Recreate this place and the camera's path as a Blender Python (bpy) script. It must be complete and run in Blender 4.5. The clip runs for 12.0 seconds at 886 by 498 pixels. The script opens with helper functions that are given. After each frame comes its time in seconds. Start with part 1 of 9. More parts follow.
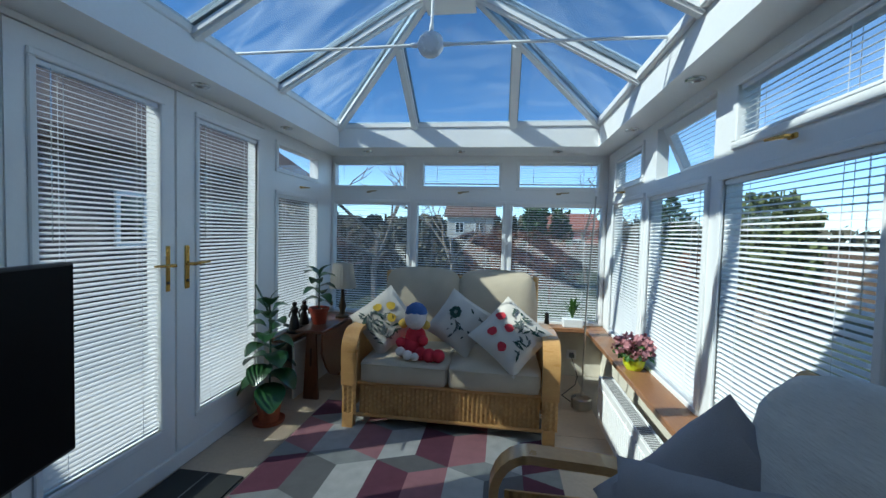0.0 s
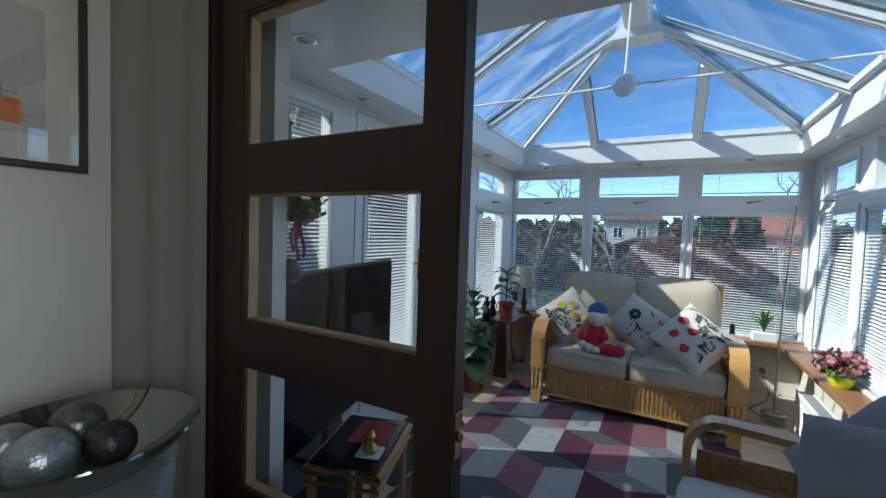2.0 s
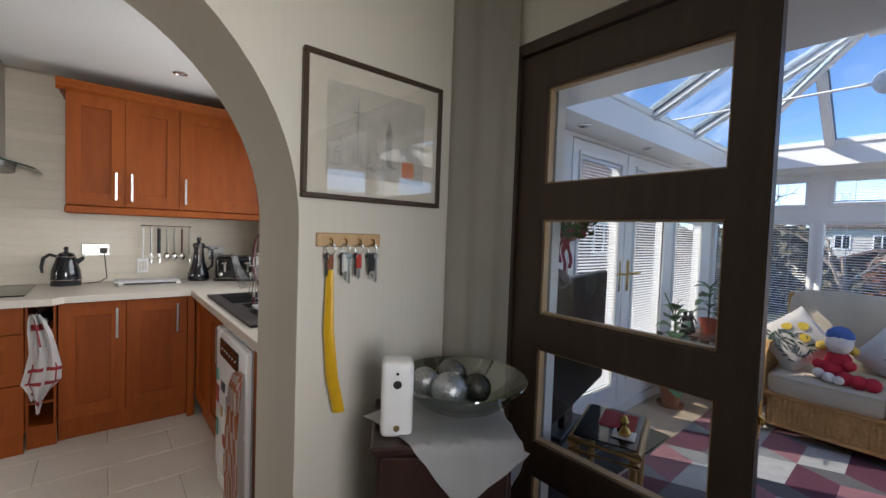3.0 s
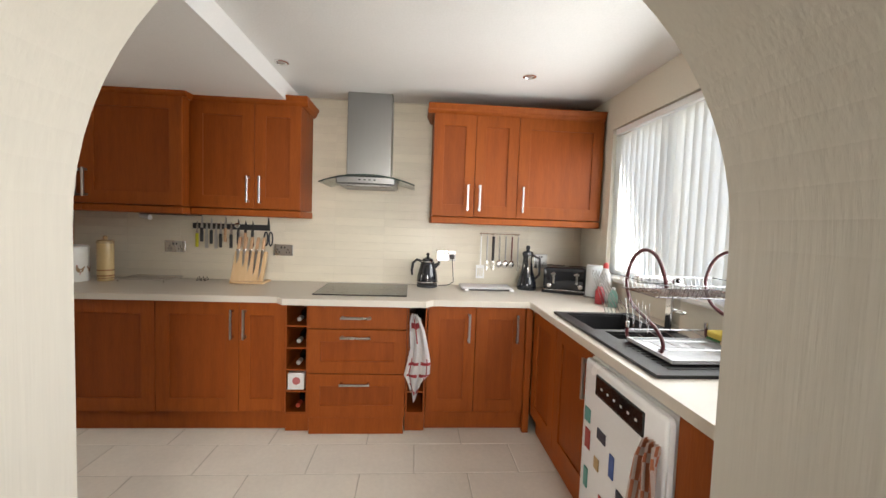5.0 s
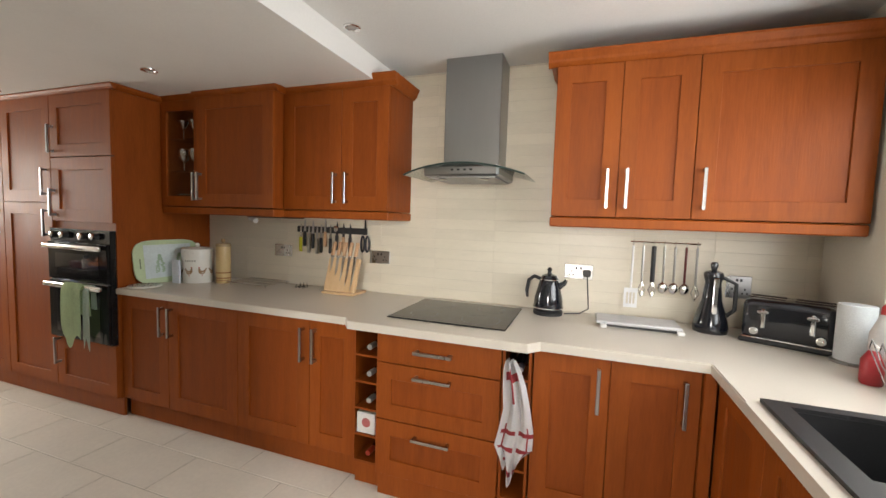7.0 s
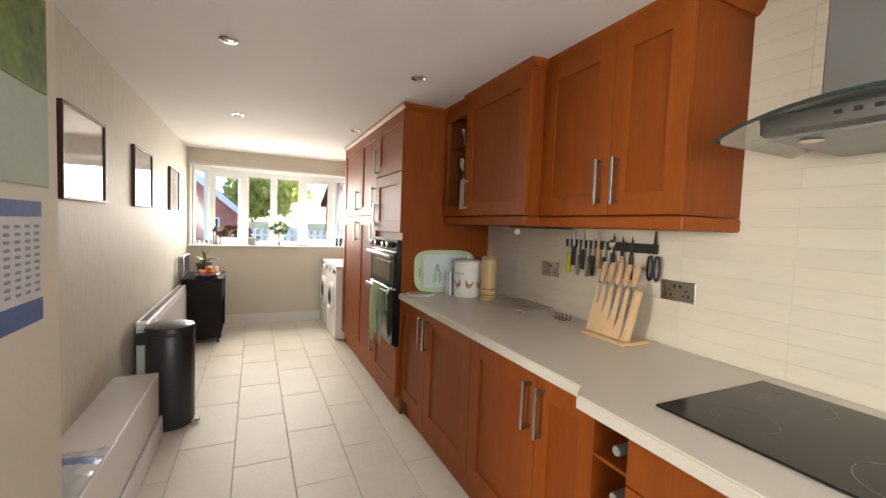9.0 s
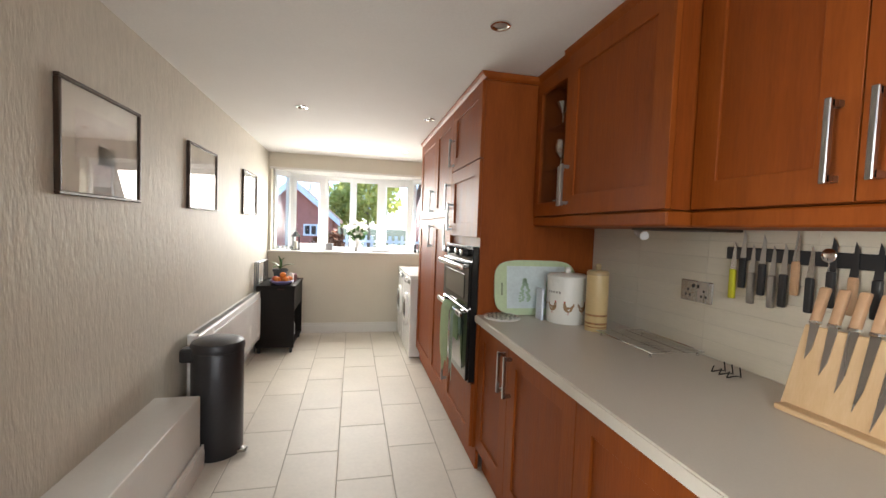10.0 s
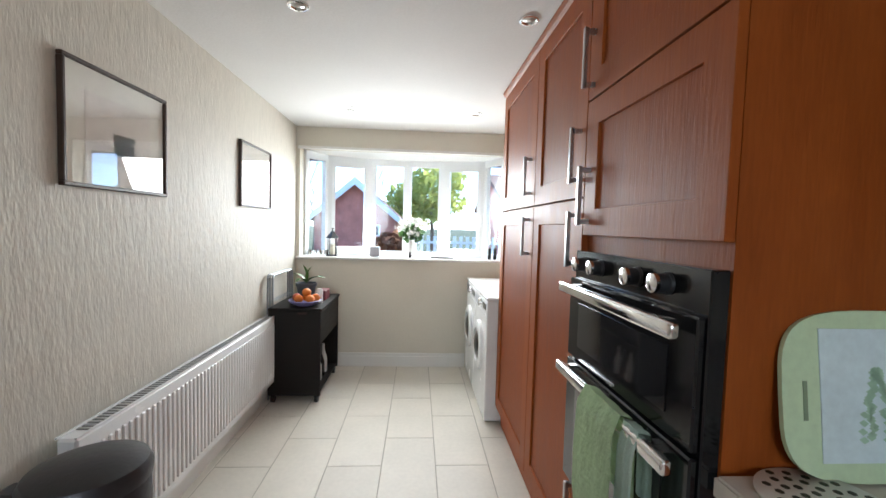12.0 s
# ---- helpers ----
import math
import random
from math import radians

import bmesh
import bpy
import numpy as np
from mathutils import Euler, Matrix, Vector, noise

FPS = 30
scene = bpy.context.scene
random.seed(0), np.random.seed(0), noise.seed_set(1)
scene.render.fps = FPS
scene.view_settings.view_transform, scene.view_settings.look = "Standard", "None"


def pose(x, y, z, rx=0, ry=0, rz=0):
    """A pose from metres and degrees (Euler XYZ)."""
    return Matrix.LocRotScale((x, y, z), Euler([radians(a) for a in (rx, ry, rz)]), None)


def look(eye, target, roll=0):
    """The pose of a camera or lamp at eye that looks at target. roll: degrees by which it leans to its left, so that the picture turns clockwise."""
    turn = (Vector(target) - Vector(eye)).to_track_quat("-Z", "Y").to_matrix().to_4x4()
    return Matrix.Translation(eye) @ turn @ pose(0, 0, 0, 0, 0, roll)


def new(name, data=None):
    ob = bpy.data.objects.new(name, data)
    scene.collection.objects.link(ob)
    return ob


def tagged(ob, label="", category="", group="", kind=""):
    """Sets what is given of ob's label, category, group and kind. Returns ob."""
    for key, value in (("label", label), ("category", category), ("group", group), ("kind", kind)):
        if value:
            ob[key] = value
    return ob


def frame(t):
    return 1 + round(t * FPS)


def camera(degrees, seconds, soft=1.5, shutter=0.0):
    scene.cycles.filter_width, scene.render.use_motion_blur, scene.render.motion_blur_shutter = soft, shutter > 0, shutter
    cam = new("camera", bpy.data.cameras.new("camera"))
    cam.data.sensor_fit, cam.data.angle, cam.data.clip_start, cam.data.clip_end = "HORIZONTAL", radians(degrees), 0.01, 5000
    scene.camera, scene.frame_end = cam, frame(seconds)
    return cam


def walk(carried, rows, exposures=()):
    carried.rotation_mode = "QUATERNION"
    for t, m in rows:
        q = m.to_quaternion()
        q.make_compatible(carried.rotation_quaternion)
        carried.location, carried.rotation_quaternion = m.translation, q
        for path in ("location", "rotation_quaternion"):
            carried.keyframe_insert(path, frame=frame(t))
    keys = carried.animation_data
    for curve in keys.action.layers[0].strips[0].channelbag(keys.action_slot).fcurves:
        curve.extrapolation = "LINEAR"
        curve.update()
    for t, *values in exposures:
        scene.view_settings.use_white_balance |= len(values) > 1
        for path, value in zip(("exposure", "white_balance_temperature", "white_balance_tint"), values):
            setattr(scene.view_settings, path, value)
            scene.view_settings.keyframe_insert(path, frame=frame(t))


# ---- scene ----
cam = camera(95.2, 12.0)
PATH = [
    (0, (0.425, 0.396, 1.31), (0.141, 2.374, 1.224), 1.5),
    (0.5, (0.408, 0.345, 1.314), (0.181, 2.33, 1.234), 1.5),
    (1, (0.365, 0.191, 1.323), (0.079, 2.169, 1.242), 1.6),
    (1.5, (0.317, -0.023, 1.324), (-0.303, 1.877, 1.237), 1.8),
    (2, (0.315, -0.235, 1.337), (-0.653, 1.513, 1.249), 1.9),
    (2.5, (0.28, -0.474, 1.346), (-0.996, 1.064, 1.268), 1.8),
    (2.9, (0.228, -0.686, 1.356), (-1.256, 0.653, 1.28), 2.0),
    (3.4, (0.149, -0.881, 1.36), (-1.559, 0.156, 1.281), 2.1),
    (3.7, (0.089, -0.963, 1.359), (-1.724, -0.122, 1.285), 2.1),
    (5.3, (-0.587, -1.058, 1.392), (-2.582, -0.973, 1.279), 2.0),
    (5.5, (-0.68, -1.043, 1.388), (-2.676, -0.97, 1.281), 2.0),
    (6, (-0.869, -0.986, 1.404), (-2.865, -0.963, 1.292), 1.9),
    (6.5, (-1.068, -0.857, 1.422), (-3.042, -1.146, 1.281), 1.8),
    (6.7, (-1.14, -0.798, 1.427), (-3.086, -1.235, 1.28), 1.8),
    (8.3, (-1.907, -0.7, 1.376), (-3.187, -2.234, 1.286), 2.3),
    (8.5, (-1.974, -0.746, 1.37), (-3.136, -2.372, 1.278), 2.3),
    (9, (-2.12, -0.964, 1.391), (-2.967, -2.772, 1.278), 2.2),
    (9.5, (-2.261, -1.227, 1.374), (-2.767, -3.159, 1.268), 2.1),
    (10, (-2.384, -1.538, 1.37), (-2.821, -3.487, 1.274), 2.1),
    (10.5, (-2.43, -1.89, 1.36), (-2.806, -3.852, 1.256), 1.9),
    (11, (-2.472, -2.25, 1.365), (-2.778, -4.224, 1.259), 2.0),
    (11.5, (-2.5, -2.627, 1.367), (-2.747, -4.61, 1.264), 2.0),
    (12, (-2.504, -2.999, 1.344), (-2.629, -4.992, 1.238), 1.6),
]
EXPOSURES = [(0, 0.88, 5750, -6), (1.5, 0.98, 5750, -6), (2.0, 1.1, 5900, -2), (2.5, 1.35, 6400, 6), (3.0, 1.6, 6600, 11), (3.4, 2.05, 6800, 13), (3.7, 2.2, 6900, 13), (5.3, 2.42, 7000, 10), (6.5, 2.42, 7000, 10), (8.3, 2.45, 7300, 11), (9.5, 2.6, 7000, 10), (12, 2.5, 5900, 5)]
walk(cam, [(t, look(eye, target, roll)) for t, eye, target, roll in PATH], EXPOSURES)

# ---- light ----
SUN = Vector((0.66, 0.34, -0.66)).normalized()
world = bpy.data.worlds.new("sky")
scene.world = world
world.use_nodes = True
_n = world.node_tree.nodes
_sky = _n.new("ShaderNodeTexSky")
_sky.sky_type, _sky.sun_disc = "NISHITA", False
_sky.sun_elevation = math.asin(-SUN.z)
_sky.sun_rotation = math.atan2(-SUN.x, -SUN.y)
_sky.altitude, _sky.air_density, _sky.dust_density, _sky.ozone_density = 2500.0, 0.75, 0.0, 2.0
world.node_tree.links.new(_sky.outputs[0], _n["Background"].inputs[0])
_n["Background"].inputs[1].default_value = 0.14
_sl = bpy.data.lights.new("sun", "SUN")
_sl.energy, _sl.angle, _sl.color = 2.8, radians(0.6), (1.0, 0.95, 0.87)
sun = new("sun", _sl)
sun.matrix_world = look((0, 0, 8), Vector((0, 0, 8)) + SUN)


def window_light(name, eye, target, w, h, watts, colour=(0.9, 0.95, 1.0), spread=150):
    d = bpy.data.lights.new(name, "AREA")
    d.shape, d.size, d.size_y, d.energy, d.color = "RECTANGLE", w, h, watts, colour
    d.spread = radians(spread)
    ob = new(name, d)
    ob.matrix_world = look(eye, target)
    return ob


window_light("sky_light_north_window", (-2.40, 0.345, 1.55), (-2.50, -1.0, 1.5), 1.7, 0.85, 5.6)
window_light("sky_light_behind_blind", (-2.40, 0.475, 1.60), (-2.40, -1.0, 1.6), 1.7, 0.95, 1.1)
window_light("sky_light_south_window", (-2.38, -7.28, 1.55), (-2.50, -5.0, 0.55), 1.5, 0.85, 10.6, (1.0, 0.97, 0.92), 150)
# lamp added in an unseen opening to brighten dining room and kitchen
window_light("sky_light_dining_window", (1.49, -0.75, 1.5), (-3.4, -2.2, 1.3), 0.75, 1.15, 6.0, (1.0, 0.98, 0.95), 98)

# ---- materials ----


def mat(name, rgb, rough=0.5, metal=0.0, var=0.12, scale=6.0, fine=60.0, bump=0.003, stretch=(1, 1, 1), rgb2=None, random_tint=0.0, coat=0.0, spec=0.5):
    """A surface with variation at two scales, on real-world coordinates."""
    m = bpy.data.materials.new(name)
    m.use_nodes = True
    nt = m.node_tree
    n, l = nt.nodes, nt.links
    p = n["Principled BSDF"]
    p.inputs["Roughness"].default_value, p.inputs["Metallic"].default_value = rough, metal
    p.inputs["Coat Weight"].default_value = coat
    p.inputs["Specular IOR Level"].default_value = spec
    geo = n.new("ShaderNodeNewGeometry")
    mp = n.new("ShaderNodeMapping")
    mp.inputs["Scale"].default_value = stretch
    l.new(geo.outputs["Position"], mp.inputs["Vector"])
    big, small = n.new("ShaderNodeTexNoise"), n.new("ShaderNodeTexNoise")
    big.inputs["Scale"].default_value, small.inputs["Scale"].default_value = scale, fine
    big.inputs["Detail"].default_value, small.inputs["Detail"].default_value = 4.0, 3.0
    l.new(mp.outputs[0], big.inputs["Vector"]), l.new(mp.outputs[0], small.inputs["Vector"])
    mix = n.new("ShaderNodeMix")
    mix.data_type = "FLOAT"
    mix.inputs[0].default_value = 0.4
    l.new(big.outputs[0], mix.inputs[2]), l.new(small.outputs[0], mix.inputs[3])
    ramp = n.new("ShaderNodeValToRGB")
    c = Vector(rgb)
    lo, hi = c * (1 - var), c * (1 + var)
    if rgb2:
        lo, hi = c, Vector(rgb2)
    ramp.color_ramp.elements[0].position, ramp.color_ramp.elements[1].position = 0.3, 0.7
    ramp.color_ramp.elements[0].color = (*[min(1, v) for v in lo], 1)
    ramp.color_ramp.elements[1].color = (*[min(1, v) for v in hi], 1)
    l.new(mix.outputs[0], ramp.inputs[0])
    out = ramp.outputs[0]
    if random_tint:
        info, hsv, rng = n.new("ShaderNodeObjectInfo"), n.new("ShaderNodeHueSaturation"), n.new("ShaderNodeMapRange")
        rng.inputs[3].default_value, rng.inputs[4].default_value = 1 - random_tint, 1 + random_tint
        l.new(info.outputs["Random"], rng.inputs[0]), l.new(rng.outputs[0], hsv.inputs["Value"]), l.new(out, hsv.inputs["Color"])
        out = hsv.outputs[0]
    l.new(out, p.inputs["Base Color"])
    if bump:
        b = n.new("ShaderNodeBump")
        b.inputs["Strength"].default_value, b.inputs["Distance"].default_value = 0.6, bump
        l.new(mix.outputs[0], b.inputs["Height"]), l.new(b.outputs[0], p.inputs["Normal"])
    rr = n.new("ShaderNodeMapRange")
    rr.inputs[3].default_value, rr.inputs[4].default_value = max(0.02, rough - 0.08), min(1, rough + 0.08)
    l.new(big.outputs[0], rr.inputs[0]), l.new(rr.outputs[0], p.inputs["Roughness"])
    return m


def glass_mat(name, tint=(1, 1, 1), gloss=0.07, rough=0.0):
    m = bpy.data.materials.new(name)
    m.use_nodes = True
    n, l = m.node_tree.nodes, m.node_tree.links
    t, g, mx = n.new("ShaderNodeBsdfTransparent"), n.new("ShaderNodeBsdfGlossy"), n.new("ShaderNodeMixShader")
    t.inputs[0].default_value = (*tint, 1)
    g.inputs["Roughness"].default_value = rough
    lw, pw, ad = n.new("ShaderNodeLayerWeight"), n.new("ShaderNodeMath"), n.new("ShaderNodeMath")
    lw.inputs[0].default_value = 0.5
    pw.operation, ad.operation = "POWER", "MULTIPLY_ADD"
    pw.inputs[1].default_value = 4.0
    ad.inputs[1].default_value, ad.inputs[2].default_value = 0.5, gloss * 0.6
    l.new(lw.outputs["Facing"], pw.inputs[0]), l.new(pw.outputs[0], ad.inputs[0]), l.new(ad.outputs[0], mx.inputs[0])
    l.new(t.outputs[0], mx.inputs[1]), l.new(g.outputs[0], mx.inputs[2]), l.new(mx.outputs[0], n["Material Output"].inputs[0])
    return m


def sheer_mat(name, rgb, through_part=0.5):
    m = bpy.data.materials.new(name)
    m.use_nodes = True
    n, l = m.node_tree.nodes, m.node_tree.links
    d, t, mx = n.new("ShaderNodeBsdfDiffuse"), n.new("ShaderNodeBsdfTranslucent"), n.new("ShaderNodeMixShader")
    tex = n.new("ShaderNodeTexNoise")
    tex.inputs["Scale"].default_value = 180.0
    ramp = n.new("ShaderNodeValToRGB")
    ramp.color_ramp.elements[0].color, ramp.color_ramp.elements[1].color = (*[c * 0.9 for c in rgb], 1), (*rgb, 1)
    l.new(tex.outputs[0], ramp.inputs[0])
    l.new(ramp.outputs[0], d.inputs[0]), l.new(ramp.outputs[0], t.inputs[0])
    mx.inputs[0].default_value = through_part
    l.new(d.outputs[0], mx.inputs[1]), l.new(t.outputs[0], mx.inputs[2]), l.new(mx.outputs[0], n["Material Output"].inputs[0])
    return m


def glow_mat(name, rgb, strength):
    m = bpy.data.materials.new(name)
    m.use_nodes = True
    n, l = m.node_tree.nodes, m.node_tree.links
    e = n.new("ShaderNodeEmission")
    e.inputs[0].default_value, e.inputs[1].default_value = (*rgb, 1), strength
    l.new(e.outputs[0], n["Material Output"].inputs[0])
    return m


M_PVC = mat("white_upvc", (0.80, 0.81, 0.82), 0.32, var=0.03, bump=0, scale=3)
M_PAINT = mat("white_ceiling_paint", (0.78, 0.77, 0.75), 0.8, var=0.04, bump=0.004, scale=2, fine=90)
M_CREAM = mat("cream_wall_paint", (0.66, 0.62, 0.53), 0.75, var=0.05, bump=0.004, scale=2, fine=80)
M_PAPER = mat("textured_cream_wallpaper", (0.60, 0.56, 0.48), 0.6, var=0.09, bump=0.007, scale=42, fine=120, stretch=(1, 1, 0.25))
M_DINING = mat("ribbed_cream_wallpaper", (0.60, 0.57, 0.50), 0.7, var=0.03, bump=0.003, scale=40, fine=110, stretch=(1, 1, 0.05))
M_SKIRT = mat("white_gloss_paint", (0.76, 0.75, 0.72), 0.35, var=0.03, bump=0.002)
M_CHERRY = mat("cherry_wood_veneer", (0.22, 0.046, 0.005), 0.5, rgb2=(0.31, 0.074, 0.009), bump=0.003, scale=5, fine=30, stretch=(4, 4, 0.5), random_tint=0.06, coat=0.0, spec=0.22)
M_CHERRY_P = mat("cherry_wood_panel", (0.20, 0.041, 0.0045), 0.5, rgb2=(0.28, 0.063, 0.008), bump=0.003, scale=6, fine=36, stretch=(4, 4, 0.4), random_tint=0.05, coat=0.0, spec=0.22)
# near-black brown that paints the shade inside bays and slots
M_RECESS_SHADE = mat("dark_recess_shade", (0.035, 0.014, 0.009), 0.7)
M_TOP = mat("pale_stone_laminate", (0.62, 0.57, 0.50), 0.32, var=0.045, scale=3, fine=140, bump=0)
M_STEEL = mat("brushed_steel", (0.46, 0.45, 0.44), 0.28, 1.0, var=0.02, bump=0, stretch=(2, 2, 0.3), scale=2, fine=20)
M_HOOD = mat("dull_hood_steel", (0.30, 0.30, 0.30), 0.3, 1.0, var=0.03, bump=0, stretch=(2, 2, 0.3), scale=2, fine=20)
M_CHROME = mat("chrome", (0.75, 0.75, 0.74), 0.1, 1.0, var=0.02, bump=0)
M_BRASS = mat("polished_brass", (0.62, 0.40, 0.12), 0.22, 1.0, var=0.06, bump=0.001)
M_BLACKGL = mat("black_gloss", (0.010, 0.010, 0.011), 0.09, var=0.1, bump=0, spec=0.35)
M_SCREEN = mat("black_screen", (0.004, 0.004, 0.005), 0.42, var=0.1, bump=0, spec=0.08)
M_BLACK = mat("black_plastic", (0.02, 0.02, 0.022), 0.4, var=0.15, bump=0)
M_GRANITE = mat("black_composite", (0.018, 0.018, 0.02), 0.5, var=0.3, fine=300, bump=0.001)
M_WHITE = mat("white_enamel", (0.80, 0.80, 0.80), 0.25, var=0.03, bump=0)
M_TILEW = mat("cream_wall_tile", (0.67, 0.61, 0.50), 0.38, var=0.05, scale=3, fine=25, bump=0.001, stretch=(1, 1, 6), random_tint=0.03, coat=0.05)
M_GROUT = mat("pale_grout", (0.58, 0.52, 0.43), 0.9, var=0.1)
M_TILEK = mat("pale_stone_floor_tile", (0.68, 0.64, 0.57), 0.5, var=0.08, scale=3.5, fine=40, bump=0.003, random_tint=0.04)
M_GROUTK = mat("grey_floor_grout", (0.40, 0.37, 0.32), 0.9, var=0.15)
M_TILEC = mat("sandy_floor_tile", (0.52, 0.42, 0.31), 0.35, var=0.12, scale=4, fine=45, bump=0.003, random_tint=0.05)
M_GLASS = glass_mat("window_glass")
M_ROOFGLASS = glass_mat("roof_glass", (0.74, 0.83, 0.90), 0.06)


def glare_film(m, amount):
    """Adds a thin streaky film to a clear glass: painted reflections together with dirt."""
    n, l = m.node_tree.nodes, m.node_tree.links
    out = n["Material Output"]
    clear = out.inputs[0].links[0].from_socket
    geo, mp, tex, rng = n.new("ShaderNodeNewGeometry"), n.new("ShaderNodeMapping"), n.new("ShaderNodeTexNoise"), n.new("ShaderNodeMapRange")
    mp.inputs["Scale"].default_value, mp.inputs["Rotation"].default_value = (0.8, 3.2, 1.2), (0, 0, radians(28))
    tex.inputs["Scale"].default_value, tex.inputs["Detail"].default_value, tex.inputs["Distortion"].default_value = 1.6, 5.0, 0.8
    rng.inputs[1].default_value, rng.inputs[2].default_value, rng.inputs[4].default_value = 0.45, 0.75, amount
    film, mix = n.new("ShaderNodeBsdfTranslucent"), n.new("ShaderNodeMixShader")
    film.inputs[0].default_value = (0.75, 0.78, 0.8, 1)
    l.new(geo.outputs["Position"], mp.inputs["Vector"]), l.new(mp.outputs[0], tex.inputs["Vector"]), l.new(tex.outputs[0], rng.inputs[0])
    l.new(rng.outputs[0], mix.inputs[0]), l.new(clear, mix.inputs[1]), l.new(film.outputs[0], mix.inputs[2]), l.new(mix.outputs[0], out.inputs[0])


# pale streaks stand for reflections as well as dirt on the roof
glare_film(M_ROOFGLASS, 0.16)
M_DOORGLASS = glass_mat("door_glass", (0.96, 0.97, 0.96), 0.06)
M_SLAT = mat("white_blind_slat", (0.78, 0.78, 0.79), 0.4, var=0.02, bump=0)
M_VANE = sheer_mat("white_blind_fabric", (0.90, 0.90, 0.87), 0.7)
M_DOORWOOD = mat("dark_stained_door", (0.035, 0.020, 0.013), 0.45, rgb2=(0.065, 0.038, 0.024), bump=0.004, scale=6, fine=60, stretch=(5, 5, 0.4))
M_OAK = mat("pale_oak", (0.42, 0.27, 0.14), 0.5, rgb2=(0.55, 0.37, 0.2), bump=0.003, scale=8, fine=50, stretch=(5, 5, 0.5))
M_SILLWOOD = mat("brown_window_board", (0.22, 0.10, 0.045), 0.35, rgb2=(0.32, 0.16, 0.075), bump=0.002, scale=8, fine=50, stretch=(5, 0.5, 5))
M_CANE = mat("honey_cane", (0.50, 0.28, 0.095), 0.4, rgb2=(0.68, 0.42, 0.17), bump=0.003, scale=12, fine=70, random_tint=0.1)
M_BENT = mat("bent_honey_wood", (0.50, 0.27, 0.09), 0.3, rgb2=(0.64, 0.38, 0.15), bump=0.001, scale=6, fine=50, stretch=(1, 1, 4), coat=0.3)
M_CUSHION = mat("beige_upholstery", (0.52, 0.45, 0.34), 0.9, var=0.1, scale=7, fine=400, bump=0.004)
M_GREY = mat("dark_grey_cushion", (0.36, 0.36, 0.39), 0.9, var=0.12, scale=9, fine=380, bump=0.004)
M_LGREY = mat("pale_grey_rib_upholstery", (0.68, 0.68, 0.66), 0.9, var=0.12, scale=9, fine=110, bump=0.012, stretch=(0.4, 0.4, 3))
M_DARKIRON = mat("bronze_figure", (0.02, 0.018, 0.017), 0.35, 0.6)
M_TERRA = mat("terracotta", (0.36, 0.10, 0.045), 0.7, var=0.2, scale=10)
M_SOIL = mat("potting_soil", (0.03, 0.02, 0.014), 1.0, var=0.4, fine=120, bump=0.02)
M_LEAF = mat("dark_rubber_plant_leaf", (0.03, 0.085, 0.028), 0.3, var=0.3, scale=9, bump=0.003, random_tint=0.25)
M_LEAF2 = mat("fresh_green_leaf", (0.07, 0.16, 0.035), 0.45, var=0.3, scale=20, bump=0.003, random_tint=0.25)
M_LAMP = glow_mat("lit_downlight", (1.0, 0.93, 0.82), 3.0)

# ---- shape helpers ----


def B():
    return bmesh.new()


def bx(bm, x0, x1, y0, y1, z0, z1, bevel=0.0, seg=1):
    """A box between two corners, its edges rounded by bevel."""
    x0, x1, y0, y1, z0, z1 = min(x0, x1), max(x0, x1), min(y0, y1), max(y0, y1), min(z0, z1), max(z0, z1)
    m = Matrix.LocRotScale(((x0 + x1) / 2, (y0 + y1) / 2, (z0 + z1) / 2), None, (x1 - x0, y1 - y0, z1 - z0))
    r = bmesh.ops.create_cube(bm, size=1.0, matrix=m)
    if bevel:
        es = list({e for v in r["verts"] for e in v.link_edges})
        bmesh.ops.bevel(bm, geom=es, offset=bevel, segments=seg, affect="EDGES", profile=0.5)
    return bm


def rod(bm, a, b, r0, r1=None, n=10):
    """A straight round bar from a to b."""
    a, b = Vector(a), Vector(b)
    r1 = r0 if r1 is None else r1
    d = b - a
    m = Matrix.Translation((a + b) / 2) @ d.to_track_quat("Z", "Y").to_matrix().to_4x4()
    bmesh.ops.create_cone(bm, cap_ends=True, segments=n, radius1=r0, radius2=r1, depth=d.length, matrix=m)
    return bm


def lathe(bm, prof, at=(0, 0, 0), n=24, cap=True):
    """Turns a profile of (radius, height) about the upright axis."""
    rings = []
    for r, z in prof:
        rings.append([bm.verts.new((at[0] + max(r, 1e-4) * math.cos(2 * math.pi * i / n), at[1] + max(r, 1e-4) * math.sin(2 * math.pi * i / n), at[2] + z)) for i in range(n)])
    for a, b in zip(rings, rings[1:]):
        for i in range(n):
            bm.faces.new((a[i], a[(i + 1) % n], b[(i + 1) % n], b[i]))
    if cap:
        bm.faces.new(rings[0][::-1]), bm.faces.new(rings[-1])
    return bm


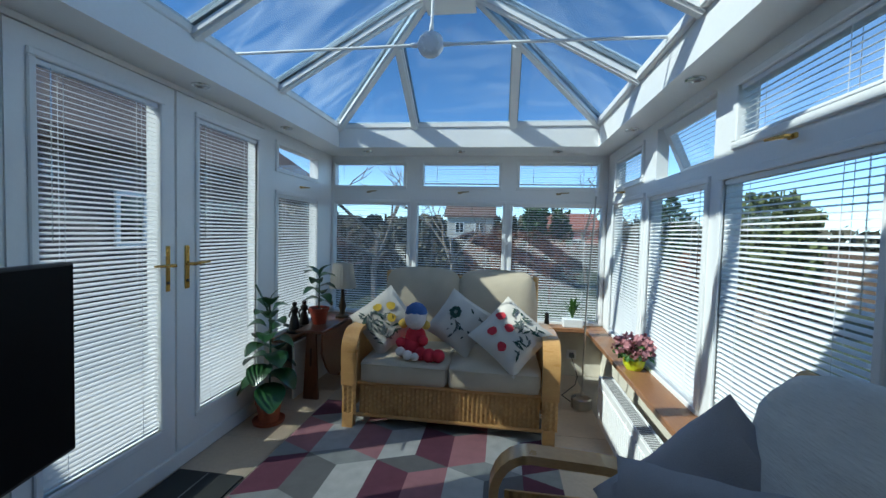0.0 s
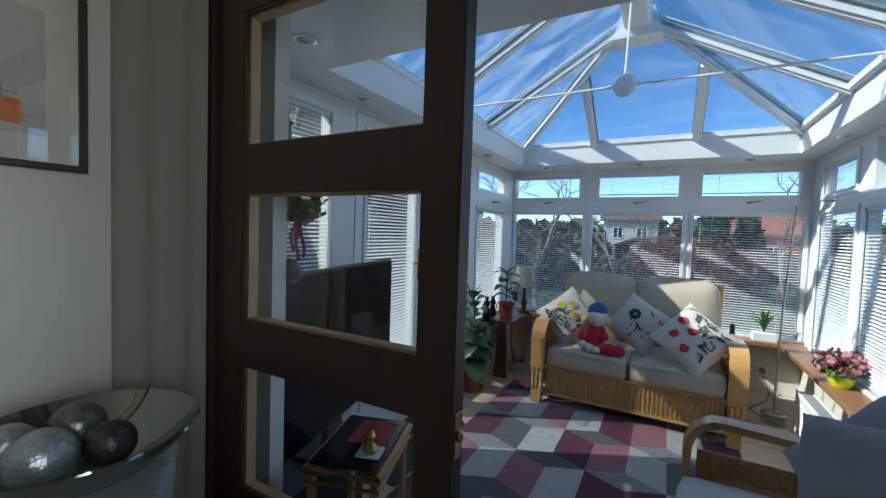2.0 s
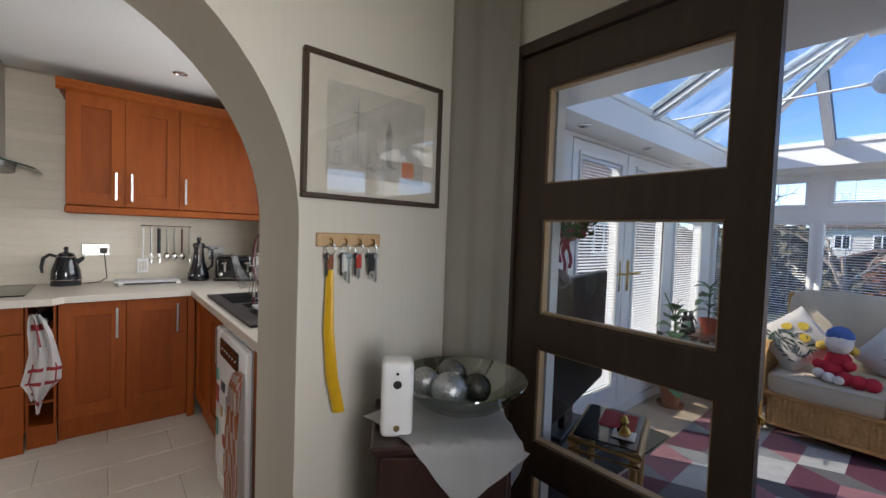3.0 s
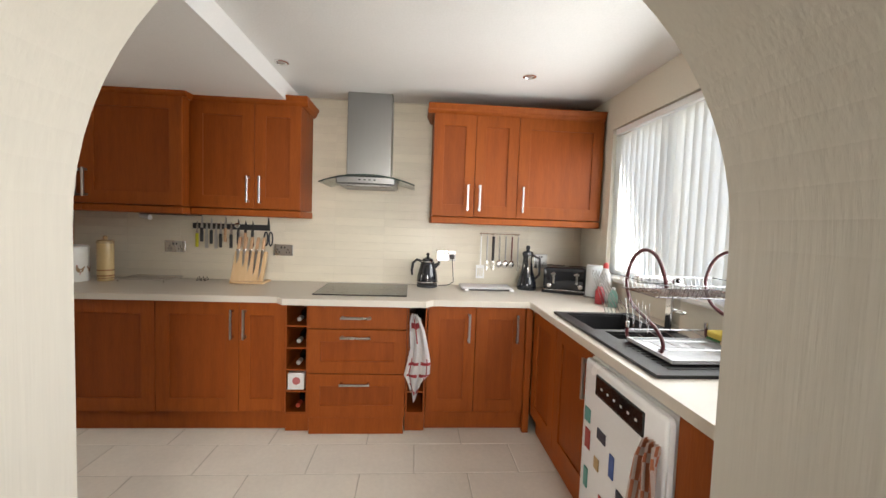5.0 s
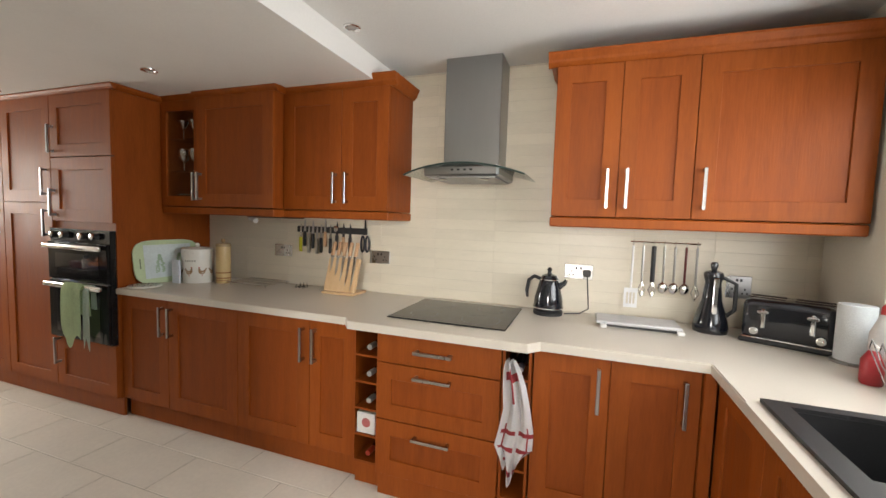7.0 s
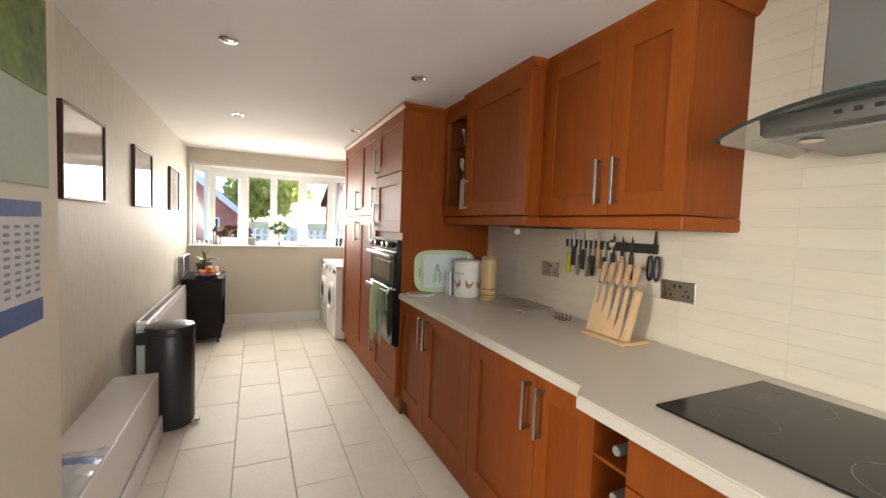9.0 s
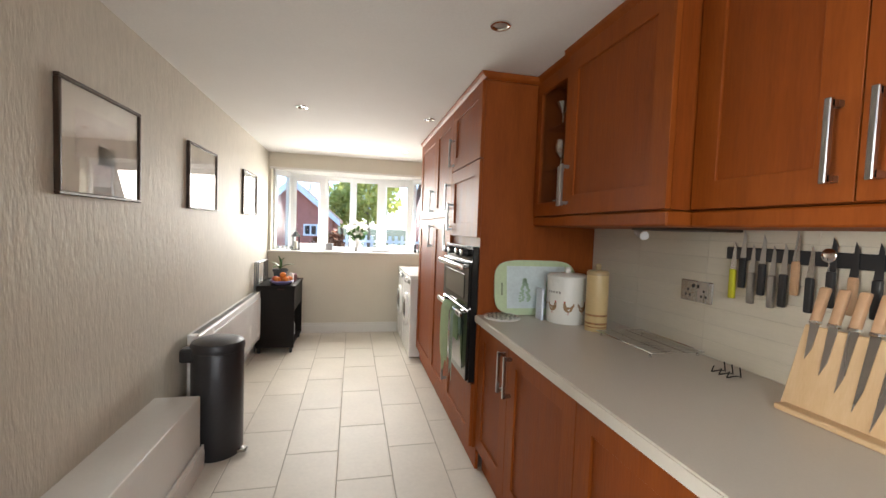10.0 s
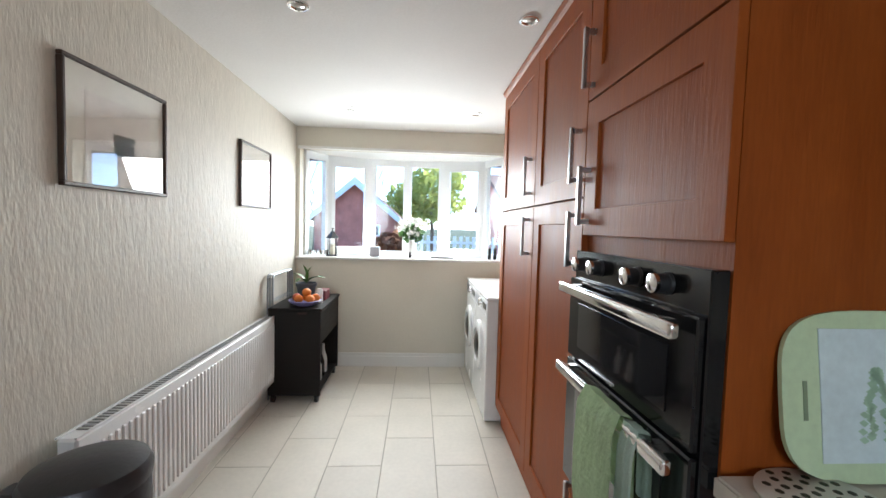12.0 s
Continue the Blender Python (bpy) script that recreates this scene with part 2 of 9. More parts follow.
def tube(bm, pts, r, n=8, flat=1.0, closed=False):
    """A round bar swept along points; flat squeezes its second axis."""
    pts = [Vector(p) for p in pts]
    rings, side = [], None
    for i, p in enumerate(pts):
        a = pts[i - 1] if (i or closed) else p
        b = pts[(i + 1) % len(pts)] if (i + 1 < len(pts) or closed) else p
        d = (b - a).normalized()
        if side is None:
            side = d.orthogonal().normalized()
            if abs(d.z) < 0.99:
                side = d.cross(Vector((0, 0, 1))).normalized()
        side = (side - d * side.dot(d)).normalized()
        up = d.cross(side)
        rr = r[i] if isinstance(r, (list, tuple)) else r
        rings.append([bm.verts.new(p + side * rr * math.cos(2 * math.pi * k / n) + up * rr * flat * math.sin(2 * math.pi * k / n)) for k in range(n)])
    pairs = list(zip(rings, rings[1:])) + ([(rings[-1], rings[0])] if closed else [])
    for a, b in pairs:
        for k in range(n):
            bm.faces.new((a[k], a[(k + 1) % n], b[(k + 1) % n], b[k]))
    if not closed:
        bm.faces.new(rings[0][::-1]), bm.faces.new(rings[-1])
    return bm


def arc(c, r, a0, a1, n, plane="xz"):
    """Points on an arc, degrees."""
    out = []
    for i in range(n + 1):
        a = radians(a0 + (a1 - a0) * i / n)
        u, v = r * math.cos(a), r * math.sin(a)
        out.append(Vector(c) + Vector({"xz": (u, 0, v), "yz": (0, u, v), "xy": (u, v, 0)}[plane]))
    return out


def prism(bm, outline, axis, a, b):
    """A flat outline of (u, v) pushed out along an axis from a to b."""
    def at(u, v, w):
        return {"x": (w, u, v), "y": (u, w, v), "z": (u, v, w)}[axis]
    p = [bm.verts.new(at(u, v, a)) for u, v in outline]
    q = [bm.verts.new(at(u, v, b)) for u, v in outline]
    bm.faces.new(p), bm.faces.new(q[::-1])
    k = len(p)
    for i in range(k):
        bm.faces.new((p[i], q[i], q[(i + 1) % k], p[(i + 1) % k]))
    bmesh.ops.recalc_face_normals(bm, faces=bm.faces[:])
    return bm


def pillow(bm, w, h, t, m, n=12, pinch=0.06):
    """A stuffed square cushion, w by h, t thick, its corners drawn out."""
    for s in (1, -1):
        g = []
        for j in range(n + 1):
            row = []
            for i in range(n + 1):
                u, v = 2 * i / n - 1, 2 * j / n - 1
                k = max(0.0, (1 - u ** 2) * (1 - v ** 2)) ** 0.42
                e = 1 - pinch * (1 - u * u * v * v) * (1 if max(abs(u), abs(v)) > 0.99 else max(abs(u), abs(v)) ** 3)
                z = s * t / 2 * k + 0.008 * noise.noise(Vector((u * 2.2, v * 2.2, s * 3 + w * 7)))
                if max(abs(u), abs(v)) > 0.99:
                    z = 0
                row.append(bm.verts.new(m @ Vector((u * w / 2 * e, v * h / 2 * e, z))))
            g.append(row)
        for j in range(n):
            for i in range(n):
                q = (g[j][i], g[j][i + 1], g[j + 1][i + 1], g[j + 1][i])
                bm.faces.new(q if s > 0 else q[::-1])
    bmesh.ops.remove_doubles(bm, verts=bm.verts[:], dist=1e-5)
    return bm


def soft_box(bm, x0, x1, y0, y1, z0, z1, puff=0.03, r=0.04, n=8):
    """An upholstered block: a box with rounded edges whose faces swell a little."""
    c = Vector(((x0 + x1) / 2, (y0 + y1) / 2, (z0 + z1) / 2))
    h = Vector((abs(x1 - x0) / 2, abs(y1 - y0) / 2, abs(z1 - z0) / 2))
    start = len(bm.verts)
    res = bmesh.ops.create_cube(bm, size=2.0)
    es = list({e for v in res["verts"] for e in v.link_edges})
    bmesh.ops.subdivide_edges(bm, edges=es, cuts=n, use_grid_fill=True)
    bm.verts.ensure_lookup_table()
    for v in bm.verts[start:]:
        u = v.co.copy()
        p = Vector([h[i] * u[i] for i in range(3)])
        q = Vector([max(-(h[i] - r), min(h[i] - r, p[i])) for i in range(3)])
        d = p - q
        p = q + (d.normalized() * r if d.length > 1e-6 else d)
        sw = [(1 - u[(i + 1) % 3] ** 2) * (1 - u[(i + 2) % 3] ** 2) for i in range(3)]
        for i in range(3):
            if abs(u[i]) > 0.99:
                p[i] += math.copysign(puff * sw[i], u[i])
        v.co = c + p + Vector((1, 1, 1)) * 0.004 * noise.noise((c + p) * 6)
    return bm


def fin(name, bm, material, parent=None, label="", smooth=False):
    """Links a bmesh as one mesh object."""
    me = bpy.data.meshes.new(name)
    bm.normal_update()
    bm.to_mesh(me)
    bm.free()
    if smooth:
        me.shade_smooth()
        me.set_sharp_from_angle(angle=radians(38))
    for mm in (material if isinstance(material, (list, tuple)) else [material]):
        me.materials.append(mm)
    ob = new(name, me)
    if parent is not None:
        ob.parent = parent
    if label:
        ob["label"] = label
    return ob


def part(name, bm, material, parent, label="", smooth=False):
    return fin(name, bm, material, parent, label, smooth)


def thing(name, label, category, group="", kind=""):
    return tagged(new(name), label, category, group, kind)


def struct(name, bm, material, label, category, smooth=False):
    return tagged(fin(name, bm, material, None, "", smooth), label, category, "", "structure")


def panel(bm, axis, w0, w1, u0, u1, z0, z1, holes):
    """An upright slab across axis from w0 to w1, with rectangular holes (u0, u1, z0, z1)."""
    us = sorted({u0, u1, *[v for h in holes for v in h[:2]]})
    zs = sorted({z0, z1, *[v for h in holes for v in h[2:]]})
    us, zs = [u for u in us if u0 <= u <= u1], [z for z in zs if z0 <= z <= z1]
    for a, b in zip(us, us[1:]):
        run = None
        for c, d in zip(zs, zs[1:]):
            inside = any(h[0] <= (a + b) / 2 <= h[1] and h[2] <= (c + d) / 2 <= h[3] for h in holes)
            if not inside:
                run = (run[0], d) if run else (c, d)
            if (inside or d == zs[-1]) and run:
                if axis == "x":
                    bx(bm, w0, w1, a, b, run[0], run[1])
                else:
                    bx(bm, a, b, w0, w1, run[0], run[1])
                run = None
    return bm


def abox(bm, axis, w0, w1, u0, u1, z0, z1, bevel=0.0):
    return bx(bm, w0, w1, u0, u1, z0, z1, bevel) if axis == "x" else bx(bm, u0, u1, w0, w1, z0, z1, bevel)


def ring(bm, axis, w0, w1, outer, inner, bevel=0.0015):
    """A flat rectangular frame in one piece, with mitred corners."""
    def loop(w, q):
        pts = [(q[0], q[2]), (q[1], q[2]), (q[1], q[3]), (q[0], q[3])]
        return [bm.verts.new((w, u, z) if axis == "x" else (u, w, z)) for u, z in pts]
    a, c, d, e = loop(w0, outer), loop(w1, outer), loop(w1, inner), loop(w0, inner)
    for p, q in ((a, c), (c, d), (d, e), (e, a)):
        for i in range(4):
            bm.faces.new((p[i], p[(i + 1) % 4], q[(i + 1) % 4], q[i]))
    bmesh.ops.recalc_face_normals(bm, faces=bm.faces[:])
    if bevel:
        bmesh.ops.bevel(bm, geom=[x for x in bm.edges if x.verts[0] in c + d and x.verts[1] in c + d and (x.calc_face_angle(0) > 0.5)], offset=bevel, segments=1, affect="EDGES")

# ---- outside ----
M_GRASS = mat("lawn", (0.05, 0.065, 0.028), 0.95, var=0.45, scale=0.6, fine=30, bump=0.03)
M_PAVE = mat("pale_paving", (0.30, 0.28, 0.26), 0.9, var=0.15, scale=2, fine=40)
M_BRICK = mat("red_brick_wall", (0.52, 0.20, 0.15), 0.9, var=0.25, scale=3, fine=25)
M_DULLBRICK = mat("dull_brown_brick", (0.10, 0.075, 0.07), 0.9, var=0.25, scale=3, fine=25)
M_ROOFTILE = mat("brown_roof_tiles", (0.14, 0.09, 0.075), 0.9, var=0.2, scale=2, fine=20)
M_REDROOF = mat("red_roof_tiles", (0.30, 0.12, 0.085), 0.9, var=0.2, scale=2, fine=20)
M_BARK = mat("pale_bark", (0.22, 0.18, 0.14), 0.9, var=0.3, scale=12, fine=60, bump=0.01)
M_HEDGE = mat("hedge_leaf", (0.04, 0.08, 0.02), 0.7, var=0.45, scale=3, fine=20, bump=0.0)
M_LIME = sheer_mat("spring_leaf", (0.46, 0.50, 0.16), 0.5)
M_RUSSET = mat("russet_twigs", (0.16, 0.06, 0.025), 0.8, var=0.4, scale=3, fine=20, bump=0.0)
M_FENCE = mat("weathered_fence", (0.13, 0.085, 0.055), 0.9, var=0.25, scale=4, fine=50)
M_OLIVE = mat("olive_leaf", (0.10, 0.12, 0.03), 0.7, var=0.45, scale=3, fine=20, bump=0.0)
M_UMBER = mat("winter_hedge_leaf", (0.085, 0.075, 0.04), 0.7, var=0.45, scale=3, fine=20, bump=0.0)
M_PLASTER = mat("pale_render", (0.50, 0.47, 0.43), 0.9, var=0.1, scale=2, fine=40)
M_WIN = mat("dark_window_pane", (0.03, 0.035, 0.04), 0.1, var=0.2, bump=0)

gm = B()
bx(gm, -400, 400, -400, 400, -0.40, -0.35)
struct("ground", gm, M_GRASS, "patchy green lawn running out to the horizon", "ground")
pm = B()
bx(pm, -5.2, -1.42, 0.75, 5.5, -0.34, -0.16)
struct("pavement", pm, M_PAVE, "pale sunlit patio paving beside the conservatory", "paving")
pm = B()
bx(pm, -9, 4, -16, -8.0, -0.34, -0.2)
struct("road", pm, M_PAVE, "pale sunlit drive in front of the house", "drive")


def clumps(name, c, size, n, material, label, category, leaf=0.12, seed=1, parent=None):
    """A crown or hedge of many small leaf clumps with an uneven outline."""
    rnd = random.Random(seed)
    vs, fs = [], []
    for i in range(n):
        while True:
            p = Vector((rnd.uniform(-1, 1), rnd.uniform(-1, 1), rnd.uniform(-1, 1)))
            if 0.25 < p.length < 1 + 0.35 * noise.noise(p * 2.3 + Vector((seed, 0, 0))):
                break
        p = Vector([c[k] + p[k] * size[k] for k in range(3)])
        s = leaf * rnd.uniform(0.6, 1.5)
        a, b = Vector((rnd.gauss(0, 1), rnd.gauss(0, 1), rnd.gauss(0, 1))).normalized() * s, Vector((rnd.gauss(0, 1), rnd.gauss(0, 1), rnd.gauss(0, 1))).normalized() * s
        k = len(vs)
        vs += [p - a, p + b, p + a, p - b + a * 0.3]
        fs.append((k, k + 1, k + 2, k + 3))
    me = bpy.data.meshes.new(name)
    me.from_pydata(vs, [], fs)
    me.materials.append(material)
    ob = new(name, me)
    if parent is not None:
        ob.parent = parent
        return ob
    return tagged(ob, label, category, "", "stuff")


def bare_tree(x, y, z, h, seed, label, spread=0.55, material=M_BARK, depth=4, width=0.06):
    """A leafless tree: a tapered trunk with forking limbs."""
    rnd = random.Random(seed)
    t = thing("tree", label, "tree", "trees in the gardens")
    tr, tw = B(), B()

    def grow(p, d, ln, r, k):
        q = p + d * ln
        mid = p + d * ln * 0.5 + Vector((rnd.gauss(0, 1), rnd.gauss(0, 1), 0)) * ln * 0.05
        tube(tr if k < 2 else tw, [p, mid, q], [r, r * 0.85, r * 0.7], 5)
        if k < depth:
            for _ in range(rnd.choice((2, 3)) + (k == 0)):
                nd = (d + Vector((rnd.gauss(0, 1), rnd.gauss(0, 1), rnd.gauss(0.25, 0.6))) * spread).normalized()
                grow(p + (q - p) * rnd.uniform(0.6, 1), nd, ln * rnd.uniform(0.55, 0.8), r * 0.6, k + 1)
    grow(Vector((x, y, z)), Vector((rnd.gauss(0, 0.08), rnd.gauss(0, 0.08), 1)).normalized(), h * 0.36, width, 0)
    part("trunk", tr, material, t), part("crown", tw, material, t)
    return t


def leafy_tree(x, y, z, h, rad, seed, label, material, n=1500, leaf=0.2):
    t = thing("tree", label, "tree", "trees in the gardens")
    b = B()
    tube(b, [(x, y, z), (x + 0.1, y, z + h * 0.4), (x, y + 0.1, z + h * 0.8)], [0.16, 0.12, 0.04], 8)
    for k in range(5):
        a = k * 1.25 + seed
        rod(b, (x, y, z + h * 0.35 + 0.1 * k), (x + math.cos(a) * rad * 0.7, y + math.sin(a) * rad * 0.7, z + h * 0.65), 0.05, 0.02, 6)
    part("trunk", b, M_BARK, t)
    clumps("crown", (x, y, z + h * 0.66), (rad, rad, h * 0.36), n, material, "", "", leaf, seed, t)
    return t


def house(x0, x1, y0, y1, z0, eave, ridge, along, wall, roof, label, openings):
    """A house with a pitched roof, its ridge along an axis, and windows given as (side, u0, u1, z0, z1)."""
    h = thing("house", label, "house", "houses around")
    b = B()
    if along == "x":
        ym = (y0 + y1) / 2
        prism(b, [(y0, z0), (y1, z0), (y1, eave), (ym, ridge), (y0, eave)], "x", x0, x1)
    else:
        xm = (x0 + x1) / 2
        prism(b, [(x0, z0), (x1, z0), (x1, eave), (xm, ridge), (x0, eave)], "y", y0, y1)
    part("wall", b, wall, h)
    r = B()
    if along == "x":
        for s, e in ((y0, -0.35), (y1, 0.35)):
            k = (ridge - eave) / (ym - y0)
            prism(r, [(s + e, eave - 0.35 * k + 0.05), (ym, ridge + 0.05), (ym, ridge + 0.25), (s + e, eave - 0.35 * k + 0.25)], "x", x0 - 0.3, x1 + 0.3)
    else:
        for s, e in ((x0, -0.35), (x1, 0.35)):
            k = (ridge - eave) / (xm - x0)
            prism(r, [(s + e, eave - 0.35 * k + 0.05), (xm, ridge + 0.05), (xm, ridge + 0.25), (s + e, eave - 0.35 * k + 0.25)], "y", y0 - 0.3, y1 + 0.3)
    part("roof", r, roof, h)
    f = B()
    if along == "y":
        for s, e in ((x0, -0.38), (x1, 0.38)):
            k = (ridge - eave) / (xm - x0)
            prism(f, [(s + e, eave - 0.38 * k - 0.10), (xm, ridge - 0.12), (xm, ridge + 0.24), (s + e, eave - 0.38 * k + 0.22)], "y", y1 + 0.3, y1 + 0.36)
        part("bargeboard", f, M_PVC, h)
    for side, u0, u1, a, c in openings:
        ax, w, s = {"n": ("y", y1, 1), "s": ("y", y0, -1), "e": ("x", x1, 1), "w": ("x", x0, -1)}[side]
        wf = B()
        panel(wf, ax, w, w + 0.05 * s, u0, u1, a, c, [(u0 + 0.08, (u0 + u1) / 2 - 0.04, a + 0.08, c - 0.08), ((u0 + u1) / 2 + 0.04, u1 - 0.08, a + 0.08, c - 0.08)])
        wo = part("window", wf, M_PVC, h)
        pb = B()
        abox(pb, ax, w + 0.005 * s, w + 0.02 * s, u0 + 0.05, u1 - 0.05, a + 0.05, c - 0.05)
        part("pane", pb, M_WIN, wo)
    return h


# gardens north and east of the conservatory
house(-5.6, -0.6, 45, 51, -0.4, 3.1, 5.0, "x", M_PLASTER, M_ROOFTILE, "pale rendered house with a brown tiled roof beyond the garden", [("s", -4.7, -3.7, 1.2, 2.4), ("s", -2.5, -1.5, 1.2, 2.4)])
house(3.5, 10.5, 45, 51, -0.4, 1.9, 3.5, "x", M_BRICK, M_REDROOF, "low brick bungalow with a red tiled roof", [("s", 5, 6.5, 0.1, 0.9), ("s", 7.8, 9.2, 0.1, 0.9)])
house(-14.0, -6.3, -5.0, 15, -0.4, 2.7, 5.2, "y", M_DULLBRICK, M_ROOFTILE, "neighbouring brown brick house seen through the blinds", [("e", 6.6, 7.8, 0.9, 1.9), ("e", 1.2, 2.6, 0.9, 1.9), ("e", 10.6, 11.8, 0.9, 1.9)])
bare_tree(-2.2, 8.6, -0.4, 4.6, 3, "bare pale-barked garden tree in late winter", 0.6, width=0.075, depth=5)
bare_tree(-0.9, 10.4, -0.4, 4.4, 8, "bare spindly garden tree with pale limbs", 0.6, width=0.06, depth=5)
bare_tree(3.4, 15, -0.4, 5.0, 12, "bare tree beside the far fence", 0.6, depth=5)
bare_tree(-4.6, 3.0, -0.4, 7.5, 21, "tall bare tree close to the french doors", 0.6, width=0.12, depth=5)
for x, y, seed in ((0.6, 11.0, 41), (1.6, 10.2, 42), (-3.4, 10.0, 43), (2.8, 9.2, 44)):
    bare_tree(x, y, -0.4, 2.5, seed, "thicket of bare russet stems in the border", 0.75, M_RUSSET, 5, 0.03)
clumps("hedge", (-2.9, 12.5, 0.2), (2.4, 0.8, 1.2), 3600, M_UMBER, "dark brown-green winter hedge along the garden", "hedge", 0.09, 4)
clumps("shrub", (0.9, 13.5, 0.3), (1.9, 0.8, 1.1), 3800, M_RUSSET, "russet leafless shrub in the border", "shrub", 0.06, 5)
clumps("woodland", (8.0, 72.0, 0.8), (60.0, 3.0, 3.2), 5200, M_UMBER, "bare brown woodland along the horizon", "woods", 0.9, 19)
clumps("conifer", (1.9, 19.0, 1.2), (0.6, 0.6, 1.9), 1600, M_HEDGE, "dark green conifer in the garden", "conifer", 0.10, 6)
clumps("conifer", (3.1, 20.0, 0.9), (0.6, 0.6, 1.7), 1500, M_HEDGE, "dark green conifer by the end fence", "conifer", 0.10, 7)
clumps("conifer", (7.6, 19.0, 1.2), (0.9, 0.9, 1.9), 1600, M_HEDGE, "dark green conifer beside the bungalow", "conifer", 0.10, 8)
leafy_tree(5.0, 8.2, -0.4, 2.5, 0.8, 11, "round evergreen tree in the side garden", M_OLIVE, 4200, 0.05)
clumps("shrub", (7.5, 4.6, 0.3), (1.2, 2.4, 0.8), 3200, M_OLIVE, "olive-green shrub along the side fence", "shrub", 0.08, 9)
clumps("shrub", (5.5, 9.8, 0.25), (1.6, 0.8, 0.8), 2600, M_RUSSET, "brown leafless shrub in the side garden", "shrub", 0.07, 10)
fb = thing("fence", "weathered wooden panel fence along the side garden", "fence")
for k in range(12):
    b = B()
    bx(b, 9.0, 9.06, -2 + k * 1.8, -0.28 + k * 1.8, -0.35, 1.1)
    part("fence_panel", b, M_FENCE, fb)
fb = thing("fence", "weathered wooden panel fence at the end of the garden", "fence")
for k in range(13):
    b = B()
    bx(b, -14 + k * 1.85, -12.2 + k * 1.85, 21.0, 21.06, -0.35, 0.9)
    part("fence_panel", b, M_FENCE, fb)
bt = thing("garden_shed", "dark timber garden shed behind the shrubs", "shed")
b = B()
prism(b, [(-1.6, -0.35), (0.3, -0.35), (0.3, 0.9), (-0.65, 1.25), (-1.6, 0.9)], "y", 15.5, 17.5)
part("wall", b, M_FENCE, bt)
b = B()
prism(b, [(-1.75, 0.86), (-0.65, 1.28), (0.45, 0.86), (0.45, 0.93), (-0.65, 1.36), (-1.75, 0.93)], "y", 15.3, 17.7)
part("roof", b, M_ROOFTILE, bt)

# street south of the kitchen window
house(-1.35, 2.65, -31, -23.5, -0.4, 1.75, 3.45, "y", M_BRICK, M_ROOFTILE, "red brick house with white bargeboards across the drive", [("n", -0.60, 0.11, 0.8, 1.4)])
house(-12.0, -6.3, -28, -20, -0.4, 2.4, 3.9, "x", M_BRICK, M_ROOFTILE, "red brick neighbouring house with a tiled roof", [("n", -8.5, -7.4, 0.8, 1.8)])
leafy_tree(-3.6, -33, -0.4, 6.5, 2.4, 15, "broad spring-green tree beyond the brick house", M_LIME, 1500, 0.2)
leafy_tree(-1.6, -35, -0.4, 5.2, 1.8, 16, "green tree beside the street", M_LIME, 1300, 0.18)
bare_tree(3.6, -27, -0.4, 8.5, 31, "tall bare tree beside the brick house", 0.5)
bare_tree(0.6, -36, -0.4, 9.5, 32, "tall bare tree behind the brick house", 0.5)
clumps("shrub", (-1.4, -20, 0.3), (0.9, 0.6, 0.8), 700, M_RUSSET, "russet shrub in the front garden", "shrub", 0.12, 17)
fw = thing("fence", "white picket fence across the street", "fence")
for k in range(16):
    b = B()
    bx(b, -6.1 + k * 0.26, -5.98 + k * 0.26, -19.1, -19.05, -0.35, 1.0)
    part("picket", b, M_PVC, fw)
for zz in (0.2, 0.7):
    b = B()
    bx(b, -6.15, -2.0, -19.05, -19.0, zz, zz + 0.1)
    part("rail", b, M_PVC, fw)

# ---- floors ----
b = B()
bx(b, -4.0, -1.17, -6.95, 0.5, -0.34, -0.0022)
kfloor = struct("floor_kitchen", b, M_GROUTK, "pale stone-effect tiles laid in a half bond", "floor")
b = B()
bx(b, -1.17, 1.52, -4.2, 0.52, -0.34, -0.001)
M_CARPET = mat("beige_carpet", (0.36, 0.31, 0.25), 0.95, var=0.15, scale=5, fine=300, bump=0.01)
struct("floor_dining", b, M_CARPET, "beige carpet of the dining room", "floor")
b = B()
bx(b, -1.42, 1.52, 0.52, 4.42, -0.34, -0.003)
cfloor = struct("floor_conservatory", b, M_GROUTK, "sandy ceramic tiles in the conservatory", "floor")


def slab_mesh(name, sx, sy, sz, material):
    b = B()
    bx(b, -sx / 2, sx / 2, -sy / 2, sy / 2, -sz, 0, 0.002)
    me = bpy.data.meshes.new(name)
    b.to_mesh(me)
    b.free()
    me.materials.append(material)
    return me


# ---- shell of the house ----
CEIL_K, CEIL_U = 2.37, 2.24
b = B()
panel(b, "x", -4.0, -3.7902, -7.0, 0.56, 0, 2.6, [])
wall_w = struct("wall_kitchen_west", b, M_GROUT, "cream-tiled kitchen wall behind the units", "wall")
b = B()
panel(b, "y", 0.36, 0.56, -3.80, -1.17, 0, 2.6, [(-3.32, -1.50, 1.06, 2.13)])
struct("wall_kitchen_north", b, M_CREAM, "cream-painted wall around the kitchen window", "wall")
b = B()
panel(b, "y", -7.0, -6.853, -3.80, -1.17, 0, 2.6, [(-3.36, -1.40, 1.02, 2.05)])
struct("wall_kitchen_south", b, M_CREAM, "cream-painted wall under the utility window", "wall")
b = B()
bx(b, -1.365, -1.17, -7.0, -2.515, 0, 2.6)
struct("wall_kitchen_east", b, M_PAPER, "cream wallpaper with a vertical streaky relief", "wall")
# wall with the arch between dining room and kitchen
b = B()
AY, AR, AZ = -1.043, 0.75, 1.36


def arch_strip(o):
    prism(b, o, "x", -0.975, -1.37)


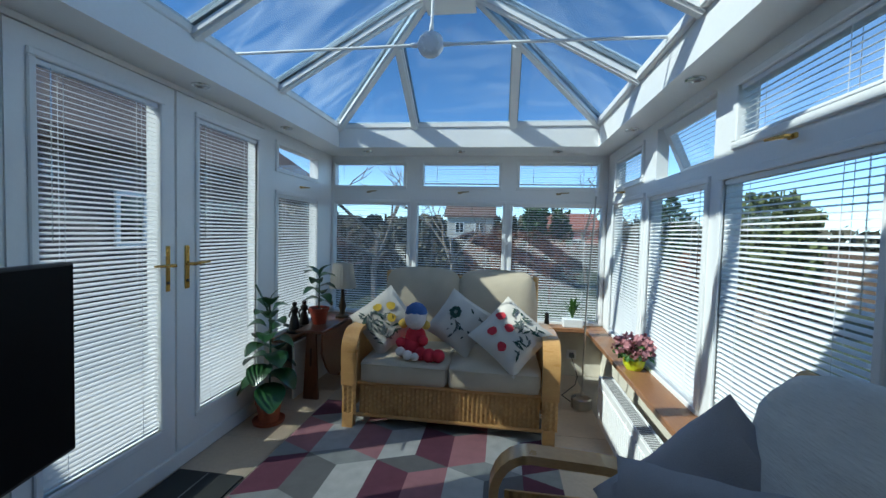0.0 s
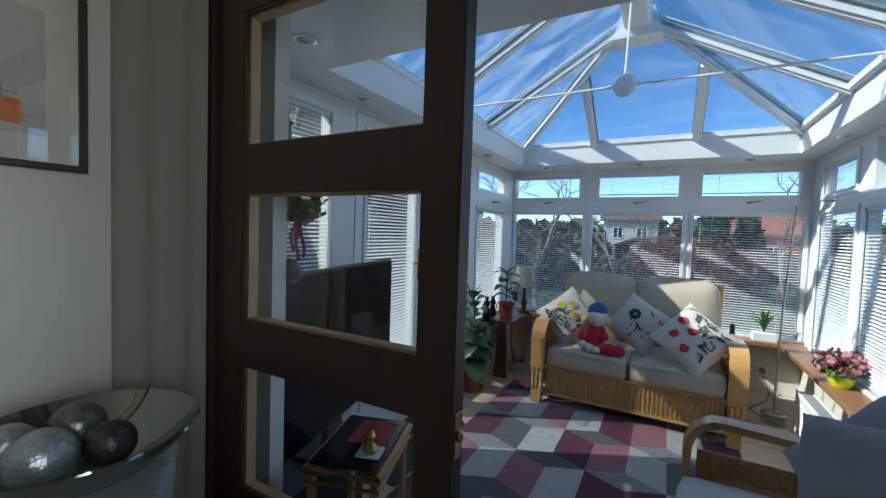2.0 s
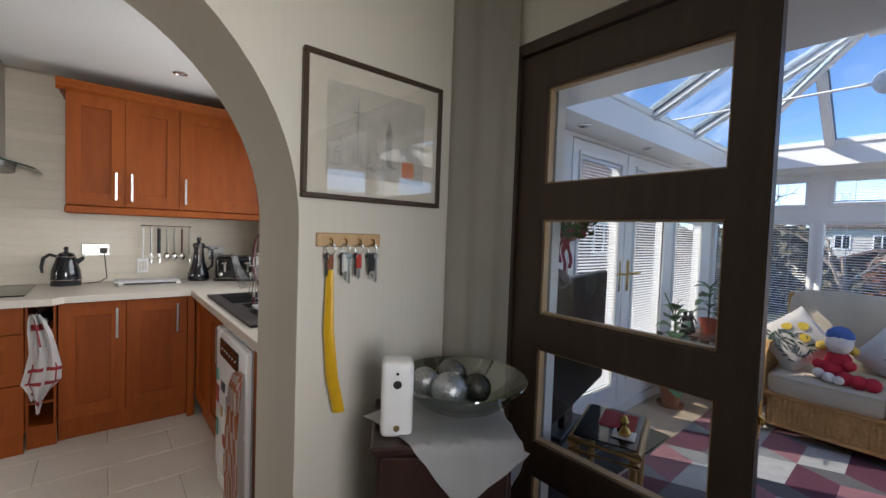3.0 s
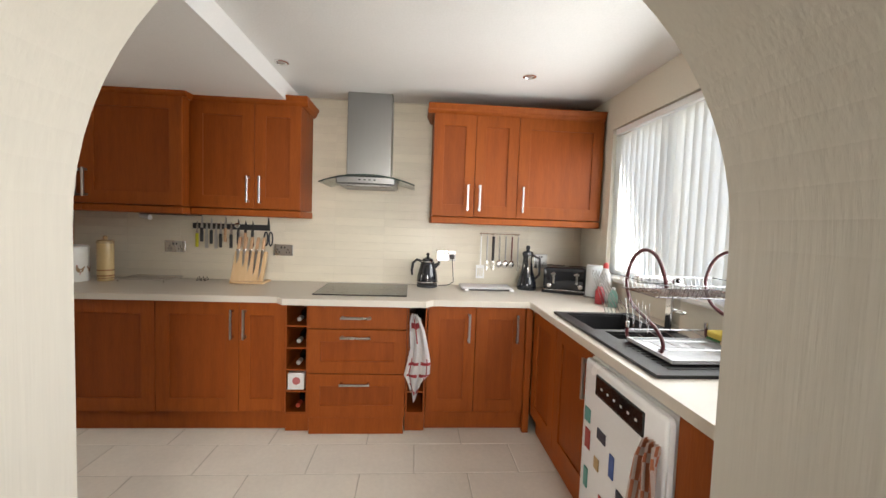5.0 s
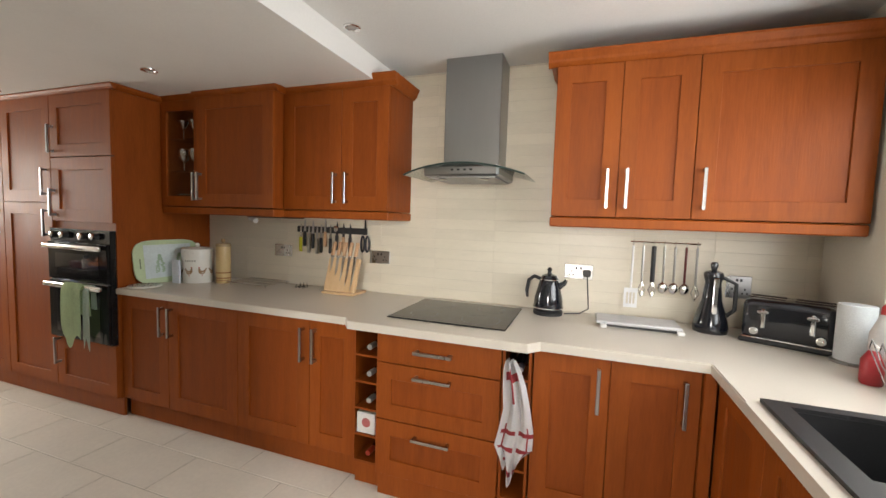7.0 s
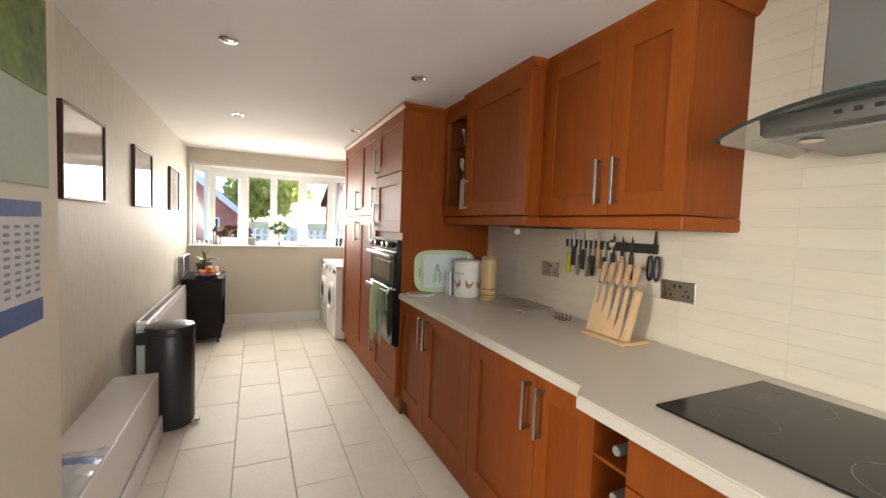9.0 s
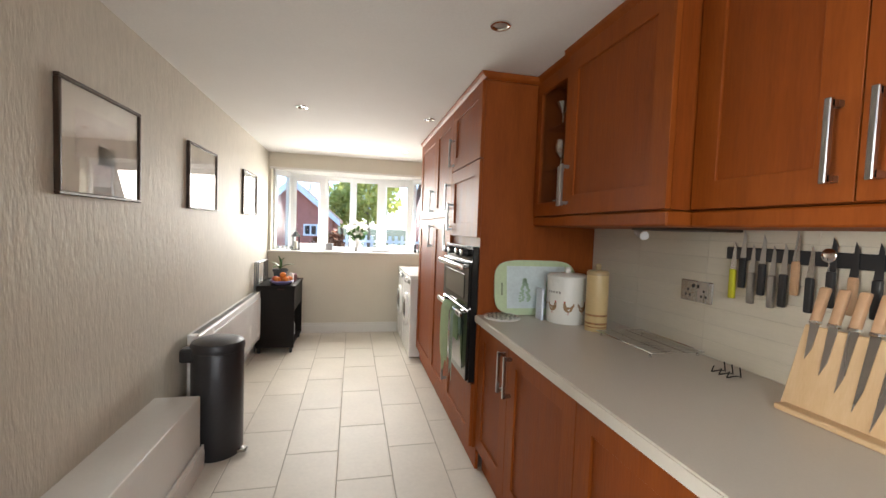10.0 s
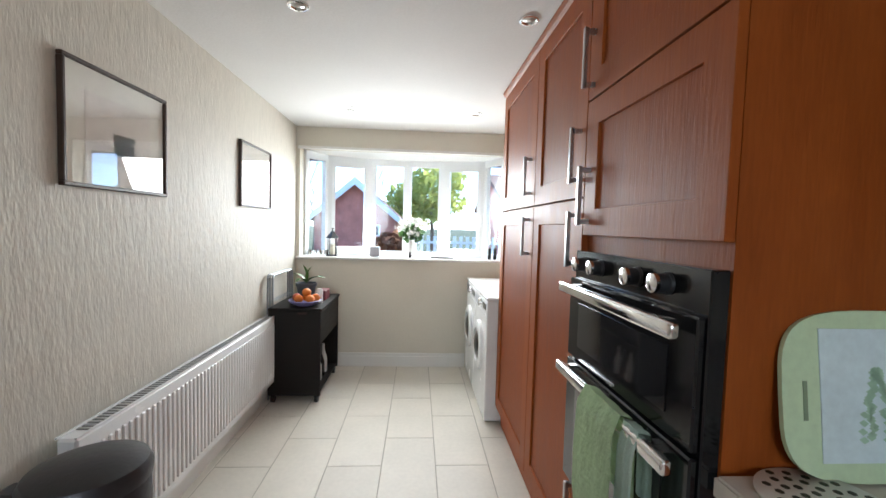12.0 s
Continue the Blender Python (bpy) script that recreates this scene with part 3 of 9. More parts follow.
# convex strips from jamb to jamb
arch_strip([(0.52, 0), (0.52, 2.6), (AY + AR, 2.6), (AY + AR, 0)])
arch_strip([(AY - AR, 0), (AY - AR, 2.6), (-2.515, 2.6), (-2.515, 0)])
for a in range(0, 180, 5):
    p, q = radians(a), radians(a + 5)
    y0, z0, y1, z1 = AY + AR * math.cos(p), AZ + AR * math.sin(p), AY + AR * math.cos(q), AZ + AR * math.sin(q)
    arch_strip([(y0, z0), (y0, 2.6), (y1, 2.6), (y1, z1)])
bmesh.ops.remove_doubles(b, verts=b.verts[:], dist=1e-5)
struct("wall_arch", b, M_DINING, "cream wallpapered wall with a round-headed archway", "wall")
b = B()
bx(b, -1.60, -1.37, -2.515, -2.06, 0, 2.5)
struct("wall_pier", b, M_CREAM, "cream-painted pier beside the archway", "wall")
b = B()
bx(b, -1.59, -1.365, -3.95, -2.515, 0, 0.41, 0.004)
struct("boxed_ledge", b, M_SKIRT, "low white boxed-in ledge along the wall", "ledge")
b = B()
bx(b, -1.175, 1.72, -4.4, -4.2, 0, 2.6)
struct("wall_dining_south", b, M_DINING, "plain cream dining room wall", "wall")
# the opening is out of view, added for the fill lamp
b = B()
panel(b, "x", 1.52, 1.72, -4.2, 0.55, 0, 2.6, [(-1.17, -0.34, 0.88, 2.10)])
struct("wall_dining_east", b, M_DINING, "plain cream dining room wall", "wall")
b = B()
panel(b, "y", 0.42, 0.55, -0.975, 1.52, 0, 2.6, [(-0.80, 0.82, -0.01, 2.045)])
bx(b, -1.40, -0.976, 0.425, 0.55, 0, 2.6)
struct("wall_dining_north", b, M_DINING, "cream wall around the glazed inner doors", "wall")
b = B()
bx(b, -4.0, -1.17, -1.99, 0.56, CEIL_K, CEIL_K + 0.2)
struct("ceiling_kitchen", b, M_PAINT, "white kitchen ceiling", "ceiling")
b = B()
bx(b, -4.0, -1.17, -7.0, -1.99, CEIL_U, CEIL_U + 0.33)
struct("ceiling_utility", b, M_PAINT, "lower white ceiling with a step down", "ceiling")
b = B()
bx(b, -1.17, 1.72, -4.4, 0.55, 2.42, 2.6)
struct("ceiling_dining", b, M_PAINT, "white dining room ceiling", "ceiling")


def skirting(name, segs, h=0.12):
    b = B()
    for (x0, y0, x1, y1) in segs:
        bx(b, x0, x1, y0, y1, 0, h - 0.03, 0.002)
        cx, cy = (x1 - x0) * 0.2 if abs(x1 - x0) < 0.05 else 0, (y1 - y0) * 0.2 if abs(y1 - y0) < 0.05 else 0
        bx(b, x0 + cx, x1 - cx, y0 + cy, y1 - cy, h - 0.03, h, 0.002)
    return struct(name, b, M_SKIRT, "white moulded skirting board", "skirting")


skirting("baseboard", [(-2.98, -6.852, -1.37, -6.834), (-1.383, -6.83, -1.3655, -3.952), (-1.61, -3.96, -1.591, -2.515)], 0.13)

# ---- conservatory frame ----
EAVE, BEAM_B, BEAM_T = 2.06, 2.035, 2.20
WX, EX, NY, SY = -1.27, 1.37, 4.265, 0.55
# (u0, u1, z0, z1) of each pane
PANES_W = [("w_top0", 1.05, 1.36, 1.76, 1.94), ("w_low0", 1.05, 1.36, 0.50, 1.56), ("w_top1", 3.27, 3.93, 1.76, 1.935), ("w_low1", 3.27, 3.93, 0.50, 1.56)]
DOORS_W = [(1.56, 2.285, 1.654, 2.19), (2.30, 3.10, 2.454, 3.0)]
PANES_N = [("n_top%d" % i, a + 0.055, c - 0.045, 1.745, 1.965) for i, (a, c) in enumerate(((-1.285, -0.49), (-0.392, 0.428), (0.523, 1.325)))]
PANES_N += [("n_low%d" % i, a, c, 0.50, 1.578) for i, (a, c) in enumerate(((-1.24, -0.49), (-0.392, 0.428), (0.523, 1.325)))]
PANES_E = [("e_top0", 3.36, 4.0, 1.71, 1.935), ("e_top1", 2.41, 3.11, 1.665, 1.98), ("e_top2", 1.575, 2.215, 1.71, 1.935), ("e_top3", 0.75, 1.40, 1.71, 1.935)]
PANES_E += [("e_low0", 3.31, 4.03, 0.50, 1.572), ("e_low1", 2.455, 3.184, 0.50, 1.565), ("e_low2", 1.55, 2.303, 0.50, 1.562), ("e_low3", 0.72, 1.42, 0.50, 1.56)]


def frame_wall(name, axis, w0, w1, u0, u1, panes, extra, label):
    """A run of white window frames: mullions, sash rims a little proud, and panes."""
    b = B()
    panel(b, axis, w0, w1, u0, u1, 0.44, EAVE, [p[1:] for p in panes] + extra)
    ob = struct(name, b, M_PVC, label, "window")
    s = 1 if w0 < w1 else -1
    inner = w0 - 0.014 * s
    for nm, a, c, z0, z1 in panes:
        rb = B()
        rim = 0.032
        for q in ((a - rim, c + rim, z1, z1 + rim), (a - rim, c + rim, z0 - rim, z0), (a - rim, a, z0, z1), (c, c + rim, z0, z1)):
            abox(rb, axis, inner, w0 + 0.01 * s, q[0], q[1], q[2], q[3], 0.004)
        if nm != "e_top1":
            part("window_frame", rb, M_PVC, ob)
            g = B()
            abox(g, axis, (w0 + w1) / 2, (w0 + w1) / 2 + 0.006, a - 0.004, c + 0.004, z0 - 0.004, z1 + 0.004)
            go = part("pane", g, M_GLASS, ob)
            go.visible_shadow = False
        else:
            rb.free()
    return ob


door_hole = [(DOORS_W[0][0], DOORS_W[1][1], 0.0, 2.01)]
win_w = frame_wall("window_1", "x", WX, WX - 0.07, 0.95, 4.265, PANES_W, door_hole, "white framed side windows of the conservatory")
win_n = frame_wall("window_2", "y", NY, NY + 0.07, -1.34, 1.44, PANES_N, [], "three white framed windows with top lights")
win_e = frame_wall("window_3", "x", EX, EX + 0.07, SY, 4.265, PANES_E, [], "white framed windows with top lights along the side")
b = B()
bx(b, WX - 0.15, WX, SY, DOORS_W[0][0], 0, 0.44), bx(b, WX - 0.15, WX, DOORS_W[1][1], 4.4, 0, 0.44)
bx(b, WX - 0.09, WX, SY, 0.95, 0.44, EAVE)
bx(b, WX, EX, NY, NY + 0.15, 0, 0.44), bx(b, EX, EX + 0.15, SY, 4.415, 0, 0.44)
struct("wall_conservatory", b, M_CREAM, "cream-painted dwarf wall of the conservatory", "wall")
b = B()
bx(b, WX, -1.13, DOORS_W[1][1] + 0.1, NY, 0.44, 0.475, 0.004), bx(b, WX, EX, NY - 0.17, NY, 0.441, 0.476, 0.004), bx(b, 1.19, EX, SY + 0.3, NY - 0.17, 0.44, 0.475, 0.004)
struct("window_board", b, M_SILLWOOD, "brown wooden window board along the dwarf wall", "sill")
# ring beam with its soffit
b = B()
IN_W, IN_E, IN_N = -1.035, 1.185, 3.87
bx(b, WX - 0.07, IN_W, SY, NY + 0.07, BEAM_B, BEAM_T), bx(b, IN_E, EX + 0.07, SY, NY + 0.07, BEAM_B, BEAM_T), bx(b, IN_W, IN_E, IN_N, NY + 0.07, BEAM_B, BEAM_T)
bx(b, IN_W, IN_E, SY, SY + 0.55, BEAM_B, BEAM_T)
struct("ring_beam", b, M_PVC, "white boxed eaves beam with a level soffit", "beam")
b = B()
bx(b, -1.40, 1.5, 0.50, 0.545, 2.2, 3.0)
struct("wall_house", b, M_BRICK, "brick house wall above the conservatory", "wall")

# ---- glazed roof ----
RX, RY, RZ = 0.06, 2.95, 2.83
roof = thing("conservatory_roof", "hipped glass roof with white glazing bars", "roof", "", "structure")
C_NW, C_NE = Vector((IN_W, IN_N, BEAM_T)), Vector((IN_E, IN_N, BEAM_T))
TOP, S_TOP = Vector((RX, RY, RZ)), Vector((RX, SY, RZ))


def bar(a, c, w=0.05, h=0.05, material=M_PVC, name="glazing_bar", drop=0.0):
    a, c = Vector(a), Vector(c)
    d = (c - a).normalized()
    side = d.cross(Vector((0, 0, 1))).normalized()
    up = side.cross(d)
    bm = B()
    m = Matrix((side, d, up)).transposed().to_4x4()
    m.translation = (a + c) / 2 - up * drop
    bmesh.ops.create_cube(bm, size=1.0, matrix=m @ Matrix.Diagonal((w, (c - a).length, h, 1)))
    es = [e for e in bm.edges if abs((e.verts[0].co - e.verts[1].co).normalized().dot(d)) > 0.9]
    bmesh.ops.bevel(bm, geom=es, offset=w * 0.2, segments=2, affect="EDGES")
    return part(name, bm, material, roof)


M_SEAL = mat("grey_gasket", (0.30, 0.32, 0.33), 0.5)


def glazing(a, c):
    bar(a, c, 0.062, 0.05)
    bar(a, c, 0.078, 0.012, M_SEAL, "gasket", -0.032)
    bar(a, c, 0.075, 0.03, M_PVC, "cap", -0.055)


hip_w = [C_NW, TOP + Vector((-0.09, 0, 0))]
hip_e = [C_NE, TOP + Vector((0.09, 0, 0))]
glazing(*hip_w), glazing(*hip_e)
JACKS = (-0.345, 0.49)
for x in JACKS:
    hip = hip_w if x < 0 else hip_e
    f = (x - hip[0].x) / (hip[1].x - hip[0].x)
    q = hip[0].lerp(hip[1], f)
    glazing((x, IN_N, BEAM_T), (x, q.y + 0.03, q.z - 0.02))
for y in (2.89, 2.15, 1.41):
    glazing((IN_W, y, BEAM_T), (RX - 0.05, y + 0.06, RZ)), glazing((IN_E, y, BEAM_T), (RX + 0.05, y + 0.06, RZ))
bm = B()
bx(bm, RX - 0.085, RX + 0.085, SY, RY + 0.09, RZ - 0.05, RZ + 0.09, 0.02)
part("ridge", bm, M_PVC, roof)
bm = B()
prism(bm, [(RX - 0.16, RZ - 0.10), (RX + 0.16, RZ - 0.10), (RX + 0.10, RZ + 0.09), (RX - 0.10, RZ + 0.09)], "y", RY - 0.06, RY + 0.13)
part("ridge_end", bm, M_PVC, roof, "white boss where the bars meet")


def sheet(pts, name="pane"):
    bm = B()
    n = (Vector(pts[1]) - Vector(pts[0])).cross(Vector(pts[2]) - Vector(pts[0])).normalized()
    n = n if n.z > 0 else -n
    lo = [bm.verts.new(Vector(p)) for p in pts]
    hi = [bm.verts.new(Vector(p) + n * 0.008) for p in pts]
    bm.faces.new(lo), bm.faces.new(hi[::-1])
    k = len(pts)
    for i in range(k):
        bm.faces.new((lo[i], hi[i], hi[(i + 1) % k], lo[(i + 1) % k]))
    bmesh.ops.recalc_face_normals(bm, faces=bm.faces[:])
    o = part(name, bm, M_ROOFGLASS, roof)
    o.visible_shadow = False
    return o


UPV = Vector((0, 0, 0.028))
ja, jb = [Vector((x, hip[0].lerp(hip[1], (x - hip[0].x) / (hip[1].x - hip[0].x)).y, hip[0].lerp(hip[1], (x - hip[0].x) / (hip[1].x - hip[0].x)).z)) + UPV for x, hip in zip(JACKS, (hip_w, hip_e))]
fa, fb_ = Vector((JACKS[0], IN_N, BEAM_T)) + UPV, Vector((JACKS[1], IN_N, BEAM_T)) + UPV
sheet([C_NW + UPV, fa, ja]), sheet([fb_, C_NE + UPV, jb]), sheet([fa, fb_, jb, TOP + UPV, ja])
for x, sx in ((IN_W, -1), (IN_E, 1)):
    ys = [SY, 1.41, 2.15, 2.89]
    for y0, y1 in zip(ys, ys[1:]):
        sheet([Vector((x, y0, BEAM_T)) + UPV, Vector((x, y1, BEAM_T)) + UPV, Vector((RX, y1 + 0.06, RZ)) + UPV, Vector((RX, y0 + (0.06 if y0 > SY else 0), RZ)) + UPV])
    sheet([Vector((x, 2.89, BEAM_T)) + UPV, Vector((x, IN_N, BEAM_T)) + UPV, TOP + UPV])
bm = B()
for p, q in (((IN_W, SY), (IN_W, IN_N)), ((IN_E, SY), (IN_E, IN_N))):
    bx(bm, p[0] - 0.03, p[0] + 0.012, p[1], q[1], BEAM_T, BEAM_T + 0.05, 0.006)
bx(bm, IN_W - 0.03, IN_E + 0.03, IN_N - 0.012, IN_N + 0.03, BEAM_T, BEAM_T + 0.05, 0.006)
part("eaves_trim", bm, M_PVC, roof)
# tie bars and hub
tie = thing("tie_bar", "white roof tie rods meeting at a round boss", "tie rod")
HUB = Vector((0.044, 2.43, 2.243))
for nm, p in (("rod", (IN_W - 0.02, 2.43, 2.235)), ("rod", (IN_E + 0.02, 2.43, 2.235)), ("hanger", (0.06, 2.43, RZ - 0.04))):
    bm = B()
    rod(bm, HUB, p, 0.0075, n=10)
    d = (Vector(p) - HUB).normalized()
    rod(bm, HUB, HUB + d * 0.10, 0.011, n=10)
    part(nm, bm, M_PVC, tie, "", True)
bm = B()
lathe(bm, [(0.02, -0.022), (0.058, -0.018), (0.066, -0.006), (0.066, 0.006), (0.058, 0.018), (0.035, 0.026), (0.012, 0.03)], n=28)
for k in range(8):
    a = k * math.pi / 4
    lathe(bm, [(0.010, 0.018), (0.008, 0.028), (0.002, 0.031)], (0.042 * math.cos(a), 0.042 * math.sin(a), 0), 8)
bm.transform(Matrix.Translation(HUB) @ Matrix.Rotation(radians(90), 4, "X"))
part("boss", bm, M_PVC, tie, "round moulded white boss", True)

# ---- kitchen units ----


def handle(parent, axis, w, s, u, z, length, upright=True, material=M_STEEL):
    """A square bar handle on two posts, standing off a front at w by s."""
    b = B()
    o, r = 0.034 * s, 0.0072
    if upright:
        abox(b, axis, w + o - r, w + o + r, u - r, u + r, z - length / 2, z + length / 2, 0.002)
        for q in (-1, 1):
            abox(b, axis, w, w + o, u - r, u + r, z + q * (length / 2 - 0.012) - r, z + q * (length / 2 - 0.012) + r)
    else:
        abox(b, axis, w + o - r, w + o + r, u - length / 2, u + length / 2, z - r, z + r, 0.002)
        for q in (-1, 1):
            abox(b, axis, w, w + o, u + q * (length / 2 - 0.012) - r, u + q * (length / 2 - 0.012) + r, z - r, z + r)
    return part("handle", b, material, parent, "brushed steel bar handle")


def shaker(parent, axis, w, s, u0, u1, z0, z1, hang=None, name="door", glazed=False, stile=0.085, hz=None, plain=False, horizontal=False):
    """A framed front, its face at w looking along s, with a sunk panel; hang is the handle's place across."""
    g, t = 0.0018, 0.02
    u0, u1, z0, z1 = u0 + g, u1 - g, z0 + g, z1 - g
    b = B()
    if plain:
        abox(b, axis, w - t * s, w, u0, u1, z0, z1, 0.002)
        d = part(name, b, M_CHERRY, parent)
    else:
        st = min(stile, (u1 - u0) * 0.24)
        if glazed:
            st, sz = 0.05, 0.07
        else:
            sz = stile
        ring(b, axis, w - t * s, w, (u0, u1, z0, z1), (u0 + st, u1 - st, z0 + sz, z1 - sz))
        d = part(name, b, M_CHERRY, parent)
        q = B()
        abox(q, axis, w - t * s, w - (0.009 if not glazed else 0.014) * s, u0 + st - 0.002, u1 - st + 0.002, z0 + sz - 0.002, z1 - sz + 0.002)
        part("pane" if glazed else "panel", q, M_DOORGLASS if glazed else M_CHERRY_P, d)
    if hang is not None:
        if horizontal:
            handle(d, axis, w, s, hang, hz if hz else (z0 + z1) / 2, 0.195, False)
        else:
            handle(d, axis, w, s, hang, hz if hz else z1 - 0.12, 0.192)
    return d


def base_unit(axis, w, s, u0, u1, depth, label, doors, plinth_in=0.045, top=0.858):
    t = thing("base_cabinet", label, "cabinet", "kitchen base units")
    b = B()
    abox(b, axis, w - 0.021 * s, w - depth * s, u0 + 0.0005, u1 - 0.0005, 0.13, top)
    part("body", b, M_CHERRY_P, t)
    b = B()
    abox(b, axis, w - plinth_in * s, w - (plinth_in + 0.018) * s, u0, u1, 0.001, 0.13)
    part("plinth", b, M_CHERRY, t)
    for a, c, h in doors:
        shaker(t, axis, w, s, a, c, 0.135, 0.856, h, hz=0.715)
    return t


FX = -3.095
base_unit("x", FX, 1, -3.69, -2.678, 0.70, "cherry wood base cabinet with two framed doors and steel handles", [(-3.69, -3.255, -3.292), (-3.255, -2.678, -3.215)])
base_unit("x", FX, 1, -2.678, -1.872, 0.70, "cherry wood base cabinet with a wide and a narrow door", [(-2.678, -2.161, -2.20), (-2.161, -1.872, -2.122)])
base_unit("x", FX, 1, -0.948, -0.24, 0.70, "cherry wood corner base cabinet with two framed doors", [(-0.945, -0.624, -0.67), (-0.624, -0.285, -0.345)])
base_unit("y", -0.235, -1, -3.07, -2.155, 0.58, "cherry wood base cabinet under the sink", [(-3.07, -2.64, None), (-2.64, -2.155, -2.20)], top=0.66)


b = B()
bx(b, -3.115, -3.0725, -0.2838, -0.2405, 0.001, 0.857, 0.002)
tagged(fin("corner_post", b, M_CHERRY), "cherry wood filler post in the corner of the units", "post")


def wine_rack(u0, u1, label, bottles):
    t = thing("wine_rack", label, "wine rack", "wine racks beside the drawers")
    b = B()
    w = FX + 0.02
    for u in (u0, u1 - 0.012):
        bx(b, w - 0.5, w, u, u + 0.012, 0.13, 0.858)
    bx(b, w - 0.51, w - 0.5, u0, u1, 0.13, 0.858)
    part("body", b, M_CHERRY_P, t)
    for k in range(6):
        b = B()
        z = 0.13 + k * 0.1432
        bx(b, w - 0.5, w - 0.002, u0 + 0.012, u1 - 0.012, z, z + 0.011)
        part("shelf", b, M_CHERRY_P, t)
    # dark slab before the cherry back, shade of the bays as colour
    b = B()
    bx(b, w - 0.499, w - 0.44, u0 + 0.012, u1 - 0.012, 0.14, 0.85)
    part("back", b, M_RECESS_SHADE, t)
    b = B()
    bx(b, w - 0.045, w - 0.03, u0, u1, 0.001, 0.13)
    part("plinth", b, M_CHERRY, t)
    for k, col in bottles:
        z = 0.13 + k * 0.1432 + 0.012 + 0.038
        bt = thing("wine_bottle", "dark wine bottle lying in the rack, its capsule outwards", "bottle", "bottles in the rack")
        b = B()
        lathe(b, [(0.036, -0.40), (0.0375, -0.2), (0.036, -0.17), (0.015, -0.10), (0.0145, -0.02)], n=14)
        b.transform(Matrix.Translation((w, (u0 + u1) / 2 + 0.012, z)) @ Matrix.Rotation(radians(90), 4, "Y"))
        part("glass", b, M_BLACKGL, bt, "", True)
        b = B()
        lathe(b, [(0.0155, -0.07), (0.0158, -0.018), (0.014, -0.012), (0.002, -0.011)], n=14)
        b.transform(Matrix.Translation((w, (u0 + u1) / 2 + 0.012, z)) @ Matrix.Rotation(radians(90), 4, "Y"))
        part("capsule", b, col, bt, "", True)
    return t


M_CAP = mat("silver_capsule", (0.6, 0.6, 0.6), 0.3, 0.8)
M_CAPR = mat("red_capsule", (0.35, 0.04, 0.02), 0.35, 0.3)
wine_rack(-1.868, -1.718, "narrow cherry wood wine rack with five bays", [(4, M_CAP), (3, M_CAP), (2, M_CAP), (0, M_CAPR)])
wine_rack(-1.082, -0.952, "narrow cherry wood wine rack behind a hanging towel", [(4, M_CAP)])
t = thing("carton", "small white carton with a red crest standing in the rack", "box")
b = B()
bx(b, -3.18, -3.085, -1.848, -1.742, 0.2865, 0.3965, 0.002)
part("box", b, mat("white_card", (0.72, 0.70, 0.68), 0.6), t)
b = B()
lathe(b, [(0.026, 0), (0.02, 0.002)], n=10)
b.transform(Matrix.Translation((-3.085, -1.793, 0.345)) @ Matrix.Rotation(radians(90), 4, "Y"))
part("crest", b, mat("red_print", (0.45, 0.12, 0.12), 0.6), t)

# drawers under the hob
t = thing("drawer_unit", "cherry wood drawer unit with three drawers, set forward", "drawers")
DX = -3.05
b = B()
bx(b, -3.78, DX - 0.021, -1.712, -1.085, 0.115, 0.858)
part("body", b, M_CHERRY_P, t)
b = B()
bx(b, DX - 0.03, DX - 0.012, -1.705, -1.09, 0.001, 0.115)
part("plinth", b, M_CHERRY, t)
shaker(t, "x", DX, 1, -1.715, -1.083, 0.702, 0.858, -1.41, name="drawer", plain=True, horizontal=True)
shaker(t, "x", DX, 1, -1.715, -1.083, 0.408, 0.700, -1.41, name="drawer", horizontal=True, hz=0.652, stile=0.08)
shaker(t, "x", DX, 1, -1.715, -1.083, 0.116, 0.406, -1.41, name="drawer", horizontal=True, hz=0.345, stile=0.08)

# worktop with its forward step at the hob and the return under the window
b = B()
WF, WB = -3.065, -3.005
outl = [(-3.7895, -3.695), (WF, -3.695), (WF, -1.915), (WB, -1.865), (WB, -0.965), (WF, -0.915), (WF, -0.268), (-2.715, -0.268), (-2.715, 0.359), (-3.7895, 0.359)]
prism(b, outl, "z", 0.860, 0.899)
bmesh.ops.bevel(b, geom=[e for e in b.edges if abs(e.verts[0].co.z - e.verts[1].co.z) < 1e-4 and e.verts[0].co.z > 0.88 and e.verts[0].co.x + e.verts[1].co.x < -5.44], offset=0.005, segments=2, affect="EDGES")
for x0, x1, y0, y1 in ((-2.715, -1.372, -0.268, -0.21), (-2.715, -1.372, 0.22, 0.359), (-1.735, -1.372, -0.21, 0.22)):
    bx(b, x0, x1, y0, y1, 0.860, 0.899)
tagged(fin("worktop", b, M_TOP), "pale stone-effect worktop running round the corner", "worktop")

# wall units


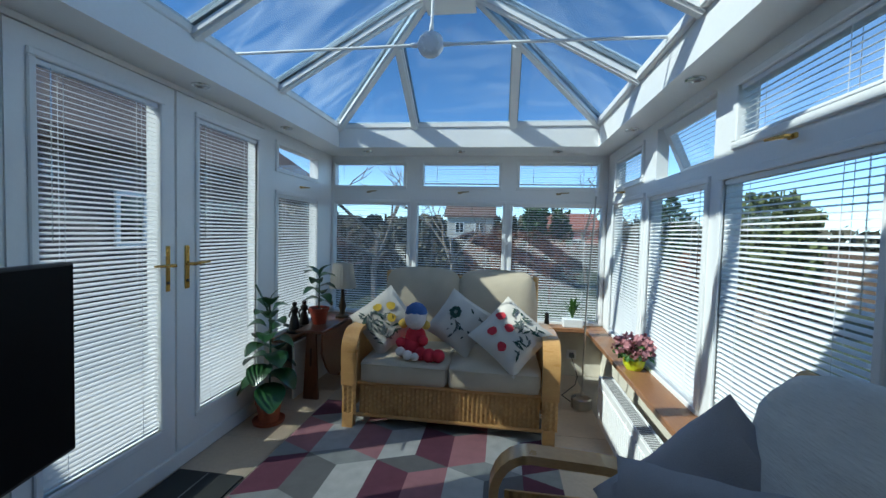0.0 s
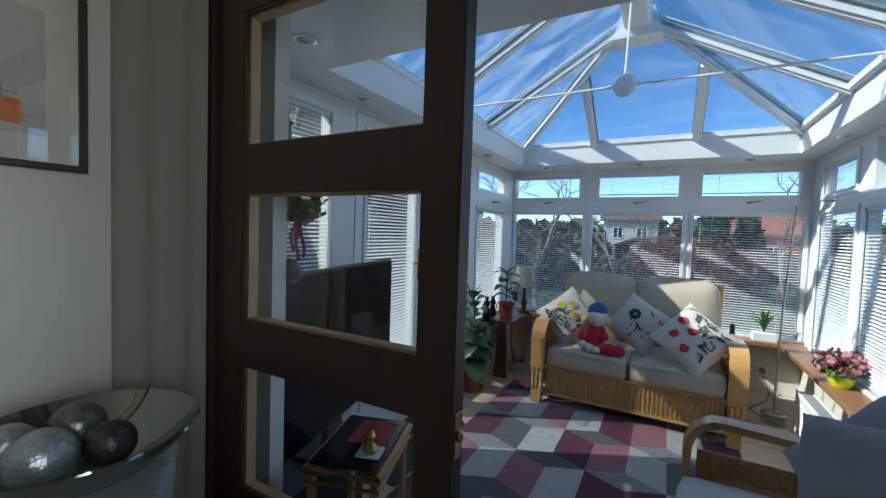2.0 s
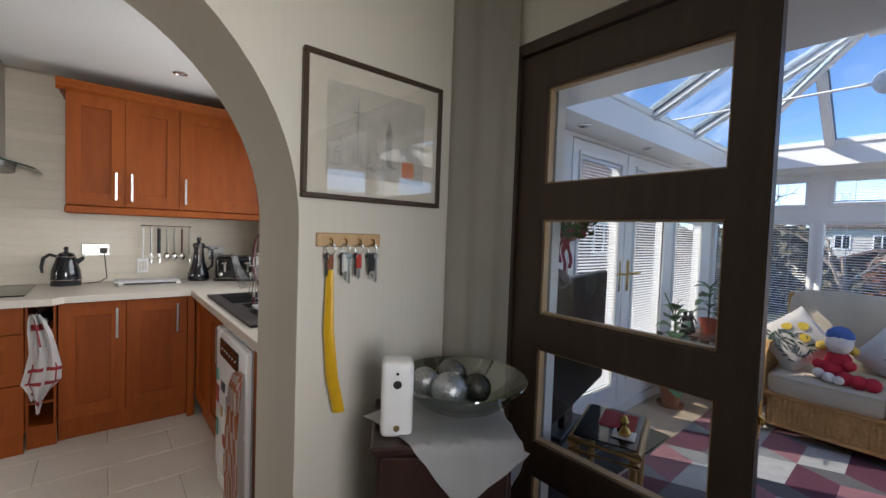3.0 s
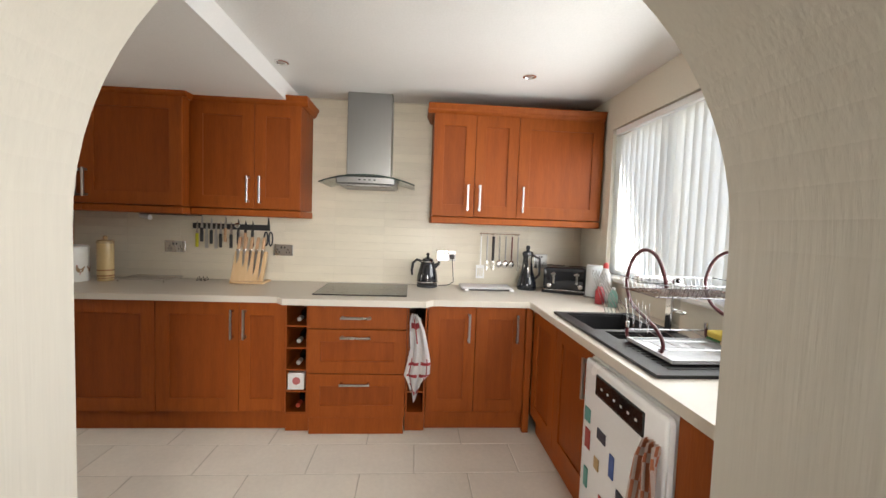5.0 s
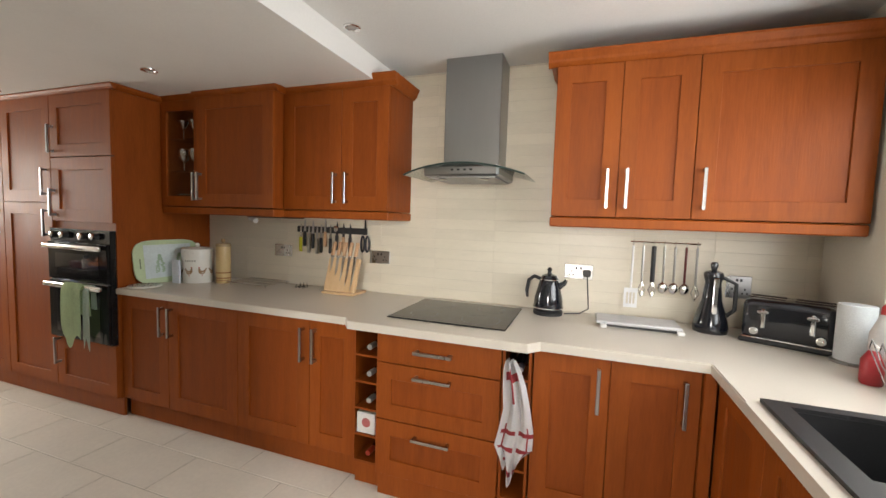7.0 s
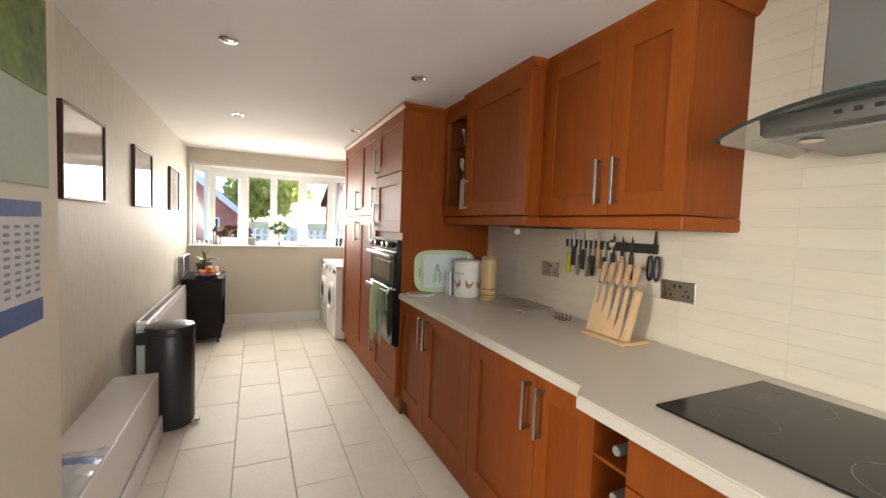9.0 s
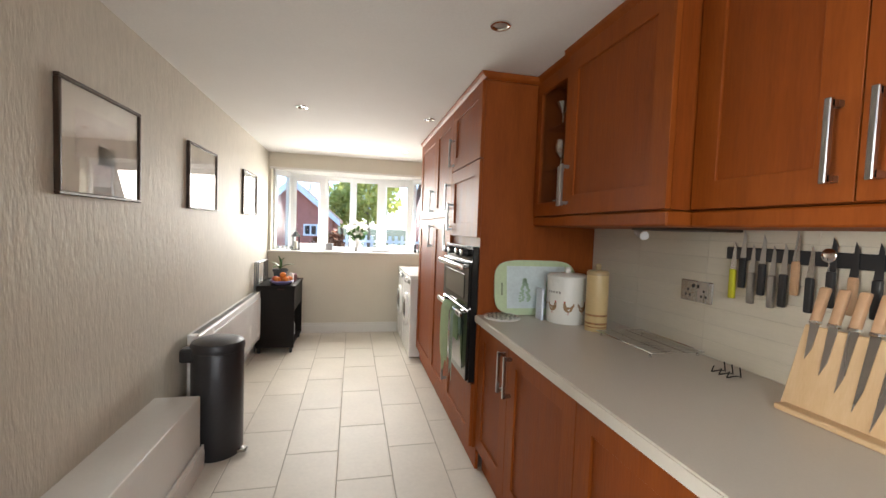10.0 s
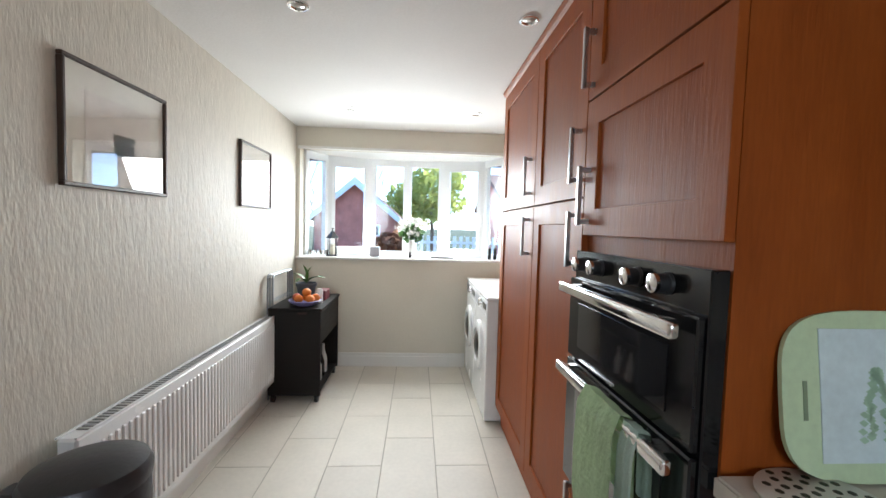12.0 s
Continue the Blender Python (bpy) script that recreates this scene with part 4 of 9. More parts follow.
def wall_unit(w, u0, u1, doors, label, open_front=False, ends=(0.0, 0.0)):
    t = thing("wall_cabinet", label, "cabinet", "kitchen wall units")
    b = B()
    z0, z1 = 1.462, 2.205
    if open_front:
        for q in ((u0, u0 + 0.018), (u1 - 0.018, u1)):
            bx(b, -3.80, w - 0.021, q[0], q[1], z0, z1)
        bx(b, -3.80, w - 0.021, u0, u1, z0, z0 + 0.018), bx(b, -3.80, w - 0.021, u0, u1, z1 - 0.018, z1), bx(b, -3.80, -3.79, u0, u1, z0, z1)
    else:
        bx(b, -3.80, w - 0.021, u0 + 0.0005, u1 - 0.0005, z0, z1)
    part("body", b, M_CHERRY_P, t)
    for a, c, h, gl in doors:
        shaker(t, "x", w, 1, a, c, z0, z1, h, hz=1.60, glazed=gl)
    b = B()
    bx(b, -3.80, w - 0.004, u0 - ends[0] * 0.004, u1 + ends[1] * 0.004, 1.408, 1.458, 0.006)
    part("pelmet", b, M_CHERRY, t)
    b = B()
    e0, e1 = ends
    prof = [(0.0, 2.205), (0.012, 2.205), (0.03, 2.225), (0.032, 2.236), (0.048, 2.262), (0.048, 2.272), (0.0, 2.272)]
    prism(b, [(w + p - 0.02, z) for p, z in prof], "y", u0 - e0 * 0.045, u1 + e1 * 0.045)
    for e, u, sg in ((e0, u0, -1), (e1, u1, 1)):
        if e:
            prism(b, [(u + sg * p * 0.95, z) for p, z in prof], "x", -3.80, w - 0.02)
    part("cornice", b, M_CHERRY, t)
    return t


wall_unit(-3.385, -3.69, -3.318, [(-3.69, -3.318, -3.345, True)], "cherry wood wall cabinet with a glazed door", True)
wall_unit(-3.36, -3.316, -2.655, [(-3.316, -2.655, -3.275, False)], "cherry wood wall cabinet set forward, with one wide door", ends=(0.6, 0.6))
wall_unit(-3.45, -2.652, -1.885, [(-2.652, -2.21, -2.25, False), (-2.21, -1.885, -2.165, False)], "cherry wood wall cabinet with two doors beside the hood", ends=(0, 1))
wall_unit(-3.42, -0.932, 0.345, [(-0.932, -0.624, -0.672, False), (-0.624, -0.302, -0.585, False), (-0.302, 0.345, -0.262, False)], "cherry wood wall cabinet with three doors beside the window", ends=(1, 0))
# drinking glasses behind the glazed door
M_TUMBLER = glass_mat("drinking_glass", (0.93, 0.95, 0.95), 0.9)
for zs in (1.48, 1.72, 1.95):
    if zs > 1.5:
        b = B()
        bx(b, -3.79, -3.44, -3.672, -3.337, zs - 0.007, zs, 0.001)
        tagged(fin("glass_shelf", b, M_TUMBLER), "clear glass shelf inside the cabinet", "shelf")
    for k in range(3):
        for j in range(2):
            b = B()
            x, y = -3.50 - 0.13 * j, -3.61 + 0.105 * k
            if zs > 1.9:
                prof = [(0.034, 0), (0.032, 0.003), (0.004, 0.008), (0.004, 0.075), (0.012, 0.085), (0.046, 0.14), (0.044, 0.14), (0.010, 0.088)]
                what = "clear cocktail glass on a tall stem on a cabinet shelf"
            elif zs > 1.6:
                prof = [(0.032, 0), (0.030, 0.003), (0.004, 0.008), (0.004, 0.06), (0.036, 0.095), (0.042, 0.13), (0.036, 0.165), (0.0345, 0.165), (0.040, 0.13), (0.034, 0.097)]
                what = "clear wine glass on a cabinet shelf"
            else:
                prof = [(0.028, 0), (0.045, 0.03), (0.050, 0.075), (0.048, 0.075), (0.043, 0.032), (0.024, 0.006), (0.001, 0.006)]
                what = "cut glass dessert bowl on the cabinet floor"
            lathe(b, prof, (x, y, zs + 0.001), 16, False)
            tagged(fin("drinking_glass" if zs > 1.6 else "glass_dish", b, M_TUMBLER, smooth=True), what, "glass" if zs > 1.6 else "bowl", "glassware in the cabinet")

# ---- tall units with the oven ----
TX = -3.06


def tall(u0, u1, label, fronts):
    t = thing("tall_cabinet", label, "cabinet", "tall kitchen units")
    b = B()
    bx(b, -3.80, TX - 0.021, u0 + 0.0005, u1 - 0.0005, 0.13, 2.20)
    part("body", b, M_CHERRY, t)
    b = B()
    bx(b, TX - 0.06, TX - 0.042, u0, u1, 0.001, 0.13)
    part("plinth", b, M_CHERRY, t)
    for z0, z1, h, hz in fronts:
        shaker(t, "x", TX, 1, u0, u1, z0, z1, h, hz=hz)
    b = B()
    prof = [(0.0, 2.20), (0.012, 2.20), (0.028, 2.214), (0.036, 2.228), (0.036, 2.236), (0.0, 2.236)]
    e1 = 0.034 if u1 > -3.75 else 0
    prism(b, [(TX + p - 0.02, z) for p, z in prof], "y", u0, u1 + e1)
    if e1:
        prism(b, [(u1 + p * 0.95, z) for p, z in prof], "x", -3.80, TX - 0.02)
    part("cornice", b, M_CHERRY, t)
    return t


oven_t = tall(-4.34, -3.70, "tall cherry wood oven housing with two upper doors", [(1.775, 2.20, -4.30, 1.90), (1.33, 1.772, -4.30, 1.46), (0.135, 0.50, -4.30, 0.40)])
tall(-4.93, -4.342, "tall cherry wood larder cabinet with upper and lower doors", [(1.46, 2.20, -4.385, 1.605), (0.135, 1.456, -4.385, 1.315)])
tall(-5.69, -4.932, "tall cherry wood fridge housing with upper and lower doors", [(1.46, 2.20, -5.0, 1.61), (0.135, 1.456, -5.0, 1.31)])

ov = thing("oven", "black built-in double oven with steel bar handles", "oven")
b = B()
bx(b, TX - 0.02, TX + 0.018, -4.337, -3.703, 0.505, 1.28, 0.003)
part("fascia", b, M_BLACKGL, ov)
for z0, z1, hz in ((0.93, 1.19, 1.162), (0.515, 0.92, 0.897)):
    b = B()
    bx(b, TX + 0.019, TX + 0.036, -4.333, -3.707, z0, z1, 0.004)
    d = part("oven_door", b, M_BLACKGL, ov)
    b = B()
    bx(b, TX + 0.037, TX + 0.0385, -4.25, -3.79, z0 + 0.045, z1 - 0.075)
    part("window", b, mat("smoked_oven_glass", (0.022, 0.022, 0.024), 0.04, bump=0, coat=0.6), d)
    b = B()
    bx(b, TX + 0.062, TX + 0.085, -4.315, -3.715, hz - 0.017, hz + 0.017, 0.008, 3)
    for y in (-4.28, -3.80):
        bx(b, TX + 0.034, TX + 0.066, y - 0.012, y + 0.012, hz - 0.009, hz + 0.009)
    part("handle", b, M_CHROME, d, "chrome bar handle", True)
for y in (-4.26, -4.15, -3.95, -3.83):
    b = B()
    lathe(b, [(0.025, 0), (0.024, 0.006), (0.0215, 0.008), (0.021, 0.03)], n=18)
    b.transform(Matrix.Translation((TX + 0.018, y, 1.238)) @ Matrix.Rotation(radians(90), 4, "Y"))
    k = part("knob", b, M_BLACK, ov, "", True)
    b = B()
    lathe(b, [(0.0215, 0.03), (0.021, 0.038), (0.014, 0.041), (0.001, 0.0415)], n=18)
    b.transform(Matrix.Translation((TX + 0.018, y, 1.238)) @ Matrix.Rotation(radians(90), 4, "Y"))
    part("cap", b, M_CHROME, k, "chrome cap", True)

# ---- hood and hob ----
hd = thing("cooker_hood", "stainless steel chimney hood with a curved glass canopy", "cooker hood")
b = B()
bx(b, -3.80, -3.58, -1.582, -1.246, 1.74, CEIL_K, 0.004)
part("chimney", b, M_HOOD, hd)
b = B()
bx(b, -3.80, -3.36, -1.62, -1.20, 1.662, 1.722, 0.01)
part("body", b, M_HOOD, hd)
b = B()
bx(b, -3.78, -3.38, -1.60, -1.22, 1.655, 1.6615)
part("filter", b, mat("grey_filter_mesh", (0.3, 0.3, 0.3), 0.4, 0.8, var=0.2, fine=200), hd)
for y in (-1.53, -1.29):
    b = B()
    lathe(b, [(0.026, 0), (0.024, 0.006)], (-3.43, y, 1.648), 16)
    part("lamp", b, M_CHROME, hd, "", True)
b = B()
n = 16
for i in range(n):
    a0, a1 = -1 + 2 * i / n, -1 + 2 * (i + 1) / n
    for j in range(6):
        x0, x1 = -3.80 + j * 0.5 / 6, -3.80 + (j + 1) * 0.5 / 6
        q = []
        for a, x in ((a0, x0), (a1, x0), (a1, x1), (a0, x1)):
            fx = -3.80 + (x + 3.80) * (0.78 + 0.22 * math.sqrt(1 - 0.75 * a * a))
            q.append(b.verts.new((fx, -1.40 + a * 0.335, 1.722 - 0.055 * a * a)))
        b.faces.new(q)
bmesh.ops.remove_doubles(b, verts=b.verts[:], dist=1e-5)
bmesh.ops.solidify(b, geom=b.faces[:], thickness=0.007)
part("canopy", b, glass_mat("hood_glass", (0.62, 0.68, 0.66), 0.5), hd, "curved smoked glass canopy", True)
b = B()
pts = []
for i in range(n + 1):
    a = -1 + 2 * i / n
    pts.append((-3.80 + 0.5 * (0.78 + 0.22 * math.sqrt(1 - 0.75 * a * a)) + 0.002, -1.40 + a * 0.335, 1.724 - 0.055 * a * a))
tube(b, pts, 0.005, 6)
part("canopy_edge", b, mat("dark_glass_edge", (0.03, 0.05, 0.045), 0.1), hd, "", True)
b = B()
for k in range(4):
    bx(b, -3.36, -3.357, -1.46 + k * 0.035, -1.445 + k * 0.035, 1.69, 1.70)
part("button", b, M_BLACK, hd)
hob = thing("hob", "black glass ceramic hob set in the worktop", "hob")
b = B()
bx(b, -3.70, -3.165, -1.725, -1.092, 0.9, 0.907, 0.003)
part("glass", b, M_BLACKGL, hob)
b = B()
for cx, cy, r in ((-3.56, -1.57, 0.09), (-3.56, -1.25, 0.075), (-3.31, -1.57, 0.075), (-3.31, -1.25, 0.1)):
    tube(b, arc((cx, cy, 0.9072), r, 0, 360, 28, "xy")[:-1], 0.0012, 4, 0.2, True)
part("zone_marking", b, mat("grey_print", (0.12, 0.12, 0.12), 0.3), hob)

# ---- utility end: washing machines ----
M_PORT = mat("dark_porthole", (0.02, 0.022, 0.025), 0.08, bump=0, coat=0.5)


def washer(y0, y1, label):
    t = thing("washing_machine", label, "washing machine", "machines under the window")
    w = -2.985
    b = B()
    bx(b, -3.60, w, y0 + 0.004, y1 - 0.004, 0.015, 0.85, 0.012, 2)
    part("body", b, M_WHITE, t)
    b = B()
    bx(b, -3.60, w + 0.004, y0 + 0.002, y1 - 0.002, 0.852, 0.875, 0.006, 2)
    part("top", b, M_WHITE, t)
    yc, zc = (y0 + y1) / 2, 0.48
    b = B()
    lathe(b, [(0.185, -0.002), (0.18, 0.022), (0.15, 0.032), (0.125, 0.028), (0.12, 0.012)], n=32)
    b.transform(Matrix.Translation((w, yc, zc)) @ Matrix.Rotation(radians(90), 4, "Y"))
    d = part("door", b, M_WHITE, t, "", True)
    b = B()
    lathe(b, [(0.122, 0.008), (0.11, 0.02), (0.06, 0.036), (0.001, 0.042)], n=32)
    b.transform(Matrix.Translation((w, yc, zc)) @ Matrix.Rotation(radians(90), 4, "Y"))
    part("glass", b, M_PORT, d, "dark glass porthole", True)
    b = B()
    bx(b, w, w + 0.003, y0 + 0.02, y1 - 0.02, 0.75, 0.752)
    bx(b, w, w + 0.004, y0 + 0.03, y0 + 0.19, 0.765, 0.835, 0.002)
    part("drawer_front", b, mat("grey_seam", (0.35, 0.35, 0.36), 0.4), t)
    b = B()
    lathe(b, [(0.03, 0), (0.028, 0.018), (0.02, 0.022)], n=18)
    b.transform(Matrix.Translation((w, yc + 0.02, 0.80)) @ Matrix.Rotation(radians(90), 4, "Y"))
    part("dial", b, M_CHROME, t, "", True)
    b = B()
    bx(b, w, w + 0.003, y1 - 0.17, y1 - 0.05, 0.78, 0.82)
    part("display", b, M_BLACKGL, t)
    return t


washer(-6.82, -6.26, "white front-loading washing machine with a round door")
washer(-6.25, -5.695, "white front-loading tumble dryer with a round door")

# dishwasher under the drainer
t = thing("dishwasher", "white freestanding dishwasher with fridge magnets on its door", "dishwasher")
b = B()
bx(b, -2.148, -1.555, -0.255, 0.30, 0.012, 0.845, 0.012, 2)
part("body", b, M_WHITE, t)
b = B()
bx(b, -2.146, -1.557, -0.283, -0.256, 0.10, 0.838, 0.022, 3)
dd = part("door", b, M_WHITE, t, "", True)
b = B()
bx(b, -2.03, -1.68, -0.288, -0.281, 0.715, 0.80, 0.006, 2)
cp = part("control_panel", b, M_BLACKGL, dd)
b = B()
for k in range(6):
    bx(b, -1.98 + k * 0.05, -1.968 + k * 0.05, -0.2895, -0.2878, 0.752, 0.760)
part("button", b, mat("pale_button", (0.5, 0.5, 0.5), 0.4), cp)
b = B()
bx(b, -2.146, -1.557, -0.27, -0.256, 0.012, 0.095, 0.004)
part("kick_plate", b, M_WHITE, t)
rnd = random.Random(5)
MAGS = [mat("magnet_teal", (0.08, 0.25, 0.22), 0.5), mat("magnet_red", (0.35, 0.05, 0.04), 0.5), mat("magnet_dark", (0.04, 0.04, 0.06), 0.5), mat("magnet_tan", (0.4, 0.27, 0.12), 0.5), mat("magnet_blue", (0.05, 0.1, 0.3), 0.5)]
for k, (mx, mz, mw, mh) in enumerate(((-2.09, 0.60, 0.05, 0.06), (-2.08, 0.50, 0.045, 0.085), (-1.96, 0.57, 0.07, 0.045), (-1.99, 0.44, 0.04, 0.05), (-1.87, 0.50, 0.035, 0.09), (-2.08, 0.33, 0.035, 0.085), (-1.93, 0.31, 0.05, 0.05), (-1.80, 0.42, 0.05, 0.05), (-1.90, 0.22, 0.06, 0.05))):
    b = B()
    bx(b, mx - mw / 2, mx + mw / 2, -0.2885, -0.2835, mz - mh / 2, mz + mh / 2, 0.0015)
    tagged(fin("fridge_magnet", b, MAGS[k % 5]), "small coloured souvenir magnet on the dishwasher door", "magnet", "magnets on the dishwasher")
b = B()
bx(b, -1.553, -1.372, -0.255, 0.34, 0.0, 0.858)
tagged(fin("end_panel", b, M_CHERRY), "cherry wood end panel beside the arch wall", "panel")

# ---- sink, tap and drainer ----
sk = thing("sink", "black composite sink with one and a half bowls and a drainer", "sink")
b = B()
X0, X1, Y0, Y1, ZT = -2.73, -1.72, -0.225, 0.235, 0.912


def bowl(bm, x0, x1, y0, y1, z0):
    bx(bm, x0, x1, y0, y0 + 0.012, z0, ZT - 0.0125), bx(bm, x0, x1, y1 - 0.012, y1, z0, ZT - 0.0125), bx(bm, x0, x0 + 0.012, y0 + 0.012, y1 - 0.012, z0, ZT - 0.0125), bx(bm, x1 - 0.012, x1, y0 + 0.012, y1 - 0.012, z0, ZT - 0.0125), bx(bm, x0, x1, y0, y1, z0 - 0.012, z0)


def flat_panel(bm, x0, x1, y0, y1, z0, z1, holes):
    us = sorted({x0, x1, *[v for h in holes for v in h[:2]]})
    vs = sorted({y0, y1, *[v for h in holes for v in h[2:]]})
    for a, c in zip(us, us[1:]):
        for d, e in zip(vs, vs[1:]):
            if not any(h[0] <= (a + c) / 2 <= h[1] and h[2] <= (d + e) / 2 <= h[3] for h in holes):
                bx(bm, a, c, d, e, z0, z1)


HOLES = [(-2.69, -2.33, -0.165, 0.17), (-2.29, -2.16, -0.13, 0.17)]
flat_panel(b, X0, X1, Y0, Y1, 0.900, ZT, HOLES)
part("rim", b, M_GRANITE, sk)
for i, h in enumerate(HOLES):
    b = B()
    bowl(b, h[0] - 0.010, h[1] + 0.010, h[2] - 0.010, h[3] + 0.010, 0.70 if i == 0 else 0.79)
    part("bowl", b, M_GRANITE, sk, "deep black bowl")
b = B()
for k in range(9):
    bx(b, -2.05 + k * 0.033, -2.04 + k * 0.033, -0.15, 0.19, ZT, ZT + 0.004, 0.0015)
part("drainer_rib", b, M_GRANITE, sk)
tp = thing("tap", "tall square chrome mixer tap behind the sink", "tap")
b = B()
bx(b, -2.335, -2.285, 0.19, 0.24, ZT, ZT + 0.27, 0.006)
part("column", b, M_CHROME, tp)
b = B()
bx(b, -2.335, -2.285, 0.02, 0.235, ZT + 0.235, ZT + 0.27, 0.006)
part("spout", b, M_CHROME, tp)
b = B()
bx(b, -2.283, -2.22, 0.205, 0.225, ZT + 0.10, ZT + 0.115, 0.004)
part("lever", b, M_CHROME, tp)

# two-tier dish rack of wire and maroon bent rods
M_WIRE = mat("dull_chrome_wire", (0.38, 0.38, 0.39), 0.28, 1.0, var=0.05, bump=0)
M_MAROON = mat("maroon_coated_rod", (0.09, 0.012, 0.018), 0.35)
rk = thing("dish_rack", "two-tier chrome wire dish rack on curled maroon legs", "dish rack")
LEG = [(-2.15, 0.97), (-2.15, 0.93), (-2.11, 0.918), (-1.96, 0.918), (-1.90, 0.93), (-1.885, 0.965), (-1.91, 1.0), (-1.97, 1.03), (-2.10, 1.065), (-2.15, 1.10), (-2.175, 1.15), (-2.175, 1.20), (-2.15, 1.26), (-2.11, 1.30), (-2.045, 1.325), (-1.965, 1.305), (-1.915, 1.245), (-1.89, 1.185)]
for _ in range(2):
    LEG = LEG[:1] + [(p[0] * f + q[0] * (1 - f), p[1] * f + q[1] * (1 - f)) for p, q in zip(LEG, LEG[1:]) for f in (0.75, 0.25)] + LEG[-1:]
for y in (-0.10, 0.27):
    b = B()
    tube(b, [Vector((x, y, z)) for x, z in LEG], 0.0075, 8)
    part("leg", b, M_MAROON, rk, "curled maroon leg", True)
    b = B()
    rod(b, (-2.15, y, 0.97), (-2.15, y, 0.995), 0.009, n=10)
    part("cap", b, M_CHROME, rk, "", True)


def wire(pts, r=0.0014, closed=False):
    b = B()
    tube(b, [Vector(p) for p in pts], r, 5, 1, closed)
    part("wire", b, M_WIRE, rk, "", True)


# upper basket and lower rails, running from leg to leg
for z, g in ((1.145, 0.02), (1.195, 0.0)):
    wire([(-2.175 + g, -0.13, z), (-1.885 - g, -0.13, z), (-1.885 - g, 0.30, z), (-2.175 + g, 0.30, z)], 0.0022, True)
for k in range(23):
    y = -0.12 + 0.0186 * k
    wire([(-2.175, y, 1.195), (-2.155, y, 1.145), (-1.905, y, 1.145), (-1.885, y, 1.195)])
for x, z in ((-2.15, 0.96), (-1.90, 0.945), (-2.02, 0.945)):
    wire([(x, -0.11, z), (x, 0.29, z)], 0.003)
for k in range(6):
    y = -0.08 + 0.07 * k
    wire([(-2.15, y, 0.96), (-2.02, y, 0.945), (-1.90, y, 0.945)])
# cutlery holder hooked on the end
for k in range(5):
    x = -2.24 - 0.032 * k
    wire([(x + 0.14, -0.135, 1.06 - 0.008 * k), (x + 0.02, -0.16, 1.15), (x, -0.17, 1.20), (x - 0.015, -0.165, 1.18), (x + 0.10, -0.14, 1.03 - 0.008 * k)])
for k in range(4):
    x = -2.14 + 0.05 * k
    wire([(x, -0.12, 1.10), (x + 0.06, -0.14, 1.0), (x + 0.08, -0.15, 1.01), (x + 0.03, -0.12, 1.11)])
b = B()
bx(b, -2.11, -1.80, -0.12, 0.30, 0.921, 0.928, 0.003)
for q in ((-2.11, -2.10, -0.12, 0.30), (-1.81, -1.80, -0.12, 0.30), (-2.10, -1.81, -0.12, -0.11), (-2.10, -1.81, 0.29, 0.30)):
    bx(b, q[0], q[1], q[2], q[3], 0.928, 0.936)
tagged(fin("drip_tray", b, mat("clear_grey_plastic", (0.55, 0.57, 0.60), 0.25)), "pale plastic drip tray under the dish rack", "tray")
t = thing("sponge", "yellow and green washing-up sponge on the tray", "sponge")
b = B()
soft_box(b, -2.06, -1.97, 0.20, 0.28, 0.958, 0.99, 0.004, 0.01, 4)
part("foam", b, mat("yellow_sponge", (0.55, 0.42, 0.08), 0.95, fine=200, bump=0.01), t, "", True)
b = B()
bx(b, -2.06, -1.97, 0.20, 0.28, 0.9495, 0.957, 0.002)
part("scourer", b, mat("green_scourer", (0.05, 0.16, 0.06), 1.0, fine=300, bump=0.01), t)
b = B()
bx(b, -1.96, -1.83, 0.18, 0.23, 0.949, 0.967, 0.006)
tagged(fin("wooden_brush", b, M_OAK), "wooden scrubbing brush lying in the rack", "brush")

# ---- kitchen window with vertical blind ----
def simple_window(name, axis, w0, w1, u0, u1, z0, z1, bars, label, sill=None):
    b = B()
    cuts = [u0 + 0.06] + [v for q in bars for v in (q - 0.03, q + 0.03)] + [u1 - 0.06]
    panel(b, axis, w0, w1, u0, u1, z0, z1, [(cuts[i], cuts[i + 1], z0 + 0.06, z1 - 0.06) for i in range(0, len(cuts), 2)])
    ob = struct(name, b, M_PVC, label, "window")
    for i in range(0, len(cuts), 2):
        g = B()
        abox(g, axis, (w0 + w1) / 2, (w0 + w1) / 2 + 0.006, cuts[i], cuts[i + 1], z0 + 0.06, z1 - 0.06)
        part("pane", g, M_GLASS, ob).visible_shadow = False
    return ob


# unseen window added around the dining fill lamp
w6 = simple_window("window_6", "x", 1.60, 1.66, -1.17, -0.34, 0.88, 2.10, [-0.75], "unseen white framed window added to light the dining room")
w4 = simple_window("window_4", "y", 0.49, 0.55, -3.32, -1.50, 1.06, 2.13, [-2.62, -2.0], "white framed kitchen window behind the blind")
b = B()
bx(b, -3.315, -1.505, 0.325, 0.49, 1.045, 1.075, 0.006)
part("window_sill", b, M_SKIRT, w4)
vb = thing("vertical_blind", "white fabric vertical blind drawn across the kitchen window", "blind")
b = B()
bx(b, -3.31, -1.50, 0.375, 0.41, 2.085, 2.125, 0.004)
part("headrail", b, M_PVC, vb)
rnd = random.Random(2)
x = -3.285
k = 0
